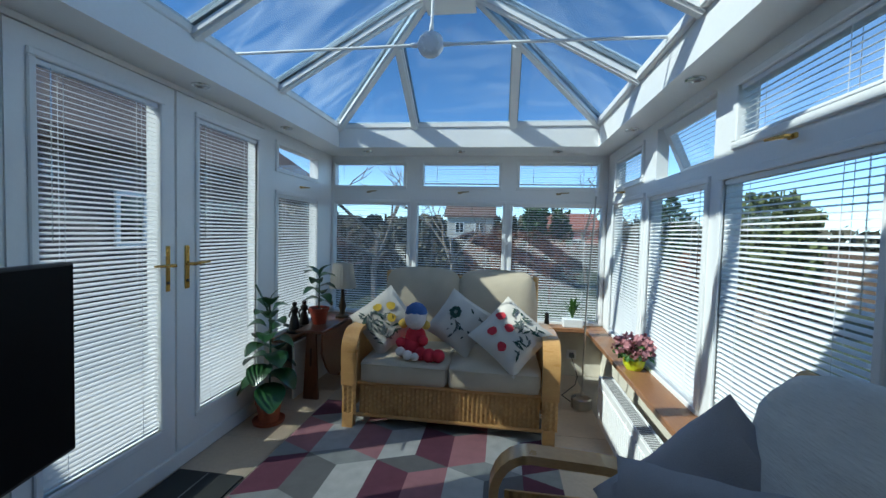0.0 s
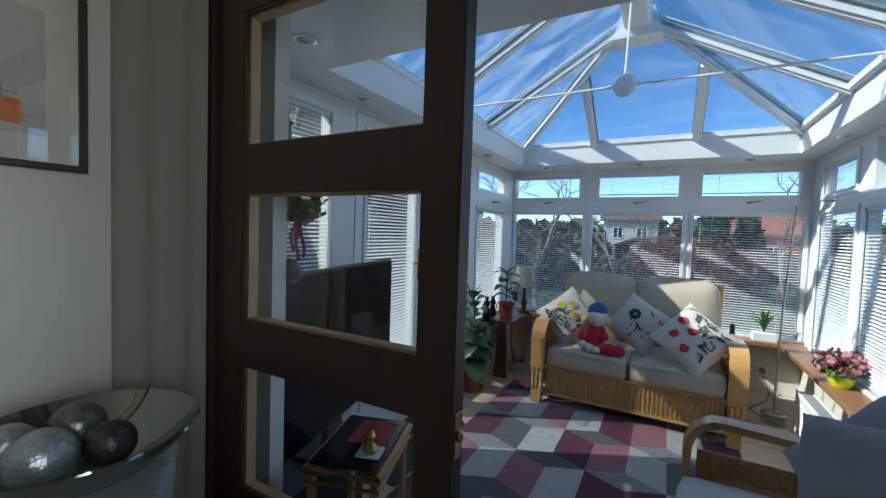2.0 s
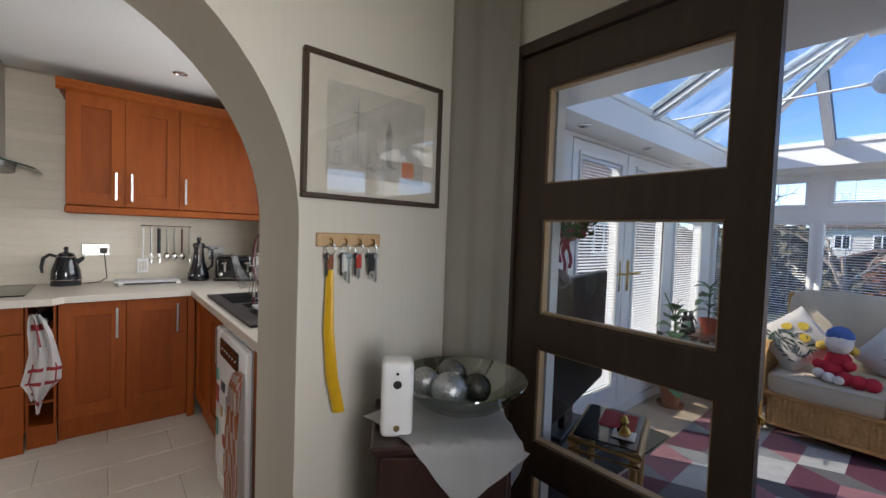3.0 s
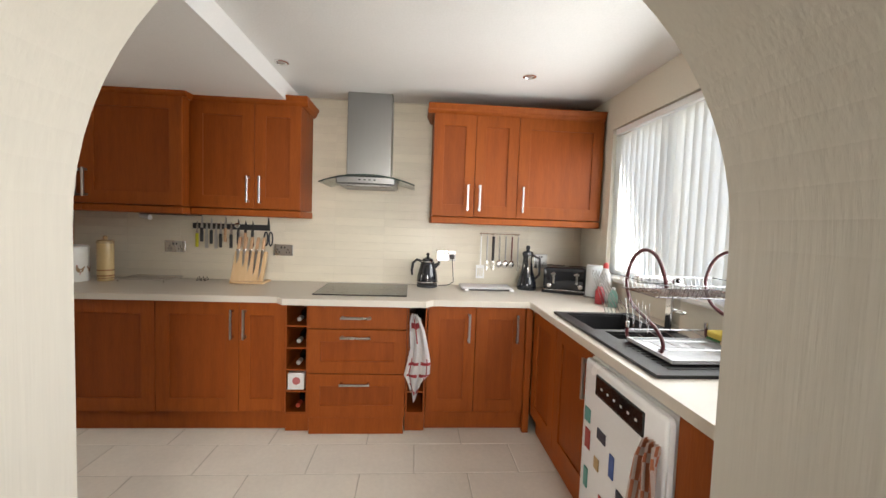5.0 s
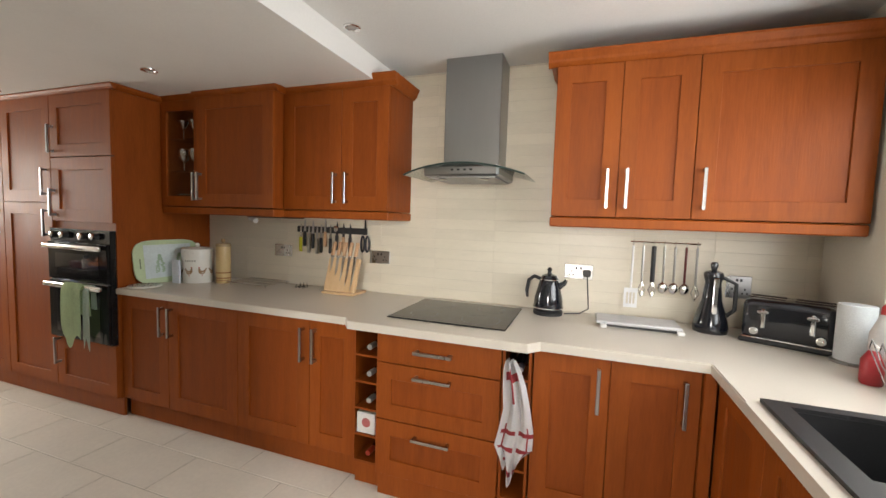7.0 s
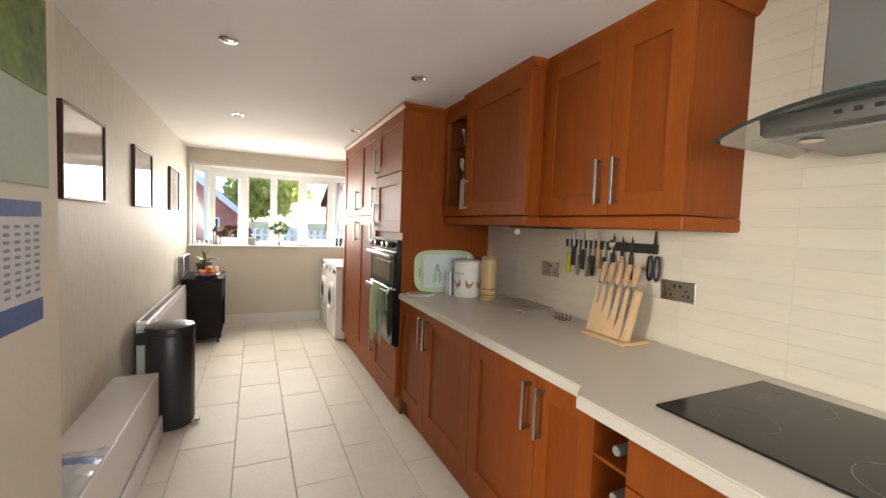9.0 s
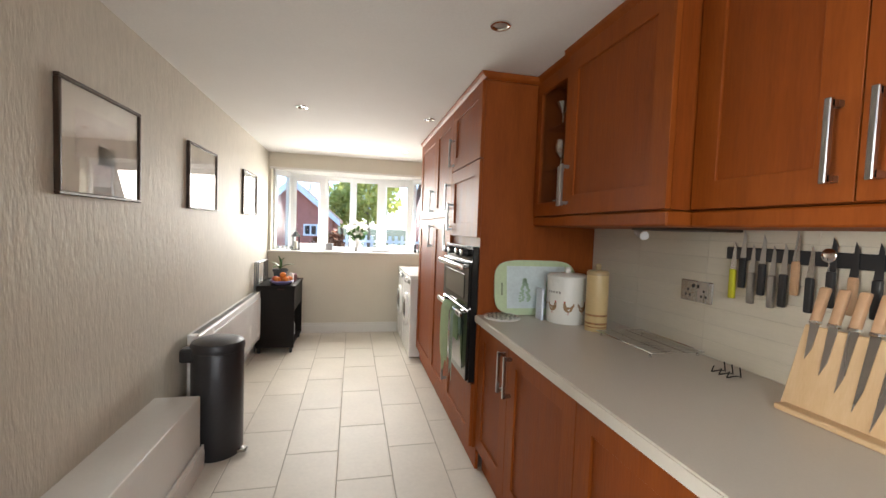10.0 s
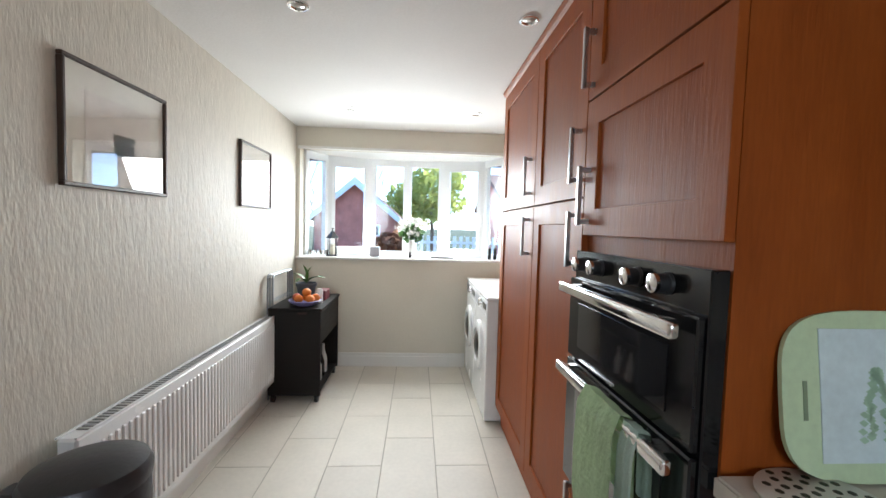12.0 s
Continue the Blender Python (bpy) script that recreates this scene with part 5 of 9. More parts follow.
while x < -1.56:
    b = B()
    n = 8
    tw = radians(20 + rnd.uniform(-5, 5)) if not 8 <= k <= 9 else radians(62)
    cols = []
    for i in range(n + 1):
        u = (i / n - 0.5) * 0.089
        v = 0.008 * math.sin(math.pi * i / n)
        px, py = u * math.cos(tw) - v * math.sin(tw), u * math.sin(tw) + v * math.cos(tw)
        cols.append([b.verts.new((x + px, 0.40 + py * 0.7, z)) for z in (1.085 + rnd.uniform(0, 0.004), 2.075)])
    for a, c in zip(cols, cols[1:]):
        b.faces.new((a[0], c[0], c[1], a[1]))
    bmesh.ops.solidify(b, geom=b.faces[:], thickness=0.001)
    part("vane", b, M_VANE, vb)
    x += 0.069
    k += 1

# ---- bow window of the utility end ----
bw = thing("window_5", "white framed bow window with four lights and a deep sill", "window", "", "structure")
bay = [(-1.40, -6.99), (-1.55, -7.28), (-2.00, -7.42), (-2.38, -7.46), (-2.76, -7.42), (-3.21, -7.28), (-3.36, -6.99)]
b = B()
prism(b, bay, "z", 0.96, 1.02)
part("window_sill", b, M_SKIRT, bw)
b = B()
prism(b, bay, "z", 2.05, 2.12)
part("head", b, M_SKIRT, bw)
for i, (p, q) in enumerate(zip(bay, bay[1:])):
    p, q = Vector((*p, 0)), Vector((*q, 0))
    d = (q - p).normalized()
    nrm = Vector((-d.y, d.x, 0))

    def stick(bm, a, c, z0, z1, t=0.05):
        m = Matrix((d, nrm, Vector((0, 0, 1)))).transposed().to_4x4()
        m.translation = p + d * (a + c) / 2 + Vector((0, 0, (z0 + z1) / 2))
        bmesh.ops.create_cube(bm, size=1, matrix=m @ Matrix.Diagonal((c - a, t, z1 - z0, 1)))
    ln = (q - p).length
    b = B()
    w = 0.045
    stick(b, 0, ln, 1.02, 1.075), stick(b, 0, ln, 1.985, 2.05), stick(b, 0, w, 1.075, 1.985), stick(b, ln - w, ln, 1.075, 1.985)
    part("window_frame", b, M_PVC, bw)
    b = B()
    stick(b, w, ln - w, 1.075, 1.985, 0.006)
    part("pane", b, M_GLASS, bw).visible_shadow = False
    if i in (1, 4):
        b = B()
        stick(b, w, w + 0.04, 1.075, 1.985, 0.07), stick(b, ln - w - 0.04, ln - w, 1.075, 1.985, 0.07), stick(b, w, ln - w, 1.075, 1.115, 0.07), stick(b, w, ln - w, 1.945, 1.985, 0.07)
        part("sash", b, M_PVC, bw)
# overhang out of view, added to keep direct sun off the utility floor
b = B()
bx(b, -4.3, -0.9, -8.15, -7.0, 2.12, 2.24)
struct("bay_roof", b, M_ROOFTILE, "unseen flat canopy added over the bow window to block the sun", "roof")
b = B()
prism(b, [(x, y) for x, y in bay], "z", -0.34, 0.96)
struct("bay_base", b, M_BRICK, "brick base under the bow window", "wall")
b = B()
bx(b, -3.40, -1.385, -6.852, -6.836, 2.035, 2.062, 0.003)
tagged(fin("blind_cassette", b, M_SKIRT), "slim white roller blind rail over the bow window", "blind")
b = B()
bx(b, -3.40, -1.37, -6.99, -6.815, 1.018, 1.042, 0.006)
struct("sill", b, M_SKIRT, "white painted sill board of the bow window", "sill")

# ---- french doors ----
fd = thing("door_1", "pair of white glazed french doors, closed, with brass handles", "door", "", "structure")
for i, (a, c, g0, g1) in enumerate(DOORS_W):
    b = B()
    panel(b, "x", WX + 0.008, WX - 0.062, a, c, 0.09, 2.0, [(g0, g1, 0.258, 1.902)])
    lf = part("door_leaf", b, M_PVC, fd)
    b = B()
    for q in ((g0 - 0.03, g1 + 0.03, 1.902, 1.932), (g0 - 0.03, g1 + 0.03, 0.228, 0.258), (g0 - 0.03, g0, 0.258, 1.902), (g1, g1 + 0.03, 0.258, 1.902)):
        bx(b, WX - 0.01, WX + 0.02, q[0], q[1], q[2], q[3], 0.005)
    part("glazing_bead", b, M_PVC, lf)
    b = B()
    bx(b, WX - 0.03, WX - 0.024, g0, g1, 0.258, 1.902)
    part("pane", b, M_GLASS, lf).visible_shadow = False
    hy = 2.235 if i == 0 else 2.365
    b = B()
    bx(b, WX + 0.009, WX + 0.016, hy - 0.016, hy + 0.016, 0.965, 1.20, 0.003)
    pl = part("handle_plate", b, M_BRASS, lf, "polished brass backplate")
    b = B()
    rod(b, (WX + 0.014, hy, 1.10), (WX + 0.06, hy, 1.10), 0.009, n=12)
    s = 1 if i == 0 else -1
    tube(b, [(WX + 0.055, hy, 1.10), (WX + 0.06, hy - 0.03 * s, 1.103), (WX + 0.055, hy - 0.12 * s, 1.105)], [0.009, 0.009, 0.006], 10)
    part("lever", b, M_BRASS, pl, "polished brass lever", True)
    b = B()
    lathe(b, [(0.008, 0), (0.008, 0.004)], n=12)
    b.transform(Matrix.Translation((WX + 0.016, hy, 1.01)) @ Matrix.Rotation(radians(90), 4, "Y"))
    part("keyhole", b, M_BLACK, pl)
b = B()
bx(b, WX - 0.11, WX + 0.02, DOORS_W[0][0], DOORS_W[1][1], 0.0, 0.088, 0.006)
part("threshold", b, M_PVC, fd)

# ---- venetian blinds ----


def slat_mesh(name, length, axis):
    w = 0.0125
    b = B()
    n = 3
    rows = []
    for i in range(n + 1):
        u = -1 + 2 * i / n
        d, h = u * w, 0.0022 * (1 - u * u)
        rows.append([b.verts.new((d, q * length / 2, h) if axis == "x" else (q * length / 2, d, h)) for q in (-1, 1)])
    for p, q in zip(rows, rows[1:]):
        b.faces.new((p[0], q[0], q[1], p[1]))
    me = bpy.data.meshes.new(name)
    b.to_mesh(me)
    b.free()
    me.materials.append(M_SLAT)
    return me


SLATS = {}


def venetian(axis, w, s, u0, u1, z0, z1, label, tilt=20.0, pitch=0.0215, raised=0.0, parent=None):
    """A white blind hung just inside a pane at w; slats tilt towards the room; raised is the part drawn up."""
    t = thing("venetian_blind", label, "blind", "venetian blinds")
    b = B()
    abox(b, axis, w - 0.012 * s, w + 0.014 * s, u0 + 0.003, u1 - 0.003, z1 - 0.022, z1, 0.003)
    part("headrail", b, M_PVC, t)
    ln = round(u1 - u0 - 0.012, 3)
    key = (axis, ln)
    if key not in SLATS:
        SLATS[key] = slat_mesh("slat", ln, axis)
    n = int((z1 - 0.03 - z0 - 0.012) / pitch)
    for k in range(n):
        z = z1 - 0.034 - k * pitch
        o = new("slat", SLATS[key])
        o.parent = t
        a = radians(tilt + 1.5 * noise.noise(Vector((k * 0.7, u0, w))))
        sg = s
        m = Matrix.Rotation(a * sg, 4, "Y") if axis == "x" else Matrix.Rotation(-a * sg, 4, "X")
        o.matrix_basis = (Matrix.Translation((w, (u0 + u1) / 2, z)) if axis == "x" else Matrix.Translation(((u0 + u1) / 2, w, z))) @ m
    b = B()
    abox(b, axis, w - 0.011 * s, w + 0.011 * s, u0 + 0.004, u1 - 0.004, z1 - 0.034 - n * pitch - 0.003, z1 - 0.034 - n * pitch + 0.008, 0.002)
    part("bottom_rail", b, M_PVC, t)
    for f in ((0.18, 0.82) if u1 - u0 > 0.45 else (0.25, 0.75)):
        u = u0 + (u1 - u0) * f
        for d in (-0.0135, 0.0135):
            b = B()
            abox(b, axis, w + d - 0.0006, w + d + 0.0006, u - 0.0009, u + 0.0009, z1 - 0.034 - n * pitch, z1 - 0.02)
            part("ladder_cord", b, M_SLAT, t)
    if z1 - z0 > 0.6:
        b = B()
        u = u0 + 0.05
        if axis == "x":
            rod(b, (w + 0.016 * s, u, z1 - 0.02), (w + 0.016 * s, u, z1 - 0.02 - (z1 - z0) * 0.4), 0.0022, n=6)
        else:
            rod(b, (u, w + 0.016 * s, z1 - 0.02), (u, w + 0.016 * s, z1 - 0.02 - (z1 - z0) * 0.4), 0.0022, n=6)
        part("tilt_wand", b, M_TUMBLER, t)
    return t


for a, c, g0, g1 in DOORS_W:
    venetian("x", WX - 0.006, 1, g0, g1, 0.262, 1.90, "white venetian blind closed down over the french door glass", 22)
for nm, a, c, z0, z1 in PANES_W:
    if "low" in nm or nm == "w_top0":
        venetian("x", WX - 0.012, 1, a, c, z0, z1, "white venetian blind in the side window", 22)
for nm, a, c, z0, z1 in PANES_N:
    if nm != "n_top0":
        venetian("y", NY + 0.012, -1, a, c, z0, z1, "white venetian blind with open slats facing the garden", 12, 0.0235)
for nm, a, c, z0, z1 in PANES_E:
    if nm != "e_top1":
        venetian("x", EX + 0.012, -1, a, c, z0, z1, "white venetian blind lit by the sun", 20, 0.0225)
# raised blind left as a stack in the far top light
t = thing("venetian_blind", "white venetian blind drawn up in the top light", "blind", "venetian blinds")
b = B()
bx(b, PANES_N[0][1] + 0.003, PANES_N[0][2] - 0.003, NY, NY + 0.024, 1.945, 1.964, 0.003)
part("headrail", b, M_PVC, t)
for f in (0.12, 0.8):
    b = B()
    x = PANES_N[0][1] + (PANES_N[0][2] - PANES_N[0][1]) * f
    bx(b, x - 0.001, x + 0.001, NY + 0.01, NY + 0.012, 1.80, 1.945)
    part("cord", b, M_BLACK, t)

# open top light, hung from its head
ow = thing("window_sash", "white framed top light standing open, hung from its head", "window", "", "structure")
a, c, z0, z1 = 2.41, 3.11, 1.665, 1.98
TILT = Matrix.Translation((EX + 0.05, 0, z1)) @ Matrix.Rotation(radians(-24), 4, "Y") @ Matrix.Translation((-(EX + 0.05), 0, -z1))
b = B()
panel(b, "x", EX + 0.03, EX + 0.075, a, c, z0, z1, [(a + 0.05, c - 0.05, z0 + 0.05, z1 - 0.05)])
b.transform(TILT)
part("window_frame", b, M_PVC, ow)
b = B()
bx(b, EX + 0.05, EX + 0.056, a + 0.05, c - 0.05, z0 + 0.05, z1 - 0.05)
b.transform(TILT)
part("pane", b, M_GLASS, ow).visible_shadow = False
for k in range(9):
    b = B()
    bx(b, EX + 0.036, EX + 0.058, a + 0.055, c - 0.055, z0 + 0.06 + k * 0.0235, z0 + 0.0615 + k * 0.0235)
    b.transform(TILT)
    part("slat", b, M_SLAT, ow)
b = B()
tube(b, [(EX - 0.005, 2.76, 1.66), (EX + 0.05, 2.76, 1.665), (EX + 0.13, 2.76, 1.70)], 0.005, 8)
part("stay", b, M_STEEL, ow)

# espagnolette handles on the top lights
M_PEWTER = mat("dull_brass", (0.35, 0.28, 0.16), 0.35, 0.9)
for x in (-0.88, 0.02, 0.93):
    t = thing("window_handle", "small dull brass window handle", "handle", "window handles")
    b = B()
    bx(b, x - 0.02, x + 0.02, NY - 0.026, NY - 0.0145, 1.672, 1.69, 0.003)
    part("base", b, M_PEWTER, t)
    b = B()
    tube(b, [(x, NY - 0.026, 1.681), (x, NY - 0.045, 1.681), (x + 0.03, NY - 0.052, 1.686), (x + 0.09, NY - 0.05, 1.69)], [0.008, 0.008, 0.007, 0.005], 8)
    part("lever", b, M_PEWTER, t, "", True)
for axis_x, y in ((EX, 3.7), (EX, 1.87), (WX, 3.6)):
    s = -1 if axis_x > 0 else 1
    t = thing("window_handle", "small brass window handle", "handle", "window handles")
    b = B()
    bx(b, axis_x + 0.0145 * s, axis_x + 0.027 * s, y - 0.02, y + 0.02, 1.64, 1.658, 0.003)
    part("base", b, M_BRASS, t)
    b = B()
    tube(b, [(axis_x + 0.026 * s, y, 1.649), (axis_x + 0.045 * s, y, 1.649), (axis_x + 0.05 * s, y + 0.03, 1.651), (axis_x + 0.05 * s, y + 0.09, 1.655)], [0.008, 0.008, 0.007, 0.005], 8)
    part("lever", b, M_BRASS, t, "", True)


# ---- downlights ----
def downlight(x, y, z, ring=M_CHROME, label="round chrome recessed downlight, switched off"):
    t = thing("downlight", label, "downlight", "recessed downlights")
    b = B()
    lathe(b, [(0.044, 0.0), (0.043, -0.006), (0.034, -0.007), (0.029, -0.002), (0.028, 0.0)], (x, y, z), 20, False)
    part("ring", b, ring, t, "", True)
    b = B()
    lathe(b, [(0.028, -0.001), (0.024, -0.004), (0.001, -0.005)], (x, y, z), 18)
    part("lens", b, M_LENS, t, "", True)


M_LENS = mat("lamp_lens", (0.5, 0.49, 0.46), 0.12, 0.3, bump=0)
for x, y in ((-1.14, 2.32), (-1.145, 3.17), (1.275, 2.41), (1.275, 3.315), (-0.82, 4.02), (0.035, 4.05), (0.89, 4.06), (-1.14, 1.47), (-0.9, 0.85), (1.27, 1.5)):
    downlight(x, y, BEAM_B - 0.0005)
for x, y in ((-3.08, -1.91), (-3.06, -0.345)):
    downlight(x, y, CEIL_K - 0.0005)
for x, y in ((-2.0, -3.2), (-2.97, -3.2), (-1.99, -4.745), (-2.955, -4.75), (-1.955, -6.2), (-2.94, -6.2)):
    downlight(x, y, CEIL_U - 0.0005)

# ---- rug ----
rug = thing("rug", "flat-woven rug of purple, pink and grey slanted blocks", "rug")
M_RUG = [mat("rug_" + n, c, 0.95, var=0.16, scale=14, fine=260, bump=0.006) for n, c in (("purple", (0.11, 0.035, 0.06)), ("dark_grey", (0.12, 0.12, 0.125)), ("rose", (0.32, 0.15, 0.17)), ("light_grey", (0.44, 0.44, 0.43)), ("mid_grey", (0.25, 0.26, 0.26)))]
RX0, RX1, RY0, RY1 = -0.84, 0.78, 0.98, 3.27
b = B()
bx(b, RX0, RX1, RY0, RY1, 0.001, 0.008, 0.002)
part("backing", b, M_RUG[1], rug)
# tumbling-block pattern: slanted strips in columns, with lozenges across the column lines
CW, RH, LZ = (RX1 - RX0) / 8, 0.43, 0.09
ROWS = [RY0 - 0.14 + RH * r for r in range(8)]


def rug_piece(q, material):
    q = [(x, min(RY1, max(RY0, y))) for x, y in q]
    q = [p for k, p in enumerate(q) if (Vector(p) - Vector(q[k - 1])).length > 1e-4]
    area = sum(a[0] * c[1] - c[0] * a[1] for a, c in zip(q, q[1:] + q[:1])) / 2
    if len(q) < 3 or abs(area) < 1e-4:
        return
    b = B()
    v0, v1 = [b.verts.new((x, y, 0.0125)) for x, y in q], [b.verts.new((x, y, 0.0084)) for x, y in q]
    b.faces.new(v0)
    for k in range(len(q)):
        b.faces.new((v0[k], v1[k], v1[(k + 1) % len(q)], v0[(k + 1) % len(q)]))
    bmesh.ops.recalc_face_normals(b, faces=b.faces[:])
    part("rug_patch", b, material, rug)


def mid(i, r):
    """Whether a lozenge of row r is centred on column line i."""
    return (i + r) % 2 == 0 and 0 <= i <= 8


TONES = ((2, 3, 2, 3, 0, 2, 3, 1), (0, 1, 3, 0, 2, 3, 1, 2), (2, 3, 2, 3, 0, 0, 3, 2), (0, 1, 3, 0, 2, 3, 1, 0), (2, 3, 2, 3, 0, 2, 3, 0), (0, 3, 2, 1, 0, 2, 3, 1), (3, 0, 2, 3, 1, 0, 2, 3))
for r, (ya, yb) in enumerate(zip(ROWS, ROWS[1:])):
    for i in range(8):
        xa, xb = RX0 + i * CW, RX0 + (i + 1) * CW
        rug_piece([(xa, ya + LZ * mid(i, r)), (xb, ya + LZ * mid(i + 1, r)), (xb, yb - LZ * mid(i + 1, r + 1)), (xa, yb - LZ * mid(i, r + 1))], M_RUG[TONES[r % 7][i]])
for r, y in enumerate(ROWS):
    for i in range(9):
        if mid(i, r):
            x = RX0 + i * CW
            rug_piece([(max(RX0, x - CW), y), (x, y - LZ), (min(RX1, x + CW), y), (x, y + LZ)], M_RUG[4 if (i + 2 * r) % 3 else 1])
t = thing("doormat", "dark slate-grey doormat before the french doors", "mat")
b = B()
bx(b, -1.235, -0.862, 1.45, 2.285, 0.001, 0.012, 0.003)
part("mat_body", b, mat("charcoal_pile", (0.035, 0.038, 0.038), 0.95, var=0.3, fine=240, bump=0.01), t)
b = B()
bx(b, -1.06, -1.054, 1.46, 2.275, 0.0122, 0.0135)
part("stripe", b, M_RUG[4], t)

# ---- cane sofa ----
sofa = thing("sofa", "two-seat honey cane sofa with beige cushions", "sofa")
SX0, SX1, SFY, SBY = -0.585, 0.805, 2.88, 3.72


def weave(name, x0, x1, z0, z1, at, axis, parent):
    """A panel of woven cane: uprights with strands passing over and under."""
    b = B()
    nu = max(2, int((x1 - x0) / 0.028))
    nz = max(2, int((z1 - z0) / 0.0165))
    for i in range(nu):
        u = x0 + (i + 0.5) * (x1 - x0) / nu
        for k in range(nz):
            z = z0 + (k + 0.5) * (z1 - z0) / nz
            o = 0.006 if (i + k) % 2 else -0.002
            du, dz = (x1 - x0) / nu * 0.52, (z1 - z0) / nz * 0.44
            if axis == "y":
                vs = [(u - du, at + 0.006, z - dz), (u, at - o, z - dz), (u + du, at + 0.006, z - dz), (u - du, at + 0.006, z + dz), (u, at - o, z + dz), (u + du, at + 0.006, z + dz)]
            else:
                vs = [(at + 0.006, u - du, z - dz), (at - o, u, z - dz), (at + 0.006, u + du, z - dz), (at + 0.006, u - du, z + dz), (at - o, u, z + dz), (at + 0.006, u + du, z + dz)]
            v = [b.verts.new(p) for p in vs]
            b.faces.new((v[0], v[1], v[4], v[3])), b.faces.new((v[1], v[2], v[5], v[4]))
    if axis == "y":
        bx(b, x0, x1, at + 0.007, at + 0.014, z0, z1)
    else:
        bx(b, at + 0.007, at + 0.014, x0, x1, z0, z1)
    return part(name, b, M_CANE, parent, "woven honey cane")


weave("front_panel", SX0 + 0.11, SX1 - 0.11, 0.085, 0.295, SFY + 0.055, "y", sofa)
b = B()
tube(b, [(SX0 + 0.09, SFY + 0.05, 0.085), (SX1 - 0.09, SFY + 0.05, 0.085)], 0.012, 8)
tube(b, [(SX0 + 0.09, SFY + 0.05, 0.30), (SX1 - 0.09, SFY + 0.05, 0.30)], 0.012, 8)
part("front_rail", b, M_BENT, sofa, "", True)
for x0, x1 in ((SX0, SX0 + 0.105), (SX1 - 0.105, SX1)):
    b = B()
    prof = [(SFY + 0.005, 0.29), (SFY, 0.50)] + [(SFY + 0.13 - 0.13 * math.cos(radians(a)), 0.51 + 0.145 * math.sin(radians(a))) for a in range(5, 95, 10)] + [(SFY + 0.35, 0.655), (SFY + 0.66, 0.62), (SBY - 0.05, 0.60)]
    back = [(y + 0.028 * (1 if z < 0.6 else 0.2), z - 0.028 * (0 if z < 0.55 else 1)) for y, z in prof][::-1]
    n = len(prof)
    vo = [[b.verts.new((x, y, z)) for y, z in prof] for x in (x0, x1)]
    vi = [[b.verts.new((x, y, z)) for y, z in back[::-1]] for x in (x0, x1)]
    for k in range(n - 1):
        b.faces.new((vo[0][k], vo[0][k + 1], vo[1][k + 1], vo[1][k])), b.faces.new((vi[1][k], vi[1][k + 1], vi[0][k + 1], vi[0][k]))
        b.faces.new((vo[0][k + 1], vo[0][k], vi[0][k], vi[0][k + 1])), b.faces.new((vo[1][k], vo[1][k + 1], vi[1][k + 1], vi[1][k]))
    b.faces.new((vo[0][0], vo[1][0], vi[1][0], vi[0][0])), b.faces.new((vo[1][-1], vo[0][-1], vi[0][-1], vi[1][-1]))
    bmesh.ops.recalc_face_normals(b, faces=b.faces[:])
    part("armrest", b, M_BENT, sofa, "broad bent wood arm", True)
    weave("arm_panel", SFY + 0.07, SBY - 0.08, 0.09, 0.60, x0 + 0.03, "x", sofa)
    weave("arm_front", x0 + 0.006, x1 - 0.006, 0.10, 0.30, SFY + 0.012, "y", sofa)
    b = B()
    prism(b, [(SFY + 0.0, 0.014), (SFY + 0.055, 0.014), (SFY + 0.075, 0.11), (SFY + 0.008, 0.11)], "x", x0 + 0.012, x1 - 0.02)
    part("leg", b, M_BENT, sofa)
    b = B()
    prism(b, [(SBY - 0.08, 0.001), (SBY - 0.03, 0.001), (SBY - 0.03, 0.11), (SBY - 0.10, 0.11)], "x", x0 + 0.012, x1 - 0.02)
    part("leg", b, M_BENT, sofa)
b = B()
bx(b, SX0 + 0.09, SX1 - 0.09, SBY - 0.06, SBY - 0.02, 0.10, 0.955, 0.015, 2)
bx(b, SX0 + 0.08, SX0 + 0.125, SBY - 0.09, SBY - 0.01, 0.10, 0.98, 0.015, 2), bx(b, SX1 - 0.125, SX1 - 0.08, SBY - 0.09, SBY - 0.01, 0.10, 0.98, 0.015, 2)
part("backrest_frame", b, M_CANE, sofa)
b = B()
bx(b, SX0 + 0.10, SX1 - 0.10, SFY + 0.07, SBY - 0.06, 0.26, 0.30)
part("seat_frame", b, M_CANE, sofa)
xm = (SX0 + SX1) / 2
for x0, x1 in ((SX0 + 0.112, xm - 0.003), (xm + 0.003, SX1 - 0.112)):
    b = B()
    soft_box(b, x0, x1, SFY + 0.025, SBY - 0.20, 0.302, 0.455, 0.018, 0.035, 8)
    sc = part("seat_cushion", b, M_CUSHION, sofa, "plump beige seat cushion", True)
    b = B()
    tube(b, [(x0 + 0.012, SFY + 0.028, 0.432), (x0 + 0.1, SFY + 0.012, 0.437), (x1 - 0.1, SFY + 0.012, 0.437), (x1 - 0.012, SFY + 0.028, 0.432)], 0.004, 6)
    part("piping", b, M_CUSHION, sc, "", True)
    b = B()
    soft_box(b, x0 + 0.01, x1 - 0.01, -0.085, 0.085, 0, 0.55, 0.03, 0.06, 8)
    b.transform(Matrix.Translation((0, SBY - 0.20, 0.45)) @ Matrix.Rotation(radians(-9), 4, "X"))
    part("back_cushion", b, M_CUSHION, sofa, "plump beige back cushion", True)

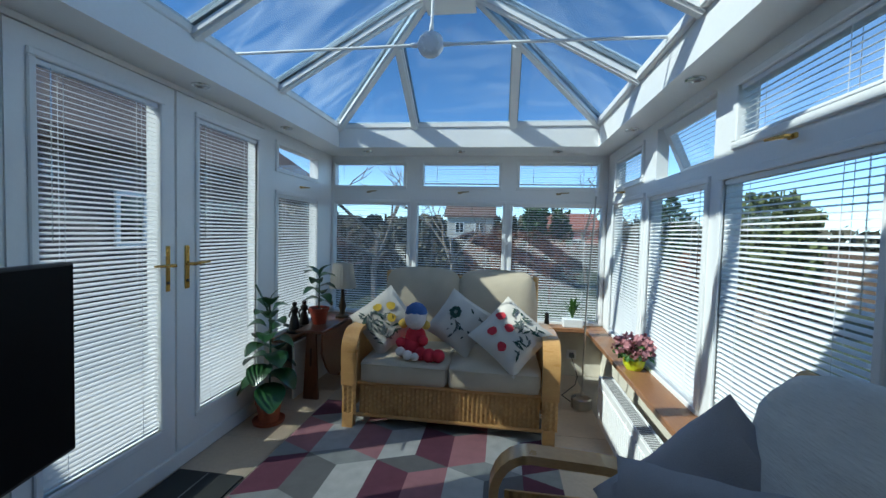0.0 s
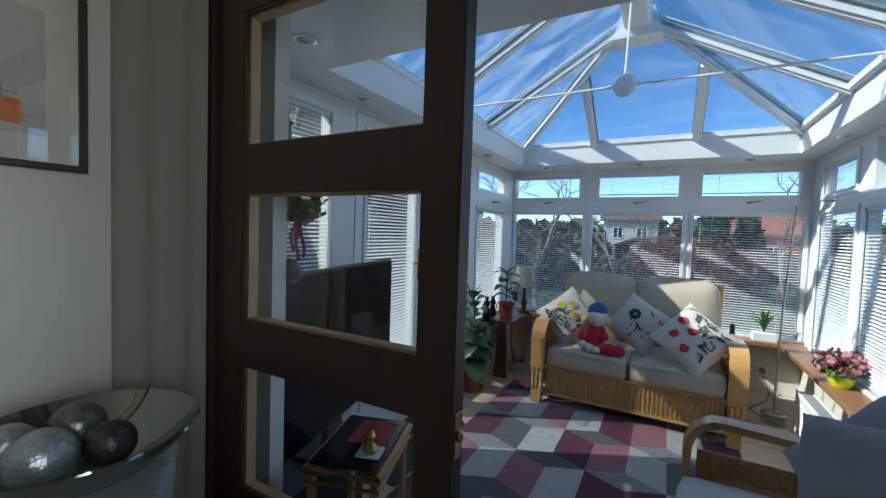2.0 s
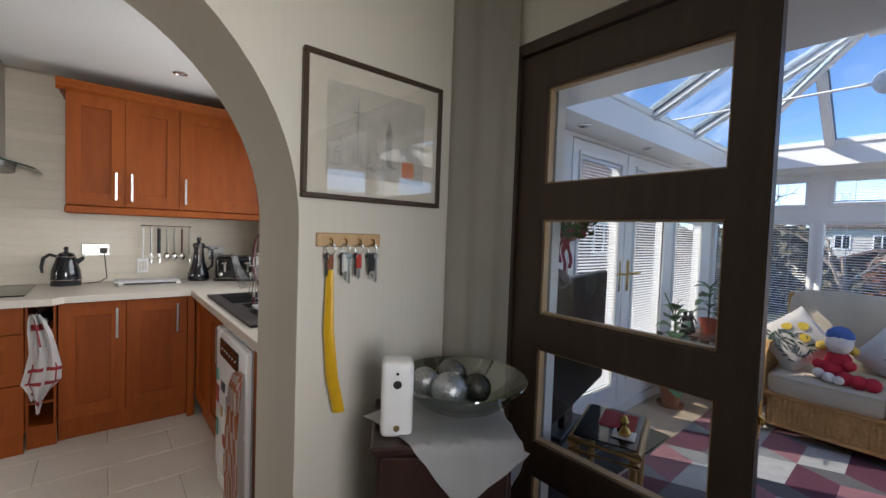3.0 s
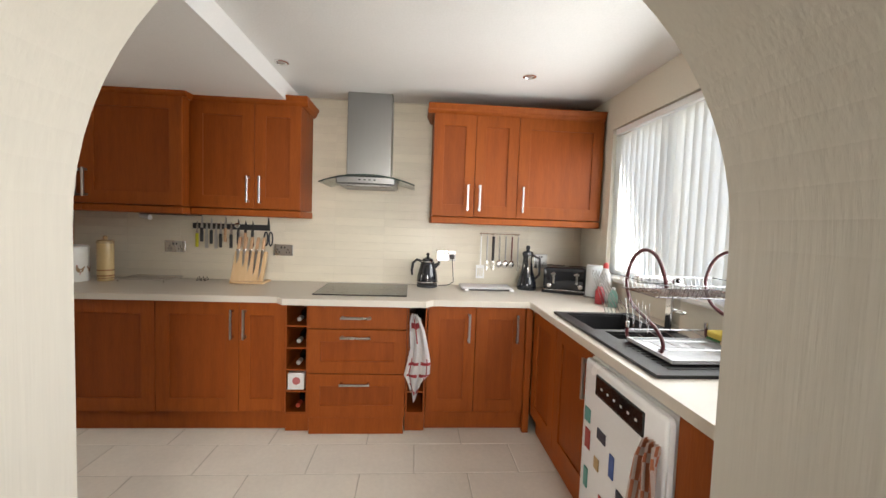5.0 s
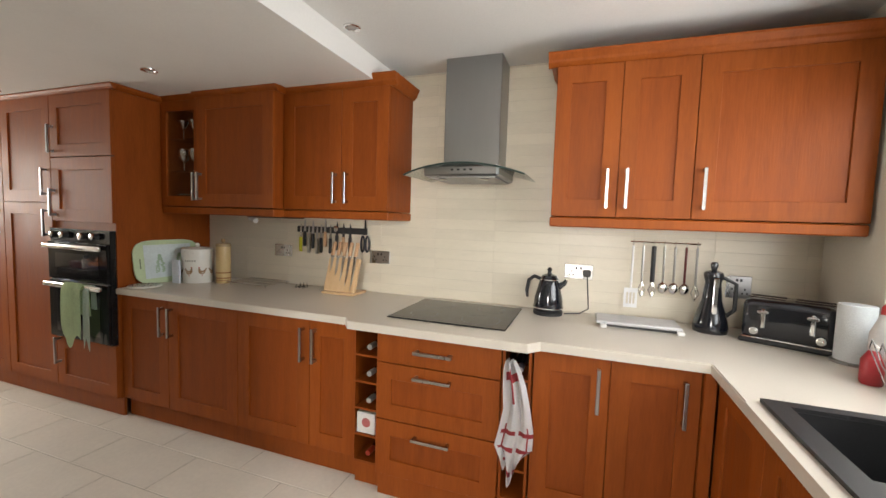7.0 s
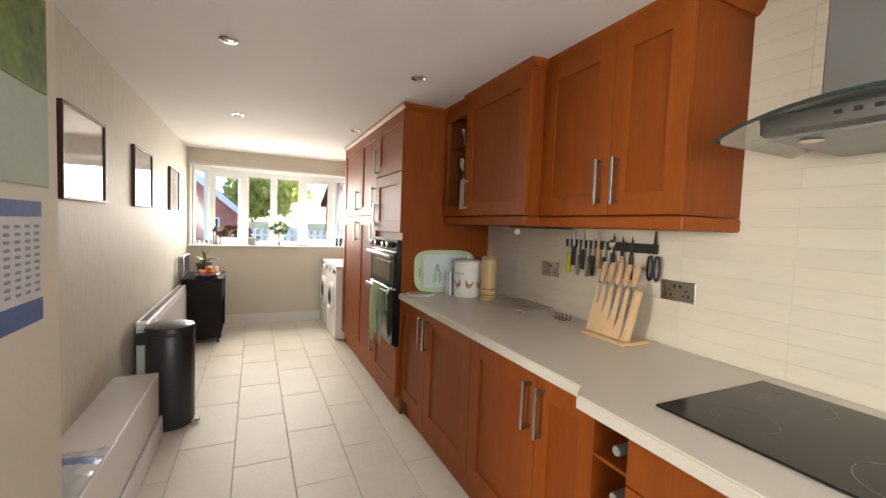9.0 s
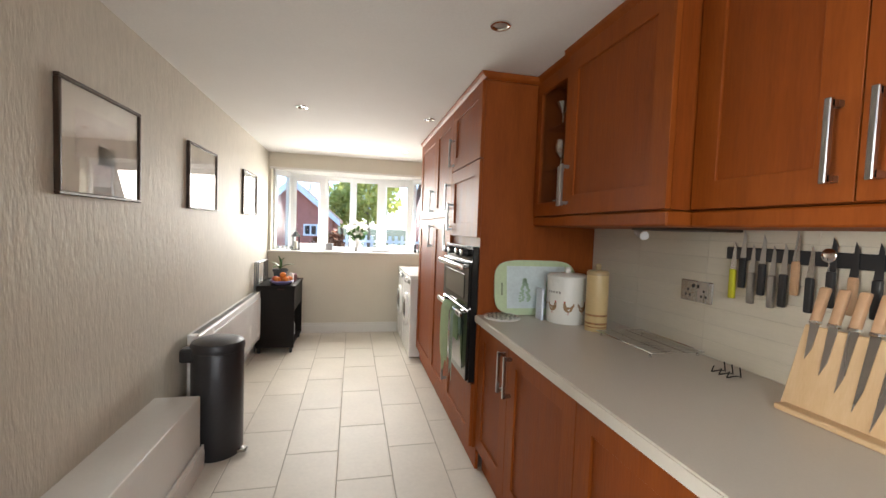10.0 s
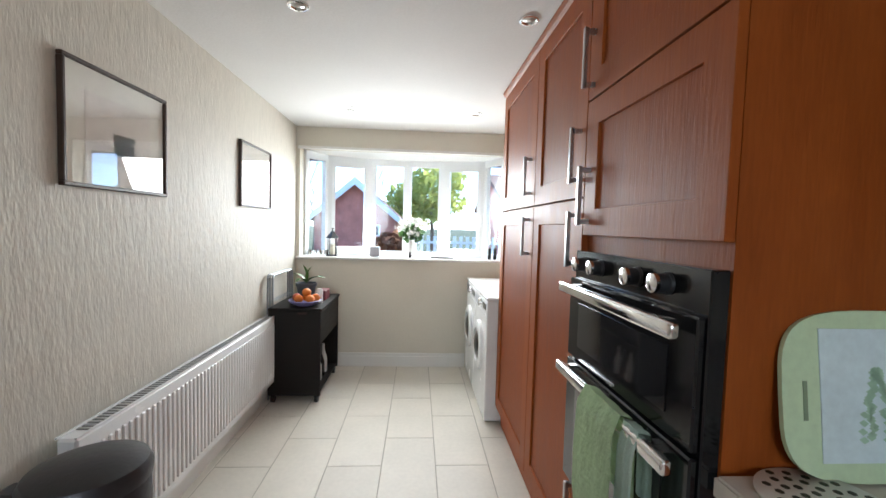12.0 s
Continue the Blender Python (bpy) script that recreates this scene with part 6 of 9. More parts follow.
# ---- scatter cushions with printed motifs ----
M_CUSHW = mat("cream_print_cotton", (0.62, 0.58, 0.52), 0.9, var=0.06, fine=320, bump=0.003)
M_YEL = mat("yellow_print", (0.62, 0.42, 0.05), 0.9)
M_REDP = mat("red_print_cotton", (0.48, 0.03, 0.05), 0.9)
M_GRNP = mat("dark_green_print", (0.025, 0.06, 0.045), 0.9)
M_GRYP = mat("grey_leaf_print", (0.10, 0.12, 0.115), 0.9)


def patch_on(m, w, h, th, u, v, shape, material, parent, name):
    """A printed motif lying on the swell of a cushion."""
    b = B()
    vs = []
    for du, dv in shape:
        x, y = u + du, v + dv
        k = max(0.0, (1 - x * x) * (1 - y * y)) ** 0.42
        vs.append(b.verts.new(m @ Vector((x * w / 2 * 0.97, y * h / 2 * 0.97, th / 2 * k + 0.011))))
    c = sum((q.co for q in vs), Vector()) / len(vs)
    k = max(0.0, (1 - u * u) * (1 - v * v)) ** 0.42
    ce = b.verts.new(c + (m.to_3x3() @ Vector((0, 0, 0.002))))
    for i in range(len(vs)):
        b.faces.new((ce, vs[i], vs[(i + 1) % len(vs)]))
    part(name, b, material, parent)


def blob(r, n=12, wob=0.12, seed=0):
    return [(r * (1 + wob * math.sin(3 * a + seed)) * math.cos(a), r * (1 + wob * math.cos(2 * a + seed)) * math.sin(a)) for a in [2 * math.pi * i / n for i in range(n)]]


def leaf_shape(ln, wd, ang):
    pts = [(-ln / 2, 0), (-ln / 5, wd / 2), (ln / 5, wd / 2.4), (ln / 2, 0), (ln / 5, -wd / 2.4), (-ln / 5, -wd / 2)]
    c, s = math.cos(ang), math.sin(ang)
    return [(x * c - y * s, x * s + y * c) for x, y in pts]


def scatter(at, size, lean, spin, turn, label, motifs):
    m = Matrix.Translation(at) @ Matrix.Rotation(radians(turn), 4, "Z") @ Matrix.Rotation(radians(90 - lean), 4, "X") @ Matrix.Rotation(radians(spin), 4, "Z")
    t = thing("scatter_cushion", label, "cushion", "cushions on the sofa")
    b = B()
    pillow(b, size, size, 0.15, m)
    part("cover", b, M_CUSHW, t, "", True)
    for u, v, sh, ma, nm in motifs:
        patch_on(m, size, size, 0.15, u, v, sh, ma, t, nm)
    return t


rnd = random.Random(9)


def sprigs(n, mats, lo=0.10, hi=0.28, seed=1, region=None):
    r = random.Random(seed)
    out = []
    for _ in range(n):
        u, v = r.uniform(-0.72, 0.72), r.uniform(-0.72, 0.72)
        if region and not region(u, v):
            continue
        out.append((u, v, leaf_shape(r.uniform(lo, hi), r.uniform(0.05, 0.10), r.uniform(0, 3.1)), r.choice(mats), "printed_leaf"))
    return out


scatter((-0.372, 3.16, 0.67), 0.37, 22, 40, 8, "cream cushion printed with yellow flowers and grey leaves", sprigs(80, [M_GRYP, M_GRYP, M_GRNP], 0.16, 0.4, seed=3, region=lambda u, v: u + v < 0.3) + [(0.05, 0.5, blob(0.17, seed=1), M_YEL, "printed_flower"), (0.5, 0.25, blob(0.17, seed=2), M_YEL, "printed_flower"), (0.25, -0.15, blob(0.17, seed=3), M_YEL, "printed_flower")])
scatter((0.155, 3.20, 0.675), 0.36, 24, 58, 0, "cream cushion printed with dark green foliage", sprigs(26, [M_GRYP, M_GRNP], seed=5, region=lambda u, v: v < 0.3) + [(0.2 + 0.16 * math.cos(k * 0.9), 0.3 + 0.16 * math.sin(k * 0.9), blob(0.10, 8, 0.2, k), M_GRNP, "printed_leaf") for k in range(7)] + [(-0.35 + 0.05 * k, -0.1 + 0.02 * k, leaf_shape(0.42, 0.05, 0.3 * k), M_GRYP, "printed_leaf") for k in range(6)])
scatter((0.505, 3.05, 0.645), 0.40, 36, 47, 4, "cream cushion printed with red poppies and green leaves", sprigs(90, [M_GRYP, M_GRYP, M_GRNP], 0.16, 0.42, seed=7, region=lambda u, v: u - v > 0.1) + [(-0.45, 0.45, blob(0.16, seed=1), M_REDP, "printed_flower"), (0.15, 0.62, blob(0.16, seed=2), M_REDP, "printed_flower"), (0.0, 0.12, blob(0.15, seed=3), M_REDP, "printed_flower"), (-0.62, -0.12, blob(0.15, seed=4), M_REDP, "printed_flower")])

# rag doll: one plain mesh
b = B()
c = Vector((-0.13, 3.02, 0.46))
DOLL = (((0, 0.03, 0.255), 0.074, 2), ((0.0, 0.05, 0.292), 0.077, 1), ((-0.085, 0.04, 0.22), 0.034, 3), ((0.07, 0.045, 0.215), 0.03, 3), ((0, 0.05, 0.135), 0.072, 0), ((-0.02, 0.04, 0.07), 0.08, 0), ((0.05, -0.02, 0.035), 0.048, 0), ((0.11, -0.04, 0.035), 0.048, 0), ((0.17, -0.04, 0.035), 0.046, 0), ((-0.09, 0.0, 0.10), 0.036, 0), ((-0.085, -0.03, 0.045), 0.034, 2), ((-0.03, -0.065, 0.035), 0.034, 2), ((0.02, -0.075, 0.03), 0.028, 2), ((0.06, 0.0, 0.12), 0.036, 0))
for p, r, k in DOLL:
    made = bmesh.ops.create_icosphere(b, subdivisions=2, radius=r, matrix=Matrix.Translation(c + Vector(p)))
    for f in {f for v in made["verts"] for f in v.link_faces}:
        f.material_index = k
for f in b.faces:
    p = f.calc_center_median() - c
    if f.material_index == 1 and p.z < 0.285 and p.y < 0.06:
        f.material_index = 2
tagged(fin("rag_doll", b, [mat("red_doll_cloth", (0.46, 0.02, 0.04), 0.9, fine=200), mat("blue_wool", (0.06, 0.12, 0.32), 0.95, fine=150, bump=0.01), mat("pale_cotton", (0.70, 0.62, 0.58), 0.9), mat("yellow_wool", (0.60, 0.40, 0.08), 0.95, fine=120, bump=0.01)], smooth=True), "soft doll in red with a blue hat sitting on the sofa", "doll")

# ---- armchair by the side windows ----
ac = thing("armchair", "honey cane armchair with grey seat and back cushions", "armchair")
for y0 in (1.62, 0.78):
    y1 = y0 + 0.075
    b = B()
    pts = [(0.47, 0.014), (0.44, 0.20), (0.425, 0.42)] + [(0.535 - 0.11 * math.cos(radians(a)), 0.50 + 0.125 * math.sin(radians(a))) for a in range(0, 91, 15)] + [(0.75, 0.615), (1.02, 0.575), (1.12, 0.55)]
    for k, (p, q) in enumerate(zip(pts, pts[1:])):
        d = Vector((q[0] - p[0], q[1] - p[1])).normalized()
        nx, nz = -d.y * 0.014, d.x * 0.014
        v = []
        for y in (y0, y1):
            v += [b.verts.new((p[0] + nx, y, p[1] + nz)), b.verts.new((q[0] + nx, y, q[1] + nz)), b.verts.new((q[0] - nx, y, q[1] - nz)), b.verts.new((p[0] - nx, y, p[1] - nz))]
        for f in ((0, 1, 2, 3), (7, 6, 5, 4), (0, 4, 5, 1), (1, 5, 6, 2), (2, 6, 7, 3), (3, 7, 4, 0)):
            b.faces.new([v[i] for i in f])
    bmesh.ops.remove_doubles(b, verts=b.verts[:], dist=0.012)
    bmesh.ops.recalc_face_normals(b, faces=b.faces[:])
    part("armrest", b, M_BENT, ac, "bent honey wood arm", True)
    weave("arm_panel", 0.46, 1.05, 0.12, 0.50, y0 + 0.03, "y", ac)
    b = B()
    rod(b, (1.10, y0 + 0.04, 0.001), (1.12, y0 + 0.04, 0.56), 0.02, n=10)
    part("leg", b, M_BENT, ac)
    b = B()
    tube(b, [(0.45, y0 + 0.037, 0.36), (0.6, y0 + 0.037, 0.40), (1.08, y0 + 0.037, 0.40)], 0.016, 8)
    part("side_rail", b, M_CANE, ac, "", True)
b = B()
bx(b, 0.45, 1.12, 0.86, 1.62, 0.22, 0.26)
part("seat_frame", b, M_CANE, ac)
b = B()
soft_box(b, 0.40, 0.98, 0.865, 1.612, 0.262, 0.43, 0.02, 0.045, 8)
part("seat_cushion", b, M_LGREY, ac, "pale grey seat cushion", True)
b = B()
soft_box(b, -0.10, 0.09, 0.74, 1.33, 0, 0.64, 0.045, 0.085, 10)
b.transform(Matrix.Translation((0.99, 0, 0.40)) @ Matrix.Rotation(radians(5), 4, "Y"))
part("back_cushion", b, M_LGREY, ac, "high rounded pale grey back cushion", True)

weave("back_panel", 0.80, 1.44, 0.42, 1.0, 1.115, "x", ac)
b = B()
tube(b, [(1.115, 0.79, 0.40), (1.118, 0.79, 0.96), (1.118, 0.83, 1.0), (1.118, 1.41, 1.0), (1.118, 1.45, 0.96), (1.115, 1.45, 0.40)], 0.018, 8)
part("back_frame", b, M_CANE, ac, "", True)


def loose_cushion(corner, edge, other, size, label, material=M_GREY):
    """A square cushion hung from one corner along two edges."""
    b = B()
    e = Vector(edge).normalized()
    o = Vector(other)
    o = (o - e * o.dot(e)).normalized()
    m = Matrix((e, o, e.cross(o))).transposed().to_4x4()
    m.translation = Vector(corner) + (e + o) * size / 2
    pillow(b, size, size, 0.20, m, 22, 0.03)
    for v in b.verts:
        v.co += v.normal * 0.006 * noise.noise(v.co * 11) + Vector((0, 0, 0.004 * noise.noise(v.co * 23)))
    tagged(fin("cushion", b, material, smooth=True), label, "cushion", "cushions on the armchair")


loose_cushion((0.905, 1.30, 0.99), (-0.22, 0.20, -0.36), (0.07, -0.18, -0.44), 0.46, "dark grey linen cushion leaning on the chair back")
loose_cushion((0.68, 1.27, 0.85), (0.22, -0.18, 0.06), (-0.12, 0.03, -0.16), 0.42, "dark grey linen cushion resting on the seat")

# ---- gate-leg side table with its plants and lamp ----
st = thing("side_table", "small brown wooden drop-leaf table beside the sofa", "table")
M_MAHOG = mat("brown_table_wood", (0.10, 0.035, 0.016), 0.35, rgb2=(0.19, 0.075, 0.035), scale=7, fine=45, stretch=(4, 1, 1), bump=0.002)
b = B()
bx(b, -1.10, -0.88, 3.24, 3.86, 0.515, 0.535, 0.005)
part("tabletop", b, M_MAHOG, st)
for y in (3.27, 3.81):
    b = B()
    prism(b, [(-1.045, 0.001), (-0.925, 0.001), (-0.95, 0.51), (-1.02, 0.51)], "y", y, y + 0.022)
    o = part("leg", b, M_MAHOG, st)
    # slot drawn as a dark block, its inner shade painted
    b = B()
    bx(b, -0.998, -0.972, y - 0.003, y + 0.025, 0.25, 0.40, 0.008)
    part("slot", b, M_RECESS_SHADE, o)
b = B()
n = 14
prism(b, [(3.25 + 0.6 * i / n, 0.51 - 0.40 * math.sin(math.pi * (0.06 + 0.88 * i / n)) ** 0.6) for i in range(n + 1)] + [(3.85, 0.512), (3.25, 0.512)], "x", -0.895, -0.878)
part("drop_leaf", b, M_MAHOG, st)
cab = thing("pedestal", "low white painted corner plinth behind the table", "plinth")
b = B()
bx(b, -1.125, -1.105, 3.25, 3.9, 0.001, 0.43, 0.003)
part("panel", b, M_SKIRT, cab)


def leaf(bm, base, tip, width, droop=0.0, n=6):
    """One broad leaf with a folded midrib."""
    base, tip = Vector(base), Vector(tip)
    d = tip - base
    side = d.cross(Vector((0, 0, 1)))
    side = side.normalized() if side.length > 1e-4 else Vector((1, 0, 0))
    up = side.cross(d).normalized()
    rows = []
    for i in range(n + 1):
        f = i / n
        w = width * math.sin(math.pi * min(1, f * 0.94 + 0.04)) ** 0.7
        c = base + d * f - Vector((0, 0, droop * f * f)) + up * 0.02 * math.sin(math.pi * f)
        rows.append([bm.verts.new(c - side * w / 2 + up * 0.15 * w), bm.verts.new(c), bm.verts.new(c + side * w / 2 + up * 0.15 * w)])
    for a, c in zip(rows, rows[1:]):
        bm.faces.new((a[0], a[1], c[1], c[0])), bm.faces.new((a[1], a[2], c[2], c[1]))


def potted(name, x, y, z, pr, ph, pot, label, stems, leaves, lm=M_LEAF, category="plant"):
    t = thing(name, label, category)
    b = B()
    lathe(b, [(pr * 0.72, 0), (pr * 0.95, ph * 0.8), (pr * 1.04, ph * 0.82), (pr * 1.06, ph), (pr * 0.96, ph), (pr * 0.9, ph * 0.85)], (x, y, z), 24, False)
    lathe(b, [(pr * 0.72, 0), (0.001, 0)], (x, y, z), 24, False)
    part("pot", b, pot, t, "", True)
    b = B()
    lathe(b, [(pr * 0.9, ph * 0.86), (pr * 0.4, ph * 0.9), (0.001, ph * 0.9)], (x, y, z), 16, False)
    part("soil", b, M_SOIL, t)
    for s in stems:
        b = B()
        tube(b, [Vector((x, y, z + ph * 0.85))] + [Vector(p) for p in s], 0.006, 6)
        part("stem", b, lm, t)
    for q in leaves:
        b = B()
        leaf(b, *q)
        part("leaf", b, lm, t, "", True)
    return t


rnd = random.Random(12)
PX, PY = -1.09, 2.885
lv = []
for k in range(22):
    a, zz = k * 2.4 + 5.3, 0.27 + 0.025 * k
    r = 0.20 - 0.004 * k
    lv.append(((PX + 0.02 * math.cos(a), PY + 0.02 * math.sin(a), zz), (PX + r * math.cos(a), PY + r * math.sin(a), zz - 0.12 + 0.009 * k), 0.19 - 0.004 * k, 0.015, 8))
lv.append(((PX + 0.01, PY, 0.79), (PX + 0.06, PY + 0.02, 0.90), 0.045, 0.0))
potted("rubber_plant", PX, PY, 0.001, 0.085, 0.16, M_TERRA, "tall rubber plant with broad dark leaves in a terracotta pot", [[(PX + 0.01, PY, 0.4), (PX, PY, 0.8)], [(PX + 0.01, PY, 0.7), (PX - 0.03, PY - 0.02, 0.82), (PX - 0.075, PY - 0.04, 0.93)]], lv)
b = B()
lathe(b, [(0.09, 0.0), (0.10, 0.0), (0.105, 0.02), (0.098, 0.02), (0.09, 0.006), (0.001, 0.006)], (PX, PY, 0.0005), 24, False)
PX, PY = -1.03, 3.50
tagged(fin("plant_saucer", b, M_TERRA, smooth=True), "terracotta saucer under the rubber plant", "saucer")
lv = []
for k in range(10):
    a, zz = k * 2.3 + 1.2, 0.71 + 0.025 * k
    lv.append(((PX, PY, zz), (PX + 0.14 * math.cos(a), PY + 0.14 * math.sin(a), zz - 0.03 + 0.006 * k), 0.11, 0.02))
lv += [((PX, PY, 0.91), (PX - 0.11, PY - 0.02, 1.0), 0.10, 0.0), ((PX, PY, 0.92), (PX + 0.10, PY, 1.02), 0.085, 0.0)]
potted("rubber_plant", PX, PY, 0.536, 0.078, 0.13, mat("glazed_red_pot", (0.33, 0.05, 0.025), 0.4), "young rubber plant in a red pot on the table", [[(PX, PY, 0.8), (PX, PY, 0.93)]], lv)
tl = thing("table_lamp", "table lamp with a pale pleated shade on a dark turned base", "lamp")
LX, LY = -0.935, 3.76
b = B()
lathe(b, [(0.06, 0), (0.058, 0.02), (0.03, 0.03), (0.022, 0.06), (0.035, 0.10), (0.02, 0.15), (0.014, 0.24), (0.016, 0.28)], (LX, LY, 0.536), 18)
part("base", b, mat("dark_bronze_base", (0.05, 0.035, 0.022), 0.35, 0.4), tl, "", True)
b = B()
n = 48
lo, hi = [], []
for i in range(n):
    a = 2 * math.pi * i / n
    w = 1 + 0.025 * (i % 2)
    lo.append(b.verts.new((LX + 0.115 * w * math.cos(a), LY + 0.115 * w * math.sin(a), 0.80)))
    hi.append(b.verts.new((LX + 0.082 * w * math.cos(a), LY + 0.082 * w * math.sin(a), 1.01)))
for i in range(n):
    b.faces.new((lo[i], lo[(i + 1) % n], hi[(i + 1) % n], hi[i]))
bmesh.ops.solidify(b, geom=b.faces[:], thickness=0.002)
part("shade", b, sheer_mat("cream_pleated_cloth", (0.66, 0.64, 0.60), 0.35), tl, "pale pleated shade")
# bronze figures: one plain mesh each
for x, y, h, nm in ((-1.19, 3.40, 0.26, "bronze figure with a skirt on a dark base"), (-1.20, 3.58, 0.24, "smaller bronze figure with an outstretched arm")):
    b = B()
    z = 0.476
    lathe(b, [(0.06, 0), (0.06, 0.018), (0.03, 0.022), (0.045, 0.03), (0.03, h * 0.45), (0.02, h * 0.55), (0.032, h * 0.72), (0.016, h * 0.8), (0.001, h * 0.82)], (x, y, z), 14)
    bmesh.ops.create_icosphere(b, subdivisions=2, radius=0.02, matrix=Matrix.Translation((x, y, z + h * 0.87)))
    tube(b, [(x, y, z + h * 0.72), (x + 0.035, y + 0.01, z + h * 0.6), (x + 0.05, y - 0.01, z + h * 0.48)], 0.008, 6), tube(b, [(x, y, z + h * 0.72), (x - 0.035, y, z + h * 0.6), (x - 0.03, y - 0.03, z + h * 0.5)], 0.008, 6)
    tagged(fin("statuette", b, M_DARKIRON, smooth=True), nm, "statuette", "figures on the window board")

# ---- floor lamp, socket and cable ----
fl = thing("floor_lamp", "slim steel floor lamp standing in the corner", "lamp")
LX, LY = 1.065, 3.55
b = B()
lathe(b, [(0.075, 0), (0.075, 0.07), (0.068, 0.078), (0.012, 0.082)], (LX, LY, 0.001), 24)
part("base", b, M_STEEL, fl, "", True)
b = B()
tube(b, [(LX, LY, 0.08), (LX + 0.01, LY - 0.01, 0.8), (LX + 0.045, LY - 0.02, 1.62)], 0.007, 8)
part("pole", b, M_STEEL, fl, "", True)
b = B()
rod(b, (LX + 0.045, LY - 0.02, 1.60), (LX + 0.046, LY - 0.02, 1.66), 0.012, n=12)
part("head", b, M_PVC, fl)
sc = thing("socket", "white wall socket with a black plug", "socket")
b = B()
bx(b, 1.06, 1.146, 4.252, 4.264, 0.155, 0.241, 0.004)
part("plate", b, M_WHITE, sc)
b = B()
bx(b, 1.08, 1.125, 4.21, 4.2515, 0.178, 0.218, 0.006)
part("plug", b, M_BLACK, sc)
b = B()
tube(b, [(1.10, 4.215, 0.18), (1.12, 4.19, 0.12), (1.14, 4.12, 0.04), (1.10, 4.0, 0.008), (1.02, 3.86, 0.008), (0.95, 3.74, 0.008), (1.0, 3.62, 0.008)], 0.004, 6)
part("cable", b, M_BLACK, sc)

# ---- plants on the window board ----
t = thing("flowering_plant", "pink flowering plant in a bright yellow pot", "plant")
X, Y = 1.275, 3.06
b = B()
lathe(b, [(0.045, 0), (0.062, 0.03), (0.066, 0.06), (0.058, 0.088), (0.052, 0.088), (0.055, 0.06), (0.03, 0.05), (0.001, 0.05)], (X, Y, 0.476), 24, False)
part("pot", b, mat("acid_yellow_glaze", (0.55, 0.60, 0.02), 0.3), t, "acid yellow glazed pot", True)
clumps("blossom", (X, Y, 0.62), (0.13, 0.13, 0.075), 420, mat("dusky_pink_petal", (0.42, 0.19, 0.21), 0.8, var=0.35, scale=40), "", "", 0.016, 3, t)
clumps("foliage", (X, Y, 0.585), (0.11, 0.11, 0.05), 160, M_LEAF2, "", "", 0.018, 4, t)
t = thing("potted_plant", "leafy green plant in a square white planter", "plant")
b = B()
bx(b, 1.0, 1.17, 4.12, 4.22, 0.477, 0.555, 0.006)
part("planter", b, M_WHITE, t)
for k in range(26):
    b = B()
    a = k * 2.4
    leaf(b, (1.085, 4.17, 0.55), (1.085 + 0.12 * math.cos(a) * (0.4 + (k % 5) / 6), 4.15 + 0.05 * math.sin(a), 0.66 + 0.012 * (k % 11)), 0.03, 0.02, 4)
    part("leaf", b, M_LEAF2, t, "", True)
b = B()
lathe(b, [(0.02, 0), (0.024, 0.03), (0.018, 0.06), (0.022, 0.09), (0.012, 0.12)], (0.86, 4.17, 0.477), 12)
tagged(fin("ornament", b, M_DARKIRON, smooth=True), "small dark ornament on the window board", "ornament")
t = thing("duck_ornament", "small white ornament with a yellow head on the board", "ornament")
b = B()
lathe(b, [(0.03, 0), (0.045, 0.03), (0.035, 0.07), (0.02, 0.085)], (1.29, 1.98, 0.476), 16)
part("body", b, M_WHITE, t, "", True)
b = B()
bmesh.ops.create_icosphere(b, subdivisions=2, radius=0.03, matrix=Matrix.Translation((1.285, 1.975, 0.575)))
part("head", b, mat("yellow_glaze", (0.5, 0.42, 0.06), 0.4), t, "", True)


# ---- radiators ----
def radiator(axis, w0, w1, u0, u1, z0, z1, face, label, flutes=True):
    t = thing("radiator", label, "radiator", "radiators")
    b = B()
    abox(b, axis, w0, w1, u0, u1, z0, z1, 0.008)
    part("panel", b, M_WHITE, t)
    s = 1 if face > 0 else -1
    f = max(w0, w1) if s > 0 else min(w0, w1)
    if flutes:
        n = int((u1 - u0) / 0.033)
        for k in range(n):
            u = u0 + 0.02 + (k + 0.5) * (u1 - u0 - 0.04) / n
            b = B()
            abox(b, axis, f - 0.004 * s, f + 0.007 * s, u - 0.0105, u + 0.0105, z0 + 0.045, z1 - 0.05, 0.005)
            part("flute", b, M_WHITE, t)
    b = B()
    n = int((u1 - u0 - 0.06) / 0.022)
    for k in range(n):
        u = u0 + 0.03 + k * 0.022
        abox(b, axis, w0 + 0.012, w1 - 0.012, u, u + 0.010, z1, z1 + 0.003)
    part("top_grille", b, mat("grille_shadow", (0.25, 0.25, 0.25), 0.6), t)
    b = B()
    abox(b, axis, w0, w0 + 0.008, u0, u1, z1, z1 + 0.006), abox(b, axis, w1 - 0.008, w1, u0, u1, z1, z1 + 0.006)
    part("top_edge", b, M_WHITE, t)
    b = B()
    if axis == "x":
        rod(b, ((w0 + w1) / 2, u1, z1 - 0.06), ((w0 + w1) / 2, u1 + 0.05, z1 - 0.06), 0.017, n=14)
        part("valve", b, M_CHROME, t, "", True)
        for u in (u1 + 0.012, u0 - 0.012):
            b = B()
            rod(b, ((w0 + w1) / 2, u, z0 + 0.04), ((w0 + w1) / 2, u, 0.0), 0.008, n=8)
            part("pipe", b, M_CHROME, t, "", True)
    return t


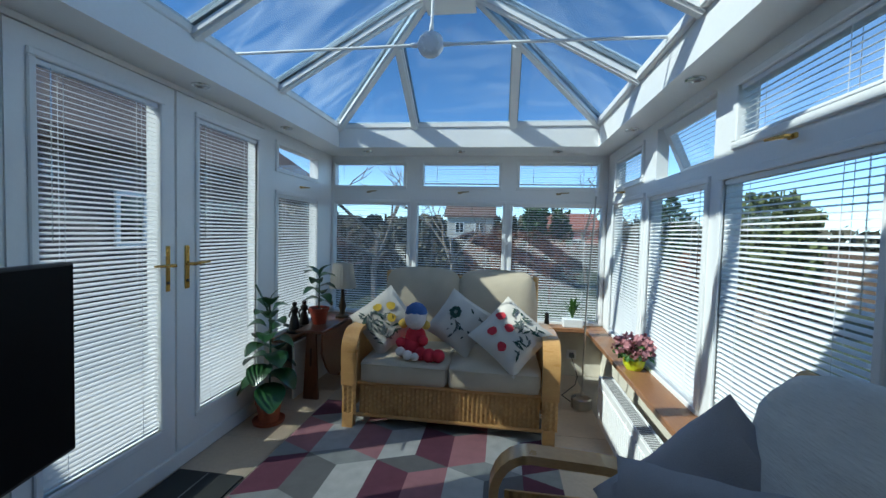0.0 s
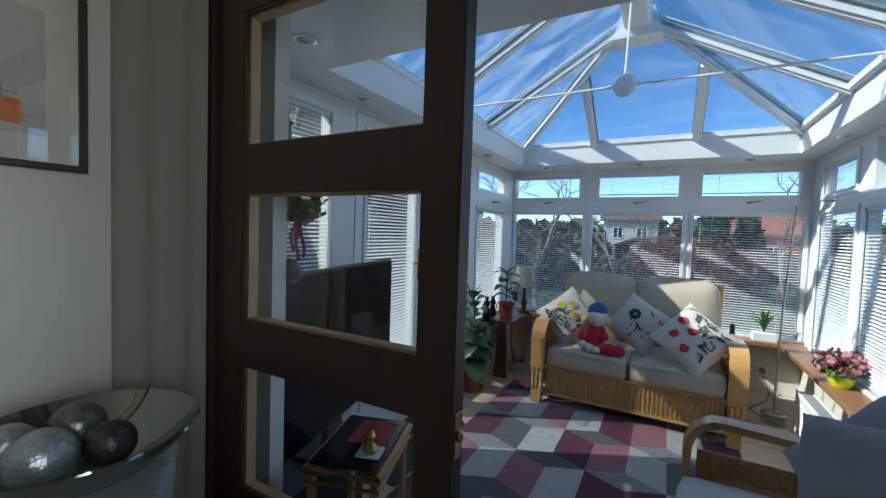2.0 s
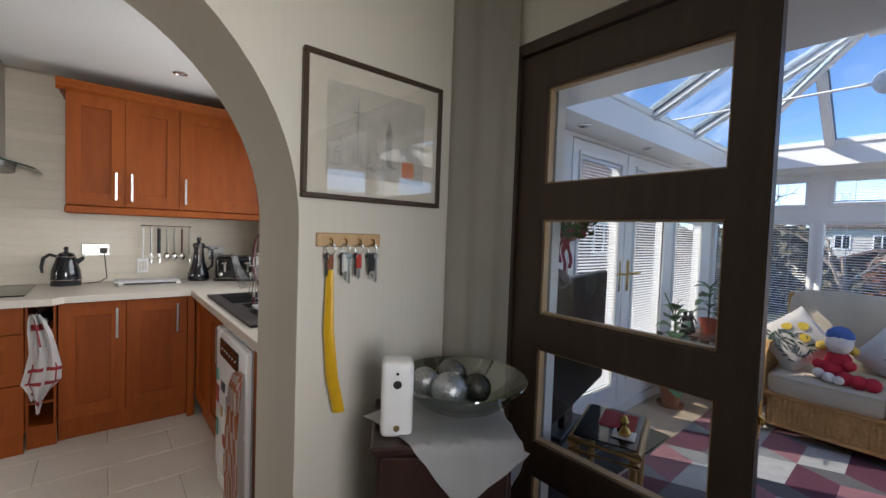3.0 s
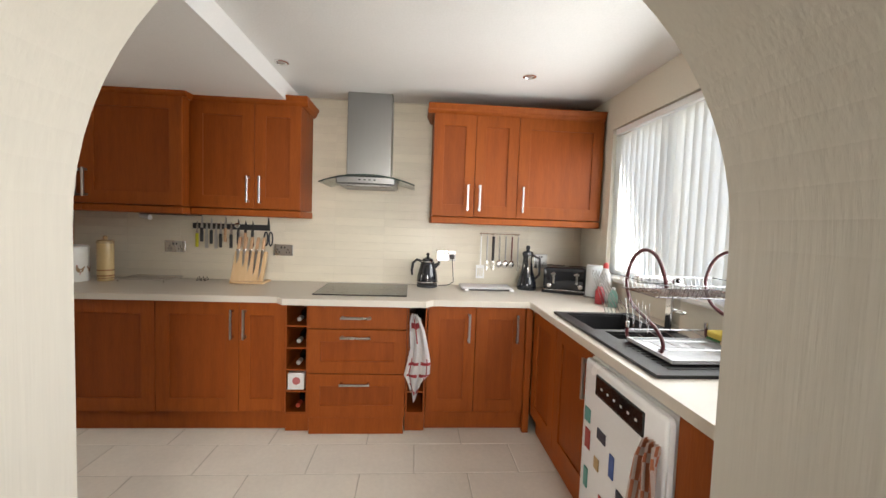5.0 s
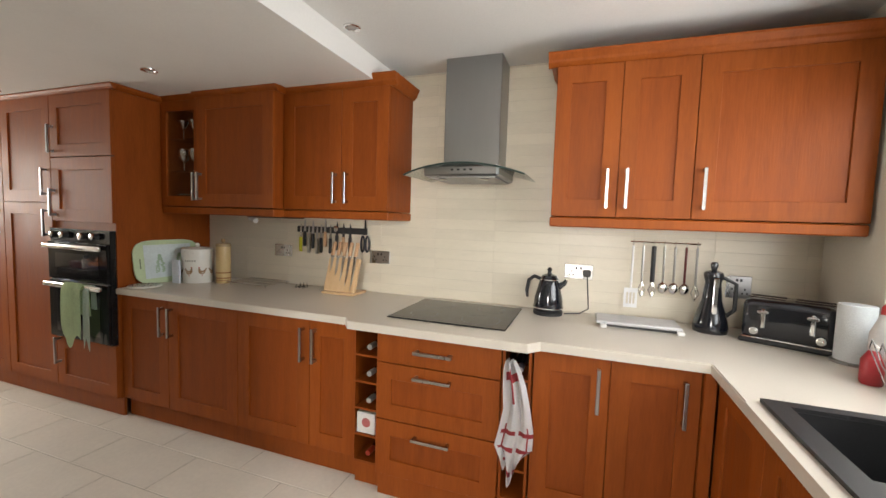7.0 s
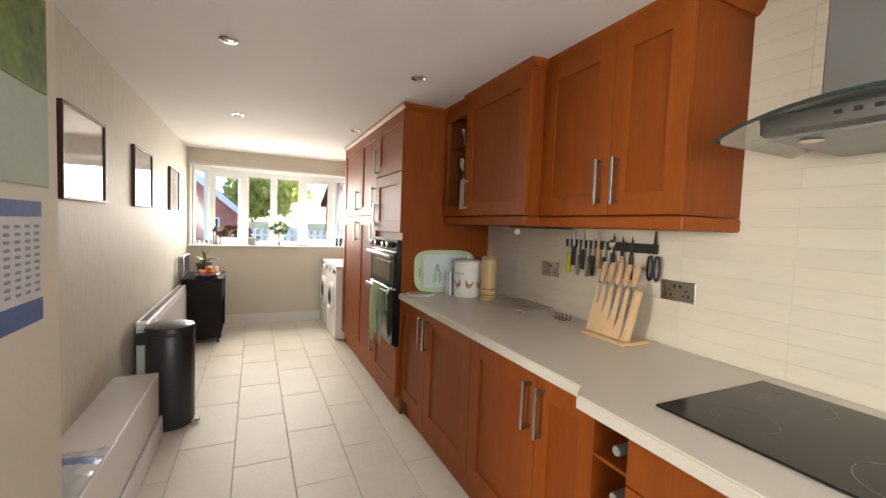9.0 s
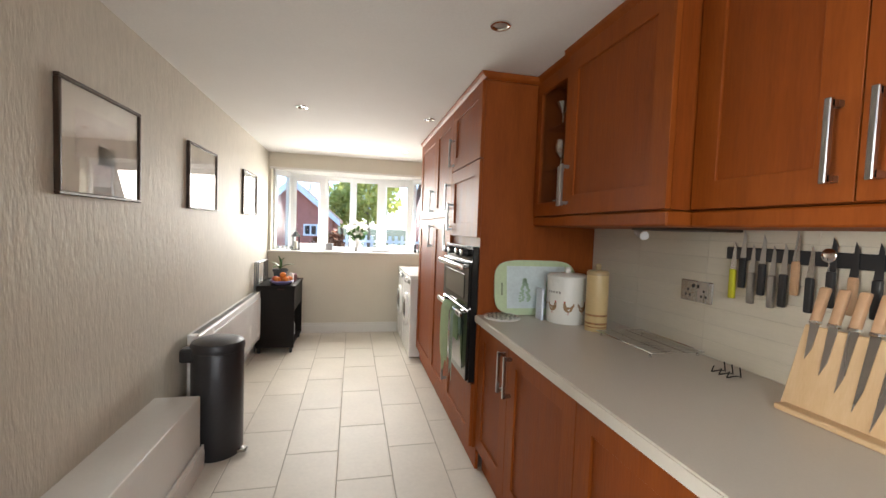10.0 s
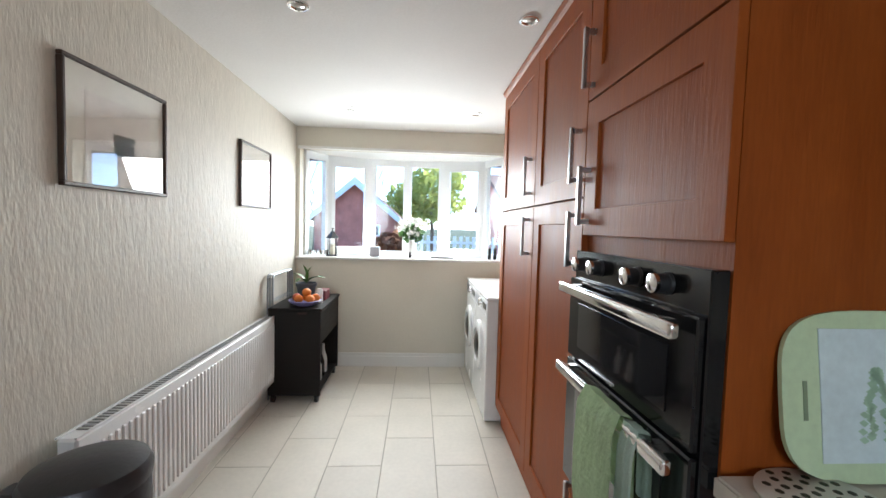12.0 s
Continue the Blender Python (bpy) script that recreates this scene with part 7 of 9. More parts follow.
radiator("x", 1.10, 1.185, 2.15, 3.20, 0.06, 0.37, -1, "white panel radiator under the wooden window board")
radiator("x", -1.465, -1.40, -6.06, -4.285, 0.16, 0.655, -1, "white ribbed panel radiator along the papered wall")

# ---- television and small cane table ----
tv = thing("television", "flat black television turned towards the sofa", "television")
TVM = Matrix.Translation((-0.995, 1.57, 0)) @ Matrix.Rotation(radians(14.5), 4, "Z")
b = B()
bx(b, -0.045, -0.006, -0.95, 0, 0.53, 1.175, 0.006)
b.transform(TVM)
part("casing", b, M_BLACK, tv)
b = B()
bx(b, -0.0055, -0.003, -0.94, -0.01, 0.545, 1.165)
b.transform(TVM)
part("screen", b, M_SCREEN, tv, "dark glossy screen")
b = B()
bx(b, -0.12, 0.0, -0.72, -0.40, 0.421, 0.435, 0.005), bx(b, -0.05, -0.02, -0.62, -0.50, 0.435, 0.54)
b.transform(TVM)
part("stand", b, M_BLACK, tv)
ts = thing("tv_cabinet", "low black television cabinet on short feet", "cabinet")
b = B()
bx(b, -0.20, 0.02, -0.90, -0.36, 0.04, 0.42, 0.004)
b.transform(TVM)
part("body", b, M_BLACK, ts)
for x, y in ((-0.18, -0.86), (-0.02, -0.86), (-0.18, -0.42), (-0.02, -0.42)):
    b = B()
    bx(b, x, x + 0.03, y, y + 0.03, 0.001, 0.04)
    b.transform(TVM)
    part("foot", b, M_BLACK, ts)
ct = thing("cane_table", "small cane side table with a dark glass top", "table")
TM = Matrix.Translation((-0.39, 0.69, 0)) @ Matrix.Rotation(radians(18.5), 4, "Z")
for x in (-0.015, -0.215):
    for y in (0.015, 0.325):
        b = B()
        rod(b, (x, y, 0.001), (x, y, 0.60), 0.014, n=10)
        b.transform(TM)
        part("leg", b, M_CANE, ct, "", True)
for z, nm in ((0.60, "top_rail"), (0.20, "lower_rail")):
    b = B()
    tube(b, [(0, 0, z), (0, 0.34, z), (-0.23, 0.34, z), (-0.23, 0, z)], 0.016, 8, 1, True)
    tube(b, [(0, 0, z - 0.035), (0, 0.34, z - 0.035), (-0.23, 0.34, z - 0.035), (-0.23, 0, z - 0.035)], 0.010, 8, 1, True)
    b.transform(TM)
    part(nm, b, M_CANE, ct, "", True)
b = B()
bx(b, -0.225, -0.005, 0.005, 0.335, 0.617, 0.624, 0.002)
b.transform(TM)
part("tabletop", b, M_BLACKGL, ct, "dark glass top")
b = B()
bx(b, -0.22, -0.01, 0.01, 0.33, 0.20, 0.215)
b.transform(TM)
part("shelf", b, M_CANE, ct)
t = thing("place_mat", "red and black mat on the cane table", "mat")
b = B()
bx(b, -0.16, -0.03, 0.14, 0.30, 0.6245, 0.6285, 0.001)
b.transform(TM)
part("cloth", b, mat("red_cloth", (0.36, 0.02, 0.03), 0.9), t)
t = thing("ornament", "brass ornament on a small white stand on the table", "ornament")
b = B()
bx(b, -0.10, -0.02, 0.06, 0.135, 0.6245, 0.63, 0.002)
b.transform(TM)
part("stand", b, M_WHITE, t)
b = B()
lathe(b, [(0.022, 0), (0.026, 0.012), (0.012, 0.03), (0.018, 0.05), (0.008, 0.07)], (-0.06, 0.097, 0.63), 14)
b.transform(TM)
part("figure", b, M_BRASS, t, "", True)

# ---- things beside the inner doors ----
b = B()
bx(b, -1.27, -0.685, 0.551, 0.60, 0, 2.03)
struct("wall_conservatory_south", b, M_PAINT, "pale wall beside the inner doors", "wall")
t = thing("wall_lantern", "small teal lantern hung on the wall", "lantern")
LX, LY = -0.765, 0.634
b = B()
bx(b, LX - 0.028, LX + 0.028, LY - 0.025, LY + 0.025, 1.585, 1.66, 0.004)
part("body", b, mat("teal_metal", (0.05, 0.20, 0.21), 0.5), t)
b = B()
lathe(b, [(0.042, 0), (0.02, 0.022), (0.008, 0.035), (0.008, 0.048)], (LX, LY, 1.661), 12)
part("lid", b, mat("rusty_lid", (0.18, 0.06, 0.04), 0.6), t, "", True)
b = B()
rod(b, (LX, 0.599, 1.712), (LX, LY, 1.708), 0.004, n=6)
part("hook", b, M_DARKIRON, t)
t = thing("flower_garland", "hanging bouquet of pink silk flowers in a white cone", "flowers")
rnd = random.Random(31)
M_SILK = [mat("silk_" + n, c, 0.8, var=0.35, scale=40) for n, c in (("crimson", (0.40, 0.03, 0.06)), ("rose", (0.50, 0.12, 0.17)), ("blush", (0.55, 0.28, 0.28)))]
for k in range(15):
    fx, fy, fz = -0.76 + rnd.uniform(-0.13, 0.14), 0.645 + rnd.uniform(-0.02, 0.03), 1.405 + rnd.uniform(-0.035, 0.05)
    b = B()
    for ring_r, count, lift in ((0.030, 7, 0.0), (0.020, 5, 0.010), (0.010, 3, 0.018)):
        for j in range(count):
            a = 2 * math.pi * (j + 0.4 * rnd.random()) / count
            u, w = Vector((math.cos(a), 0, math.sin(a))), Vector((-math.sin(a), 0, math.cos(a)))
            c0, h0 = Vector((fx, fy + lift, fz)), ring_r * 0.55
            v = [b.verts.new(c0 + u * ring_r * 0.2), b.verts.new(c0 + u * ring_r * 0.8 + w * h0 + Vector((0, 0.006, 0))), b.verts.new(c0 + u * ring_r * 1.15 + Vector((0, 0.012, 0))), b.verts.new(c0 + u * ring_r * 0.8 - w * h0 + Vector((0, 0.006, 0)))]
            b.faces.new(v)
    part("silk_flower", b, M_SILK[k % 3], t, "", True)
clumps("foliage", (-0.755, 0.632, 1.40), (0.20, 0.03, 0.05), 240, M_LEAF2, "", "", 0.014, 7, t)
b = B()
lathe(b, [(0.045, 0.13), (0.040, 0.12), (0.018, 0.03), (0.006, 0.0)], (-0.775, 0.648, 1.265), 14)
part("cone", b, mat("white_paper_cone", (0.70, 0.70, 0.66), 0.8), t, "white paper cone", True)
for k, (rx, ln) in enumerate(((-0.715, 0.13), (-0.695, 0.16), (-0.672, 0.15), (-0.70, 0.10))):
    b = B()
    pts = [(rx + 0.008 * math.sin(j * 1.3 + k), 0.65 + 0.006 * math.sin(j * 0.9 + k), 1.39 - ln * j / 6) for j in range(7)]
    for p, q in zip(pts, pts[1:]):
        b.faces.new([b.verts.new((p[0] - 0.007, p[1], p[2])), b.verts.new((p[0] + 0.007, p[1], p[2])), b.verts.new((q[0] + 0.007, q[1], q[2])), b.verts.new((q[0] - 0.007, q[1], q[2]))])
    bmesh.ops.remove_doubles(b, verts=b.verts[:], dist=1e-5)
    bmesh.ops.solidify(b, geom=b.faces[:], thickness=0.001)
    part("ribbon", b, M_SILK[1], t)
b = B()
rod(b, (-0.76, 0.599, 1.43), (-0.76, 0.64, 1.42), 0.004, n=6)
part("hook", b, M_DARKIRON, t)
M_BOW = mat("mottled_grey_ribbon", (0.22, 0.20, 0.22), 0.8, var=0.4, scale=30, fine=120, bump=0.01)
t = thing("ribbon_bow", "grey and pink fabric bow on the wall", "bow")
for dx, sx, ma in ((-0.065, 0.060, M_BOW), (0.065, 0.060, M_BOW), (0.0, 0.030, mat("pink_bow", (0.40, 0.13, 0.16), 0.8))):
    b = B()
    bmesh.ops.create_icosphere(b, subdivisions=3, radius=1.0, matrix=Matrix.LocRotScale((-0.772 + dx, 0.628, 1.195), None, (sx, 0.027, 0.036)))
    for v in b.verts:
        v.co += (v.co - Vector((-0.772 + dx, 0.628, 1.195))) * 0.35 * noise.noise(v.co * 45)
    part("loop", b, ma, t, "", True)

# glazed inner door, shut
dr = thing("door_2", "dark stained wooden door with four clear panes", "door", "", "structure")
DZ = [(1.535, 1.876), (1.082, 1.423), (0.629, 0.97), (0.176, 0.517)]
b = B()
panel(b, "y", 0.43, 0.472, -0.757, -0.024, 0.006, 1.995, [(-0.652, -0.102, a, c) for a, c in DZ])
part("door_leaf", b, M_DOORWOOD, dr)
b = B()
bx(b, -0.0237, -0.0197, 0.431, 0.471, 0.006, 1.995)
part("edge_lipping", b, M_DOORWOOD, dr)
for a, c in DZ:
    b = B()
    bx(b, -0.652, -0.102, 0.4392, 0.4432, a, c)
    part("pane", b, M_DOORGLASS, dr).visible_shadow = False
    # outer beads take a paler wood, with light from the conservatory painted in
    for y0, y1, wd, ma in ((0.4325, 0.439, 0.006, M_DOORWOOD), (0.4435, 0.4715, 0.012, M_OAK)):
        b = B()
        ring(b, "y", y0, y1, (-0.652, -0.102, a, c), (-0.652 + wd, -0.102 - wd, a + wd, c - wd), 0.0)
        part("glazing_bead", b, ma, dr, "pale wood glazing bead with conservatory light put into its colour" if ma is M_OAK else "")
b = B()
bx(b, -0.0196, -0.0177, 0.438, 0.464, 0.90, 0.99, 0.001)
lp = part("latch_plate", b, M_BRASS, dr, "brass latch plate")
b = B()
bx(b, -0.0176, -0.009, 0.444, 0.458, 0.935, 0.955, 0.002)
part("latch_bolt", b, M_BRASS, lp)
b = B()
for q in ((-0.80, -0.760, 0.0, 2.0), (0.780, 0.82, 0.0, 2.0), (-0.80, 0.82, 2.0, 2.04)):
    bx(b, q[0], q[1], 0.415, 0.553, q[2], q[3], 0.002)
struct("trim", b, M_DOORWOOD, "dark stained door lining", "door frame")

# ---- curtain, picture and key rack in the dining room ----
cu = thing("curtain", "grey-beige full-length curtain gathered in the corner", "curtain")
b = B()
n = 40
lo, hi = [], []
for i in range(n + 1):
    f = i / n
    x, y = -0.972 + 0.217 * f, 0.275 + 0.125 * f
    w = 0.004 * math.sin(f * 2 * math.pi * 2.5) + 0.001 * math.sin(f * 31)
    lo.append(b.verts.new((x + w * 0.5, y - w * 1.1, 0.02))), hi.append(b.verts.new((x + w * 0.35, y - w * 0.7, 2.30)))
for i in range(n):
    b.faces.new((lo[i], lo[i + 1], hi[i + 1], hi[i]))
bmesh.ops.solidify(b, geom=b.faces[:], thickness=0.002)
part("cloth", b, mat("taupe_curtain", (0.58, 0.55, 0.48), 0.9, var=0.06, fine=300, bump=0.003), cu, "", True)
b = B()
rod(b, (-0.955, 0.33, 2.31), (-0.70, 0.33, 2.31), 0.012, n=10), bx(b, -0.974, -0.95, 0.315, 0.345, 2.29, 2.33)
part("pole", b, M_DOORWOOD, cu)


def picture(name, axis, w, s, u0, u1, z0, z1, label, art, fw=0.018, mount=0.09, frame_m=None, glare=0.10):
    t = thing(name, label, "picture", "framed pictures")
    b = B()
    frame_m = frame_m or M_DOORWOOD
    for q in ((u0, u1, z1 - fw, z1), (u0, u1, z0, z0 + fw), (u0, u0 + fw, z0 + fw, z1 - fw), (u1 - fw, u1, z0 + fw, z1 - fw)):
        abox(b, axis, w + 0.001 * s, w + 0.022 * s, q[0], q[1], q[2], q[3], 0.003)
    part("frame", b, frame_m, t)
    b = B()
    abox(b, axis, w + 0.002 * s, w + 0.010 * s, u0 + fw, u1 - fw, z0 + fw, z1 - fw)
    part("mount", b, mat("ivory_mount", (0.62, 0.58, 0.50), 0.8, bump=0), t)
    for a, c, d, e, ma in art:
        b = B()
        U, V = u1 - u0 - 2 * mount, z1 - z0 - 2 * mount
        abox(b, axis, w + 0.0102 * s, w + 0.0108 * s, u0 + mount + a * U, u0 + mount + c * U, z0 + mount + d * V, z0 + mount + e * V)
        part("print", b, ma, t)
    b = B()
    abox(b, axis, w + 0.013 * s, w + 0.0145 * s, u0 + fw, u1 - fw, z0 + fw, z1 - fw)
    g = part("glass", b, M_PICGLASS, t)
    g.visible_shadow = False
    return t


M_PICGLASS = glass_mat("picture_glass", (1, 1, 1), 0.14)
M_INK = mat("grey_ink_wash", (0.33, 0.32, 0.30), 0.9, var=0.5, scale=30, fine=120, bump=0)
M_INKL = mat("pale_ink_wash", (0.48, 0.46, 0.41), 0.9, var=0.15, scale=20, fine=90, bump=0)
M_INKO = mat("orange_wash", (0.60, 0.22, 0.10), 0.9, var=0.2, scale=30, bump=0)
picture("picture", "x", -0.975, 1, -0.295, 0.222, 1.45, 1.885, "framed grey street drawing with a touch of orange", [(0.0, 1.0, 0.0, 1.0, M_INKL)], 0.016, 0.075)
pb = bpy.data.objects["picture"]
rnd = random.Random(14)
for k in range(170):
    u = rnd.uniform(0.02, 0.93)
    b = B()
    y0, z0 = -0.22 + u * 0.367, 1.55 + abs(rnd.gauss(0, 0.04))
    wd, hgt = (rnd.uniform(0.006, 0.022), rnd.uniform(0.0015, 0.004)) if k % 3 else (rnd.uniform(0.0012, 0.003), rnd.uniform(0.01, 0.05))
    xf = -0.9640 + 0.000005 * k
    bx(b, xf - 0.0003, xf, y0, y0 + wd, z0, z0 + hgt)
    part("ink_mark", b, rnd.choice((M_INK, M_INK, M_INKL)), pb)
for y0, y1, z0, z1, ma in ((-0.118, -0.114, 1.57, 1.775, M_INK), (-0.01, 0.012, 1.57, 1.70, M_INK), (0.055, 0.105, 1.545, 1.60, M_INKO), (-0.13, -0.10, 1.725, 1.731, M_INK), (-0.004, 0.006, 1.70, 1.722, M_INK)):
    b = B()
    bx(b, -0.9636, -0.9627 + 0.0001 * (z1 - z0), y0, y1, z0, z1)
    part("ink_mark", b, ma, pb)
kr = thing("key_rack", "small oak key rack with brass hooks", "key rack")
b = B()
bx(b, -0.974, -0.955, -0.243, -0.026, 1.305, 1.347, 0.003)
part("board", b, M_OAK, kr)
KEYM = [mat("rust_fob", (0.20, 0.06, 0.02), 0.6), mat("white_fob", (0.6, 0.6, 0.58), 0.4), mat("red_fob", (0.4, 0.03, 0.02), 0.5), M_BLACK]
for k in range(4):
    y = -0.205 + k * 0.048
    b = B()
    tube(b, [(-0.956, y, 1.33), (-0.94, y, 1.328), (-0.935, y, 1.318), (-0.942, y, 1.31)], 0.003, 6)
    part("hook", b, M_BRASS, kr, "", True)
    ks = thing("key_bunch", "bunch of keys with a fob hanging from the rack", "keys", "keys on the rack")
    b = B()
    tube(b, arc((-0.945, y, 1.298), 0.016, 0, 360, 18, "yz")[:-1], 0.0015, 5, 1, True)
    part("ring", b, M_CHROME, ks, "", True)
    b = B()
    bx(b, -0.951, -0.942, y - 0.010, y + 0.010, 1.235 - 0.01 * (k % 2), 1.284, 0.004)
    part("fob", b, KEYM[k], ks)
    for j in range(2 + k % 2):
        b = B()
        dy = -0.012 + 0.012 * j
        bx(b, -0.9485 + 0.003 * j, -0.9465 + 0.003 * j, y + dy - 0.0035, y + dy + 0.0035, 1.215 - 0.012 * j, 1.27)
        ky = part("key", b, M_STEEL if j else M_BLACK, ks)
        b = B()
        lathe(b, [(0.010, -0.001), (0.010, 0.001)], (0, 0, 0), 12)
        b.transform(Matrix.Translation((-0.947 + 0.003 * j, y + dy, 1.276)) @ Matrix.Rotation(radians(90), 4, "Y"))
        part("key_bow", b, M_STEEL if j else M_BLACK, ky)
b = B()
tube(b, [(-0.945, -0.205, 1.235), (-0.945, -0.207, 1.20), (-0.942, -0.208, 1.05), (-0.94, -0.194, 0.90), (-0.938, -0.170, 0.79)], [0.010, 0.013, 0.017, 0.020, 0.020], 10, 0.4)
tagged(fin("shoe_horn", b, mat("yellow_plastic", (0.62, 0.36, 0.01), 0.35), smooth=True), "long yellow plastic shoehorn hanging from the rack", "shoehorn")

# ---- sideboard with bowl and dispenser, set across the corner ----
SBM = Matrix(((0.55, -0.835, 0, -0.685), (0.835, 0.55, 0, -0.185), (0, 0, 1, 0), (0, 0, 0, 1)))
SU, SV = 0.37, 0.30
M_PLUM = mat("dark_plum_wood", (0.022, 0.010, 0.009), 0.32, rgb2=(0.045, 0.020, 0.016), bump=0.002, scale=6, fine=60, stretch=(5, 5, 0.4))
sb = thing("sideboard", "small dark stained cabinet standing across the corner", "sideboard")


def sb_part(name, u0, u1, v0, v1, z0, z1, bevel, parent, material=M_PLUM):
    b = B()
    bx(b, u0, u1, v0, v1, z0, z1, bevel)
    b.transform(SBM)
    return part(name, b, material, parent)


sb_part("top", -0.015, SU + 0.015, -0.015, SV + 0.005, 0.777, 0.796, 0.006, sb)
sb_part("body", 0.0, SU, 0.004, SV, 0.06, 0.776, 0.002, sb)
sb_part("drawer", 0.012, SU - 0.012, -0.010, 0.003, 0.64, 0.765, 0.004, sb)
for u0, u1, ku in ((0.012, SU / 2 - 0.002, SU / 2 - 0.03), (SU / 2 + 0.002, SU - 0.012, SU / 2 + 0.03)):
    d = sb_part("door", u0, u1, -0.010, 0.003, 0.085, 0.634, 0.004, sb)
    b = B()
    lathe(b, [(0.008, 0), (0.013, 0.014), (0.009, 0.02)], n=12)
    b.transform(SBM @ Matrix.Translation((ku, -0.010, 0.40)) @ Matrix.Rotation(radians(90), 4, "X"))
    part("knob", b, M_BRASS, d, "", True)
for u in (0.0, SU - 0.03):
    for v in (0.006, SV - 0.03):
        sb_part("foot", u, u + 0.03, v, v + 0.03, 0.001, 0.06, 0.0, sb)
t = thing("table_cloth", "crumpled white cloth hanging over the cabinet's edge", "cloth")
b = B()
N = 26
g = []
turn = Matrix.Rotation(radians(38), 2)
for j in range(N + 1):
    row = []
    for i in range(N + 1):
        q = turn @ Vector((0.44 * (i / N - 0.5), 0.44 * (j / N - 0.5)))
        u, v = 0.262 + q.x, 0.120 + q.y
        z = 0.799 + 0.006 * (1 + noise.noise(Vector((u * 13, v * 13, 2))))
        over, side = -0.022 - v, u - SU - 0.022
        fold = 0.010 * noise.noise(Vector((u * 20, v * 5, 4)))
        if over > 0 or side > 0:
            z = 0.797 - max(over, side) + 0.006 * noise.noise(Vector((u * 18, v * 18, 5)))
            if over >= side:
                v = -0.022 - abs(fold) - 0.03 * min(over, 0.1)
            else:
                u = SU + 0.022 + abs(fold) + 0.03 * min(side, 0.1)
        v = min(v, SV)
        row.append(b.verts.new((u, v, z)))
    g.append(row)
for j in range(N):
    for i in range(N):
        b.faces.new((g[j][i], g[j][i + 1], g[j + 1][i + 1], g[j + 1][i]))
bmesh.ops.solidify(b, geom=b.faces[:], thickness=-0.002)
b.transform(SBM)
part("cloth", b, mat("white_linen", (0.70, 0.70, 0.71), 0.9, var=0.05, fine=300, bump=0.003), t, "", True)
t = thing("dispenser", "white plastic air freshener dispenser", "dispenser")
b = B()
bx(b, 0.008, 0.096, 0.030, 0.105, 0.797, 1.008, 0.016, 3)
b.transform(SBM)
part("case", b, M_WHITE, t, "", True)
for r, z, ma, nm in ((0.012, 0.945, M_BLACK, "nozzle"), (0.009, 0.825, M_PEWTER, "button"), (0.004, 0.975, M_BLACK, "lamp")):
    b = B()
    lathe(b, [(r, 0), (r * 0.85, 0.003)], n=14)
    b.transform(SBM @ Matrix.Translation((0.052, 0.030, z)) @ Matrix.Rotation(radians(90), 4, "X"))
    part(nm, b, ma, t)
t = thing("glass_bowl", "wide shallow greenish glass bowl", "bowl")
BXC = (-0.685, 0.115, 0.814)
b = B()
lathe(b, [(0.06, 0), (0.07, 0.006), (0.13, 0.035), (0.175, 0.075), (0.20, 0.105), (0.198, 0.109), (0.171, 0.083), (0.125, 0.043), (0.06, 0.014), (0.001, 0.012)], BXC, 36, False)
part("bowl", b, glass_mat("smoky_green_glass", (0.62, 0.68, 0.58), 0.5), t, "", True)
for x, y, z, r, ma in ((-0.665, 0.045, 0.895, 0.056, mat("silver_crackle", (0.5, 0.52, 0.54), 0.25, 0.7, var=0.5, fine=140, bump=0.01)), (-0.745, 0.125, 0.905, 0.050, mat("grey_crackle", (0.20, 0.20, 0.19), 0.2, 0.7, var=0.6, fine=140, bump=0.01)), (-0.755, 0.025, 0.90, 0.045, mat("pale_crackle", (0.45, 0.46, 0.46), 0.3, 0.6, var=0.5, fine=140, bump=0.01)), (-0.650, 0.145, 0.887, 0.046, mat("dark_crackle", (0.08, 0.08, 0.075), 0.2, 0.6, var=0.6, fine=140, bump=0.01))):
    b = B()
    bmesh.ops.create_icosphere(b, subdivisions=3, radius=r, matrix=Matrix.Translation((x, y, z)))
    tagged(fin("decorative_ball", b, ma, smooth=True), "mirrored crackle glass ball in the bowl", "ornament", "balls in the bowl")

# ---- pictures and calendar on the kitchen wall ----
M_BLUSH = mat("pale_wash", (0.58, 0.52, 0.47), 0.9, var=0.1, scale=12, bump=0)
for y0, y1 in ((-3.765, -3.21), (-4.885, -4.355), (-6.165, -5.64)):
    picture("picture", "x", -1.365, -1, y0, y1, 1.445, 1.865, "slim dark-framed print behind glass on the papered wall", [(0.05, 0.95, 0.05, 0.95, M_BLUSH), (0.3, 0.6, 0.2, 0.5, M_INKL)], 0.014, 0.08)
cal = thing("calendar", "wall calendar with a green photograph above pale pages", "calendar")
b = B()
bx(b, -1.606, -1.601, -2.445, -2.10, 1.455, 1.70, 0.001)
part("page", b, mat("pale_green_page", (0.42, 0.50, 0.42), 0.8, var=0.08, bump=0), cal)
b = B()
bx(b, -1.607, -1.602, -2.44, -2.10, 1.702, 1.95, 0.001)
part("photograph", b, mat("foliage_photo", (0.02, 0.05, 0.015), 0.5, rgb2=(0.22, 0.32, 0.06), scale=9, fine=30, bump=0), cal)
cal2 = thing("calendar", "blue and white year planner pinned under the calendar", "calendar")
b = B()
bx(b, -1.604, -1.601, -2.40, -2.10, 1.10, 1.415, 0.001)
part("page", b, mat("white_page", (0.62, 0.64, 0.68), 0.8, bump=0), cal2)
b = B()
bx(b, -1.6052, -1.6042, -2.40, -2.10, 1.375, 1.415), bx(b, -1.6052, -1.6042, -2.40, -2.10, 1.10, 1.16)
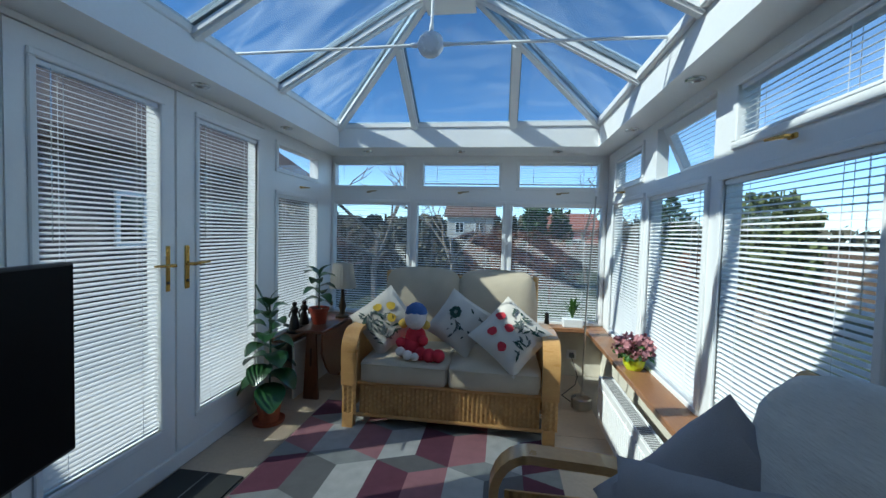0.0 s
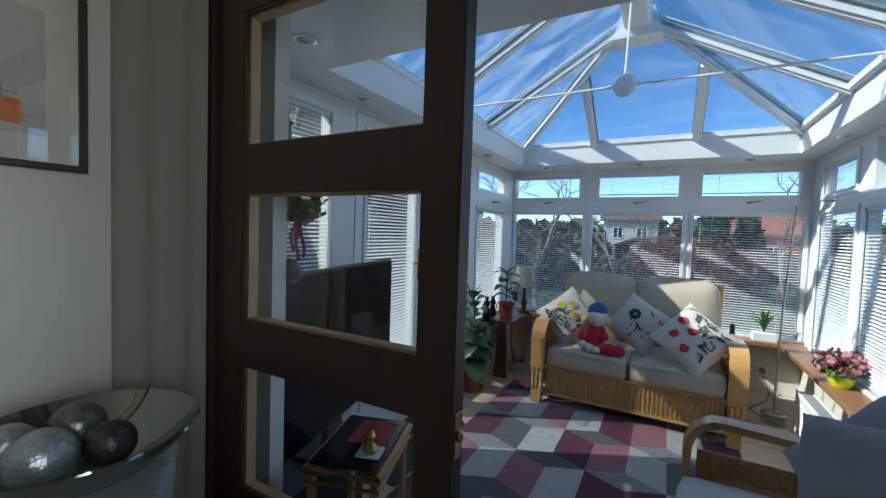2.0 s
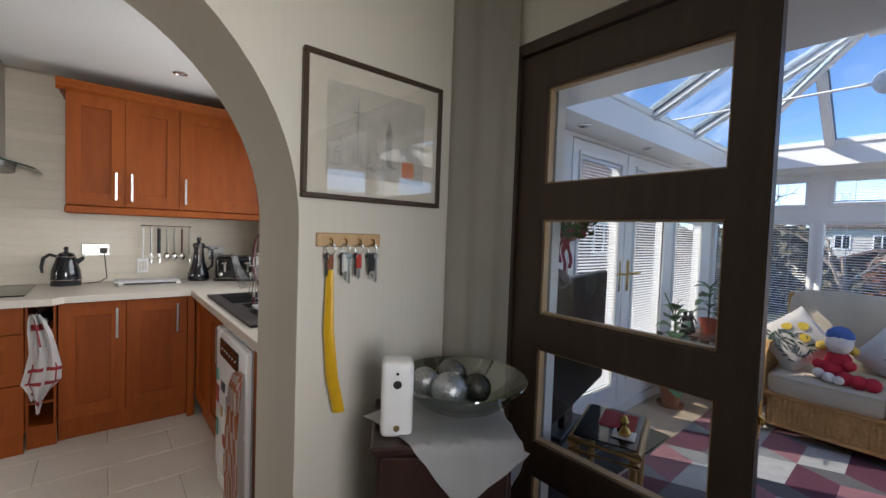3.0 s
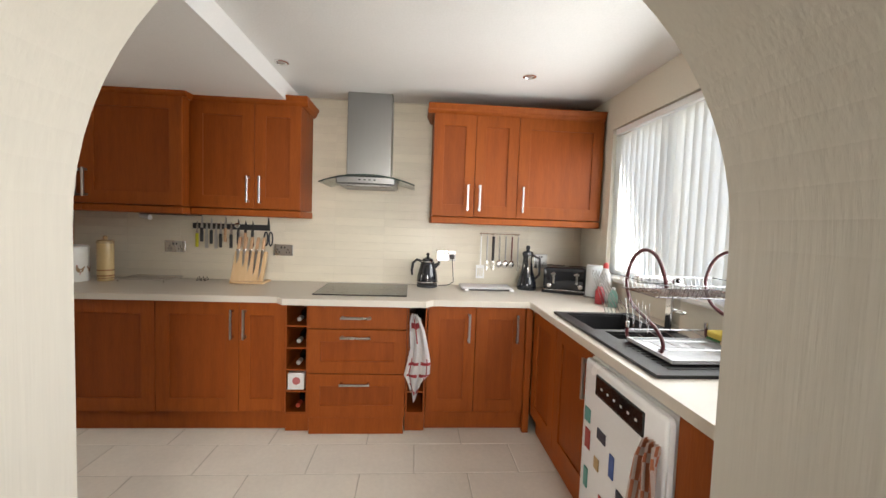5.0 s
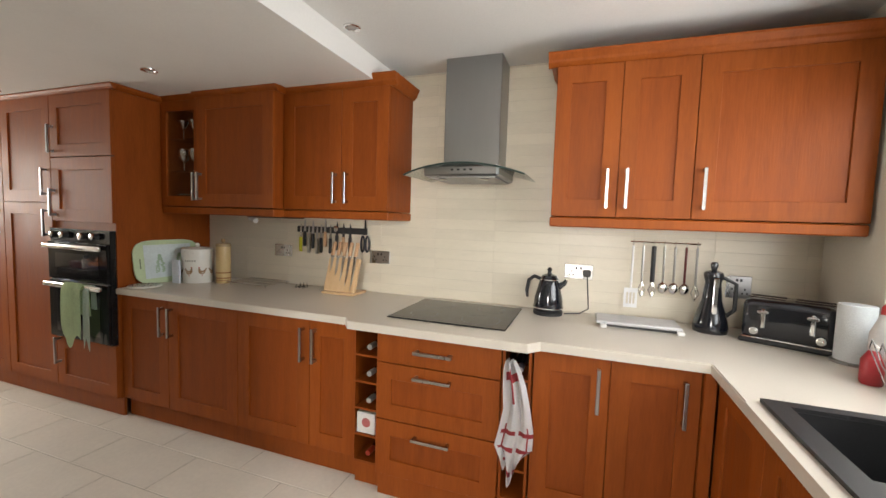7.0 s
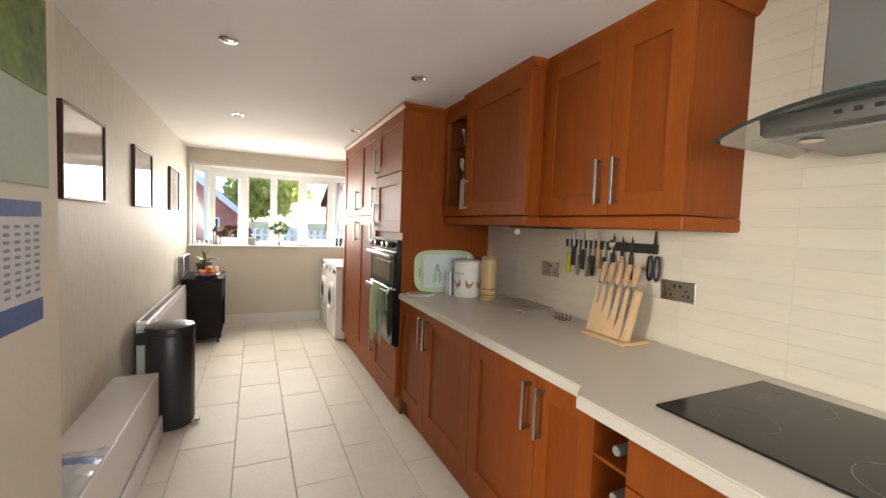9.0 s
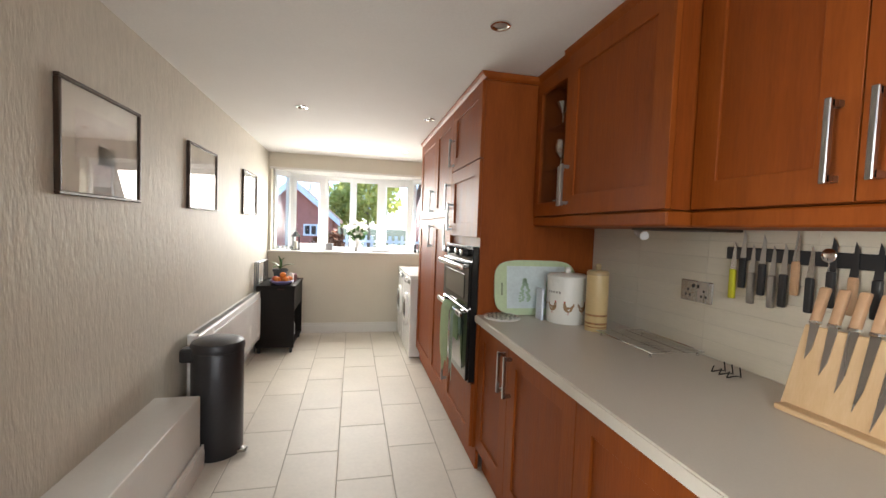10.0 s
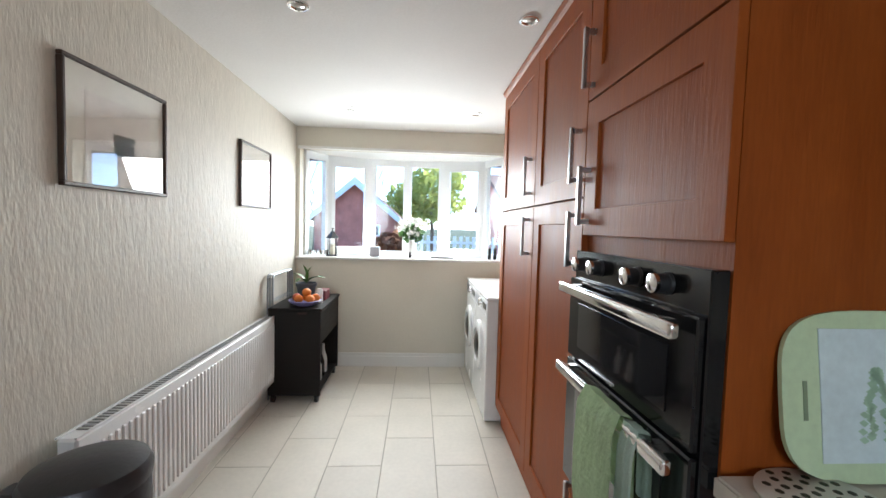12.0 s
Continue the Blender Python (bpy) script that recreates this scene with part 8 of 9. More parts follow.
part("band", b, mat("blue_print", (0.05, 0.11, 0.30), 0.7, var=0.3, bump=0), cal2)
b = B()
for j in range(10):
    for i in range(6):
        bx(b, -1.6052, -1.6042, -2.385 + 0.048 * i, -2.36 + 0.048 * i, 1.18 + 0.0185 * j, 1.188 + 0.0185 * j)
part("print", b, mat("grey_type", (0.25, 0.27, 0.33), 0.8, bump=0), cal2)
t = thing("plastic_bag", "clear plastic bag with blue and purple print on the ledge", "bag")
b = B()
N = 14
g = [[b.verts.new((-1.585 + 0.20 * i / N, -3.02 + 0.33 * j / N, 0.418 + 0.022 * abs(noise.noise(Vector((i * 0.4, j * 0.35, 3)))) + 0.02 * math.sin(math.pi * i / N) * math.sin(math.pi * j / N))) for i in range(N + 1)] for j in range(N + 1)]
for j in range(N):
    for i in range(N):
        f = b.faces.new((g[j][i], g[j][i + 1], g[j + 1][i + 1], g[j + 1][i]))
        f.material_index = 1 if (2 < j < 6 and i < 9) else (2 if j > 9 and i > 5 else 0)
part("bag", b, [mat("milky_film", (0.55, 0.56, 0.60), 0.25), mat("blue_film_print", (0.06, 0.12, 0.34), 0.3), mat("lilac_film", (0.35, 0.25, 0.45), 0.3)], t, "", True)

# ---- utility end ----
bn = thing("pedal_bin", "tall dark grey pedal bin with a domed lid", "bin")
CX, CY = -1.625, -4.125
b = B()
lathe(b, [(0.135, 0.0), (0.14, 0.012), (0.14, 0.61), (0.137, 0.615)], (CX, CY, 0.002), 36)
M_BIN = mat("dark_grey_metal", (0.045, 0.045, 0.05), 0.38, 0.5, var=0.08)
part("body", b, M_BIN, bn, "", True)
b = B()
lathe(b, [(0.143, 0.0), (0.145, 0.03), (0.135, 0.05), (0.09, 0.066), (0.001, 0.070)], (CX, CY, 0.62), 36)
part("lid", b, M_BIN, bn, "", True)
b = B()
bx(b, CX + 0.10, CX + 0.175, CY + 0.02, CY + 0.10, 0.565, 0.645, 0.015, 2)
part("hinge", b, M_BLACK, bn)
b = B()
bx(b, CX - 0.175, CX - 0.12, CY + 0.02, CY + 0.07, 0.012, 0.03, 0.005)
part("pedal", b, M_STEEL, bn)
tr = thing("kitchen_trolley", "black-brown trolley on castors with a drop drawer", "trolley")
M_TROL = mat("black_brown_wood", (0.012, 0.010, 0.009), 0.6, var=0.2, stretch=(1, 1, 5), spec=0.2)
TX0, TX1, TY0, TY1 = -1.80, -1.42, -6.68, -6.01
for y in (TY0, TY1 - 0.018):
    b = B()
    bx(b, TX0, TX1, y, y + 0.018, 0.06, 0.70, 0.002)
    part("side_panel", b, M_TROL, tr)
b = B()
bx(b, TX0 - 0.01, TX1, TY0 - 0.01, TY1 + 0.01, 0.70, 0.72, 0.004)
part("top", b, M_TROL, tr)
b = B()
bx(b, TX0, TX0 + 0.018, TY0 + 0.02, TY1 - 0.02, 0.46, 0.69, 0.003)
dw = part("drawer", b, M_TROL, tr)
for z in (0.07, 0.44):
    b = B()
    bx(b, TX0 + 0.01, TX1, TY0 + 0.018, TY1 - 0.018, z, z + 0.016)
    part("shelf", b, M_TROL, tr)
b = B()
bx(b, TX1 - 0.01, TX1, TY0 + 0.018, TY1 - 0.018, 0.06, 0.70)
part("back", b, M_TROL, tr)
# grip hollow painted as a dark plate of shade
b = B()
bx(b, TX0 + 0.10, TX0 + 0.17, TY1 - 0.0005, TY1 + 0.0015, 0.675, 0.69)
part("grip", b, M_RECESS_SHADE, tr)
for x in (TX0 + 0.03, TX1 - 0.03):
    for y in (TY0 + 0.03, TY1 - 0.03):
        b = B()
        rod(b, (x - 0.012, y, 0.029), (x + 0.012, y, 0.029), 0.028, n=16), bx(b, x - 0.016, x + 0.016, y - 0.01, y + 0.01, 0.04, 0.062)
        part("castor", b, M_BLACK, tr)
for k in range(4):
    b = B()
    lathe(b, [(0.03, 0), (0.036, 0.01), (0.034, 0.12), (0.012, 0.19), (0.012, 0.24)], (-1.72, -6.16 - 0.1 * k, 0.087), 14)
    tagged(fin("bottle", b, [M_BLACKGL, mat("clear_bottle", (0.5, 0.5, 0.5), 0.15)][k % 2], smooth=True), "bottle standing on the trolley shelf", "bottle", "bottles in the trolley")
t = thing("fruit_bowl", "shallow blue-lilac dish holding oranges", "bowl")
b = B()
lathe(b, [(0.06, 0), (0.10, 0.018), (0.125, 0.042), (0.12, 0.045), (0.09, 0.022), (0.001, 0.012)], (-1.655, -6.13, 0.721), 28, False)
part("dish", b, mat("lilac_glaze", (0.22, 0.20, 0.42), 0.3), t, "", True)
M_ORANGE = mat("orange_peel", (0.62, 0.17, 0.015), 0.45, var=0.1, fine=220, bump=0.003)
M_APPLE = mat("red_apple", (0.42, 0.06, 0.03), 0.3, var=0.3, scale=20)
for k, (dx, dy, dz) in enumerate(((-0.045, 0.03, 0), (0.04, 0.035, 0), (0.0, -0.045, 0), (-0.07, -0.03, 0.0), (0.07, -0.025, 0), (-0.01, 0.0, 0.045))):
    b = B()
    bmesh.ops.create_icosphere(b, subdivisions=3, radius=0.034, matrix=Matrix.LocRotScale((-1.655 + dx, -6.13 + dy, 0.775 + dz), None, (1, 1, 0.93)))
    tagged(fin("orange" if k != 4 else "apple", b, M_ORANGE if k != 4 else M_APPLE, smooth=True), "ripe orange in the dish" if k != 4 else "red apple in the dish", "fruit", "fruit in the dish")
PX, PY = -1.60, -6.36
lv = [((PX, PY, 0.86), (PX + 0.02, PY + 0.03, 1.01), 0.035, 0.0), ((PX, PY, 0.86), (PX - 0.16, PY + 0.05, 0.93), 0.06, 0.02), ((PX, PY, 0.86), (PX + 0.13, PY - 0.02, 0.96), 0.05, 0.03), ((PX, PY, 0.86), (PX - 0.05, PY + 0.02, 1.0), 0.03, 0.0), ((PX, PY, 0.86), (PX + 0.06, PY + 0.10, 0.90), 0.055, 0.02)]
potted("orchid", PX, PY, 0.721, 0.08, 0.14, mat("slate_pot", (0.06, 0.075, 0.09), 0.5), "orchid with strap leaves in a slate-blue pot", [], lv, M_LEAF2)
b = B()
bx(b, -1.76, -1.69, -6.50, -6.34, 0.721, 0.80, 0.003)
tagged(fin("tea_box", b, mat("maroon_card", (0.13, 0.02, 0.03), 0.5)), "small maroon box on the trolley", "box")
b = B()
lathe(b, [(0.028, 0), (0.03, 0.08), (0.02, 0.11)], (-1.73, -6.26, 0.721), 14)
tagged(fin("mug", b, M_WHITE, smooth=True), "white cup beside the orchid", "cup")
da = thing("clothes_airer", "folded grey metal clothes airer leaning on the wall", "airer")
M_ALU = mat("dull_aluminium", (0.32, 0.34, 0.36), 0.4, 0.8)
for k in range(3):
    b = B()
    x = -1.372 - 0.02 - 0.018 * k
    tube(b, [(x, -6.55, 0.15), (x, -6.55, 0.93), (x, -6.53, 0.95), (x, -6.10, 0.95), (x, -6.08, 0.93), (x, -6.08, 0.15)], 0.008, 8)
    for z in (0.3, 0.45, 0.6, 0.75):
        rod(b, (x, -6.55, z), (x, -6.08, z), 0.003, n=6)
    part("frame", b, M_ALU, da, "", True)
b = B()
rod(b, (-1.40, -6.55, 0.0), (-1.40, -6.55, 0.2), 0.008, n=8), rod(b, (-1.40, -6.08, 0.0), (-1.40, -6.08, 0.2), 0.008, n=8)
part("foot", b, M_ALU, da)

# things on the bow window's sill
SZ = 1.0425
t = thing("candle_lantern", "black metal candle lantern with glass sides", "lantern")
LX, LY = -1.685, -6.95
for dx in (-0.035, 0.035):
    for dy in (-0.035, 0.035):
        b = B()
        bx(b, LX + dx - 0.004, LX + dx + 0.004, LY + dy - 0.004, LY + dy + 0.004, SZ + 0.012, SZ + 0.17)
        part("post", b, M_DARKIRON, t)
b = B()
bx(b, LX - 0.05, LX + 0.05, LY - 0.05, LY + 0.05, SZ, SZ + 0.012, 0.002)
part("base", b, M_DARKIRON, t)
b = B()
lathe(b, [(0.066, 0), (0.06, 0.008), (0.028, 0.045), (0.022, 0.06), (0.006, 0.07), (0.006, 0.085), (0.012, 0.095), (0.001, 0.10)], (LX, LY, SZ + 0.17), 4)
part("roof", b, M_DARKIRON, t)
b = B()
rod(b, (LX, LY, SZ + 0.0125), (LX, LY, SZ + 0.11), 0.022, n=16)
part("candle", b, mat("ivory_wax", (0.6, 0.56, 0.46), 0.6), t)
t = thing("vase_of_flowers", "white vase of white flowers with green leaves", "flowers")
b = B()
lathe(b, [(0.04, 0), (0.055, 0.05), (0.04, 0.12), (0.03, 0.15), (0.036, 0.165)], (-2.44, -7.08, SZ), 20)
part("vase", b, M_WHITE, t, "", True)
clumps("flowers", (-2.44, -7.08, SZ + 0.30), (0.14, 0.10, 0.10), 200, mat("white_petal", (0.75, 0.75, 0.70), 0.8), "", "", 0.02, 8, t)
clumps("foliage", (-2.44, -7.08, SZ + 0.24), (0.12, 0.08, 0.09), 160, M_LEAF2, "", "", 0.025, 9, t)
b = B()
bx(b, -2.14, -2.05, -6.95, -6.90, SZ + 0.008, SZ + 0.10, 0.004), bx(b, -2.22, -1.98, -6.98, -6.86, SZ, SZ + 0.006, 0.002)
tagged(fin("card_stand", b, mat("grey_card", (0.40, 0.40, 0.42), 0.7)), "grey card standing on a small tray", "card")
b = B()
lathe(b, [(0.012, 0), (0.014, 0.02), (0.006, 0.035), (0.010, 0.055)], (-2.43, -6.92, SZ), 10)
tagged(fin("figurine", b, M_DARKIRON, smooth=True), "tiny dark ornament on the sill", "ornament")
t = thing("wire_ornament", "curled white wire ornament on a dark base", "ornament")
b = B()
tube(b, [Vector((-2.68 - 0.035 * math.cos(radians(a)), -6.93, SZ + 0.05 + 0.035 * math.sin(radians(a)))) for a in range(30, 331, 20)], 0.004, 6)
part("wire", b, M_WHITE, t, "", True)
b = B()
tube(b, arc((-2.79, -6.93, SZ + 0.045), 0.03, 0, 360, 18, "xz")[:-1], 0.004, 6, 1, True)
part("wire", b, M_WHITE, t, "", True)
b = B()
bx(b, -2.86, -2.63, -6.96, -6.90, SZ, SZ + 0.012, 0.003)
part("base", b, M_DARKIRON, t)
for k in range(2):
    t = thing("candlestick", "dark beaded candlestick with clear stem", "candlestick", "candlesticks on the sill")
    x = -3.21 - 0.055 * k
    b = B()
    lathe(b, [(0.02, 0), (0.018, 0.02), (0.022, 0.035), (0.012, 0.05), (0.02, 0.065), (0.012, 0.08), (0.02, 0.095), (0.01, 0.11)], (x, -6.94, SZ), 12)
    part("base", b, M_BLACKGL, t, "", True)
    b = B()
    rod(b, (x, -6.94, SZ + 0.11), (x, -6.94, SZ + 0.30), 0.006, n=8)
    part("stem", b, M_TUMBLER, t)
for k in range(5):
    b = B()
    lathe(b, [(0.02, 0), (0.022, 0.05), (0.019, 0.05), (0.018, 0.006), (0.001, 0.006)], (-1.46 - 0.05 * k, -7.0 - 0.02 * (k % 2), SZ), 12, False)
    tagged(fin("tealight_glass", b, M_TUMBLER, smooth=True), "small clear tealight glass on the sill", "glass", "tealight glasses")

# ---- worktop things ----
WT = 0.8995


def canister(name, x, y, r, h, body, label, lidm, bands=()):
    t = thing(name, label, "canister", "canisters on the worktop")
    b = B()
    lathe(b, [(r * 0.97, 0), (r, 0.006), (r, h - 0.01), (r * 0.98, h)], (x, y, WT), 32)
    part("body", b, body, t, "", True)
    b = B()
    lathe(b, [(r * 1.02, 0), (r * 1.02, 0.012), (r * 0.9, 0.022), (r * 0.2, 0.028), (0.012, 0.03), (0.016, 0.045), (0.010, 0.056), (0.001, 0.058)], (x, y, WT + h), 28)
    part("lid", b, lidm, t, "", True)
    for z0, z1, ma in bands:
        b = B()
        lathe(b, [(r * 1.004, z0), (r * 1.004, z1)], (x, y, WT), 32, False)
        part("band", b, ma, t, "", True)
    return t


M_CERAM = mat("cream_ceramic", (0.80, 0.79, 0.74), 0.3, var=0.03)
bc = canister("biscuit_barrel", -3.52, -3.51, 0.105, 0.235, M_CERAM, "white biscuit barrel decorated with brown hens", M_CERAM)
M_HEN = mat("brown_hen_print", (0.32, 0.19, 0.09), 0.5, var=0.3, scale=40)
M_COMB = mat("red_comb_print", (0.45, 0.05, 0.03), 0.5)
HEN = [(-0.030, 0.030), (-0.034, 0.018), (-0.026, 0.006), (-0.020, -0.012), (-0.004, -0.020), (0.012, -0.016), (0.022, -0.002), (0.024, 0.014), (0.022, 0.026), (0.014, 0.030), (0.010, 0.020), (0.006, 0.010), (-0.010, 0.008), (-0.020, 0.016)]
COMB = [(0.012, 0.030), (0.012, 0.037), (0.016, 0.034), (0.018, 0.038), (0.022, 0.034), (0.022, 0.027)]
LEG_MARK = [(-0.004, -0.020), (-0.004, -0.032), (0.004, -0.032), (0.003, -0.030), (-0.001, -0.030), (-0.001, -0.020)]


def on_barrel(outline, ca, z, material, name):
    """A printed outline wrapped round the barrel."""
    b = B()
    vs = [b.verts.new((-3.52 + 0.1060 * math.cos(ca + u / 0.1055), -3.51 + 0.1060 * math.sin(ca + u / 0.1055), z + v)) for u, v in outline]
    b.faces.new(vs)
    part(name, b, material, bc)


for k, a in enumerate((-25, 20, 65, 110, -70)):
    flip = 1 if k % 2 else -1
    for outline, material, name in ((HEN, M_HEN, "printed_hen"), (COMB, M_COMB, "printed_comb"), (LEG_MARK, M_COMB, "printed_leg")):
        on_barrel([(u * flip, v) for u, v in outline], radians(a), WT + 0.085, material, name)
M_TYPE = mat("grey_lettering", (0.35, 0.33, 0.30), 0.6)
for a in (5, 14, 23, 32, 41):
    on_barrel([(-0.005, -0.006), (0.005, -0.006), (0.005, 0.006), (-0.005, 0.006)], radians(a), WT + 0.165, M_TYPE, "printed_letter")
M_DECO = mat("brown_band_print", (0.34, 0.16, 0.06), 0.5, var=0.4, scale=60)
canister("spaghetti_jar", -3.57, -3.31, 0.052, 0.275, mat("sand_ceramic", (0.60, 0.44, 0.22), 0.35, var=0.05), "tall sand-coloured pasta jar with patterned bands", mat("tan_lid", (0.42, 0.30, 0.16), 0.4), [(0.035, 0.045, M_DECO), (0.02, 0.026, M_DECO), (0.075, 0.085, M_DECO)])
ty = thing("serving_tray", "pale green melamine tray with a herb print leaning up", "tray")
TYM = Matrix.Translation((-3.42, -3.662, WT)) @ Matrix.Rotation(radians(7), 4, "X")
b = B()
oc = []
for i in range(48):
    a = 2 * math.pi * i / 48
    ex = 0.29 * math.copysign(abs(math.cos(a)) ** 0.45, math.cos(a))
    oc.append((ex * 0.87, 0.158 + 0.156 * math.copysign(abs(math.sin(a)) ** 0.5, math.sin(a))))
prism(b, oc, "y", -0.003, 0.006)
b.transform(TYM)
part("rim", b, mat("celadon_melamine", (0.56, 0.68, 0.44), 0.3), ty, "pale green rim")
b = B()
bx(b, -0.18, 0.18, 0.0065, 0.0085, 0.04, 0.28)
b.transform(TYM)
part("print_panel", b, mat("pale_blue_print", (0.66, 0.75, 0.76), 0.35), ty)
rnd = random.Random(6)
for cx in (-0.08, 0.07):
    b = B()
    for k in range(26):
        z = 0.08 + 0.005 * k
        w = 0.04 * (1 - k / 30)
        for s in (-1, 1):
            x = cx + s * w * rnd.uniform(0.3, 1)
            v = [b.verts.new((x + dx, 0.0092, z + dz)) for dx, dz in ((-0.010, 0), (0, 0.007), (0.010, 0.002), (0, -0.006))]
            b.faces.new(v)
    b.transform(TYM)
    part("printed_herb", b, mat("herb_print", (0.40, 0.56, 0.40), 0.5), ty)
b = B()
bx(b, 0.205, 0.213, 0.0062, 0.0075, 0.115, 0.185, 0.0)
b.transform(TYM @ Matrix.Translation((0.0, 0, 0)))
part("grip_slot", b, mat("slot_shadow_green", (0.22, 0.28, 0.17), 0.5), ty)
b = B()
bx(b, -3.40, -3.385, -3.60, -3.53, WT, WT + 0.17, 0.002)
tagged(fin("paper_sheaf", b, mat("pale_blue_paper", (0.70, 0.74, 0.84), 0.8)), "pale blue folded papers standing on the worktop", "papers")
t = thing("trivet", "oval patterned black and cream trivet", "trivet")
b = B()
lathe(b, [(0.095, 0), (0.10, 0.004), (0.10, 0.009), (0.096, 0.012)], (-3.19, -3.60, WT), 36)
part("plate", b, M_CERAM, t, "", True)
b = B()
rnd = random.Random(2)
for k in range(46):
    a, r = k * 2.4, 0.013 * math.sqrt(k + 0.5)
    lathe(b, [(0.0075, 0.0122), (0.006, 0.0128)], (-3.19 + r * math.cos(a), -3.60 + r * math.sin(a), WT), 6)
part("pattern", b, mat("olive_black_print", (0.03, 0.035, 0.02), 0.5), t)
cr = thing("cooling_rack", "chrome wire cooling rack on short feet", "wire rack")
b = B()
X0, X1, Y0, Y1 = -3.76, -3.52, -3.22, -2.86
tube(b, [(X0, Y0, WT + 0.022), (X1, Y0, WT + 0.022), (X1, Y1, WT + 0.022), (X0, Y1, WT + 0.022)], 0.003, 6, 1, True)
part("rim", b, M_CHROME, cr, "", True)
for k in range(17):
    y = Y0 + (k + 1) * (Y1 - Y0) / 18
    b = B()
    rod(b, (X0, y, WT + 0.022), (X1, y, WT + 0.022), 0.0015, n=5)
    part("wire", b, M_CHROME, cr, "", True)
for k in (1, 2):
    b = B()
    rod(b, (X0 + k * 0.08, Y0, WT + 0.019), (X0 + k * 0.08, Y1, WT + 0.019), 0.002, n=5)
    part("wire", b, M_CHROME, cr, "", True)
for x in (X0 + 0.01, X1 - 0.01):
    for y in (Y0 + 0.02, Y1 - 0.02):
        b = B()
        bmesh.ops.create_icosphere(b, subdivisions=2, radius=0.007, matrix=Matrix.Translation((x, y, WT + 0.007))), rod(b, (x, y, WT + 0.012), (x, y, WT + 0.022), 0.002, n=6)
        part("foot", b, M_CHROME, cr, "", True)
t = thing("wire_trivet", "small bent dark wire stand", "trivet")
for k in range(3):
    b = B()
    y = -2.70 + 0.03 * k
    tube(b, [(-3.70, y - 0.015, WT + 0.032), (-3.69, y, WT + 0.004), (-3.66, y + 0.008, WT + 0.012), (-3.635, y - 0.004, WT + 0.004), (-3.62, y + 0.018, WT + 0.032)], 0.0022, 5)
    part("wire", b, M_DARKIRON, t, "", True)

# knife block
kb = thing("knife_block", "pale beech knife board on a foot holding knives", "knife block")
M_BEECH = mat("pale_beech", (0.58, 0.38, 0.20), 0.45, rgb2=(0.66, 0.46, 0.27), scale=8, fine=60, stretch=(4, 4, 0.4), bump=0.002)
KM = Matrix.Translation((-3.60, -2.325, WT)) @ Matrix.Rotation(radians(-9), 4, "Y")
KM = KM @ Matrix(((1, 0, 0, 0), (0, 1, 0.10, 0), (0, 0, 1, 0), (0, 0, 0, 1)))
b = B()
bx(b, -0.028, 0.0, -0.12, 0.12, 0.0, 0.245, 0.003)
b.transform(KM)
part("board", b, M_BEECH, kb)
b = B()
bx(b, -3.73, -3.56, -2.43, -2.18, WT + 0.0005, WT + 0.016, 0.003)
part("foot", b, M_BEECH, kb)
M_KNH = mat("tan_knife_handle", (0.50, 0.30, 0.17), 0.45)
for k in range(5):
    y = -0.095 + 0.045 * k
    ln = 0.10 + 0.032 * k
    kn = thing("knife", "kitchen knife with a tan wooden handle held on the block", "knife", "knives on the block")
    b = B()
    prism(b, [(y - 0.010, 0.25), (y + 0.012, 0.25), (y + 0.012, 0.25 - ln * 0.7), (y + 0.002, 0.25 - ln)], "x", 0.001, 0.003)
    b.transform(KM)
    part("blade", b, M_STEEL, kn)
    b = B()
    bx(b, -0.008, 0.012, y - 0.011, y + 0.012, 0.25, 0.355, 0.006, 2)
    b.transform(KM)
    part("handle", b, M_KNH, kn, "", True)
    b = B()
    bx(b, -0.0085, 0.0125, y - 0.0115, y + 0.0125, 0.25, 0.262, 0.003)
    b.transform(KM)
    part("ferrule", b, M_CHROME, kn)
mr = thing("knife_rack", "black magnetic knife strip on the tiles", "knife rack")
b = B()
bx(b, -3.788, -3.768, -2.80, -2.21, 1.30, 1.345, 0.003)
part("strip", b, M_BLACK, mr)
rnd = random.Random(8)
HM = [mat("yellow_handle", (0.55, 0.52, 0.03), 0.4), M_BLACK, M_STEEL, M_BLACK, M_STEEL, M_BLACK, M_KNH, M_BLACK, M_BLACK, M_KNH, M_BLACK]
for k, ma in enumerate(HM):
    y = -2.765 + (k * 0.036 if k < 7 else 0.26 + (k - 7) * 0.055)
    kn = thing("knife", "kitchen knife hanging on the magnetic strip", "knife", "knives on the strip")
    b = B()
    hi = 1.35 + rnd.uniform(0, 0.06)
    prism(b, [(y - 0.011, hi - 0.10), (y + 0.011, hi - 0.10), (y + 0.009, hi - 0.02), (y, hi)], "x", -3.7675, -3.7655)
    part("blade", b, M_STEEL if k < 8 else M_BLACK, kn)
    b = B()
    bx(b, -3.774, -3.758, y - 0.011, y + 0.011, hi - 0.21, hi - 0.10, 0.005, 2)
    part("handle", b, ma, kn, "", True)


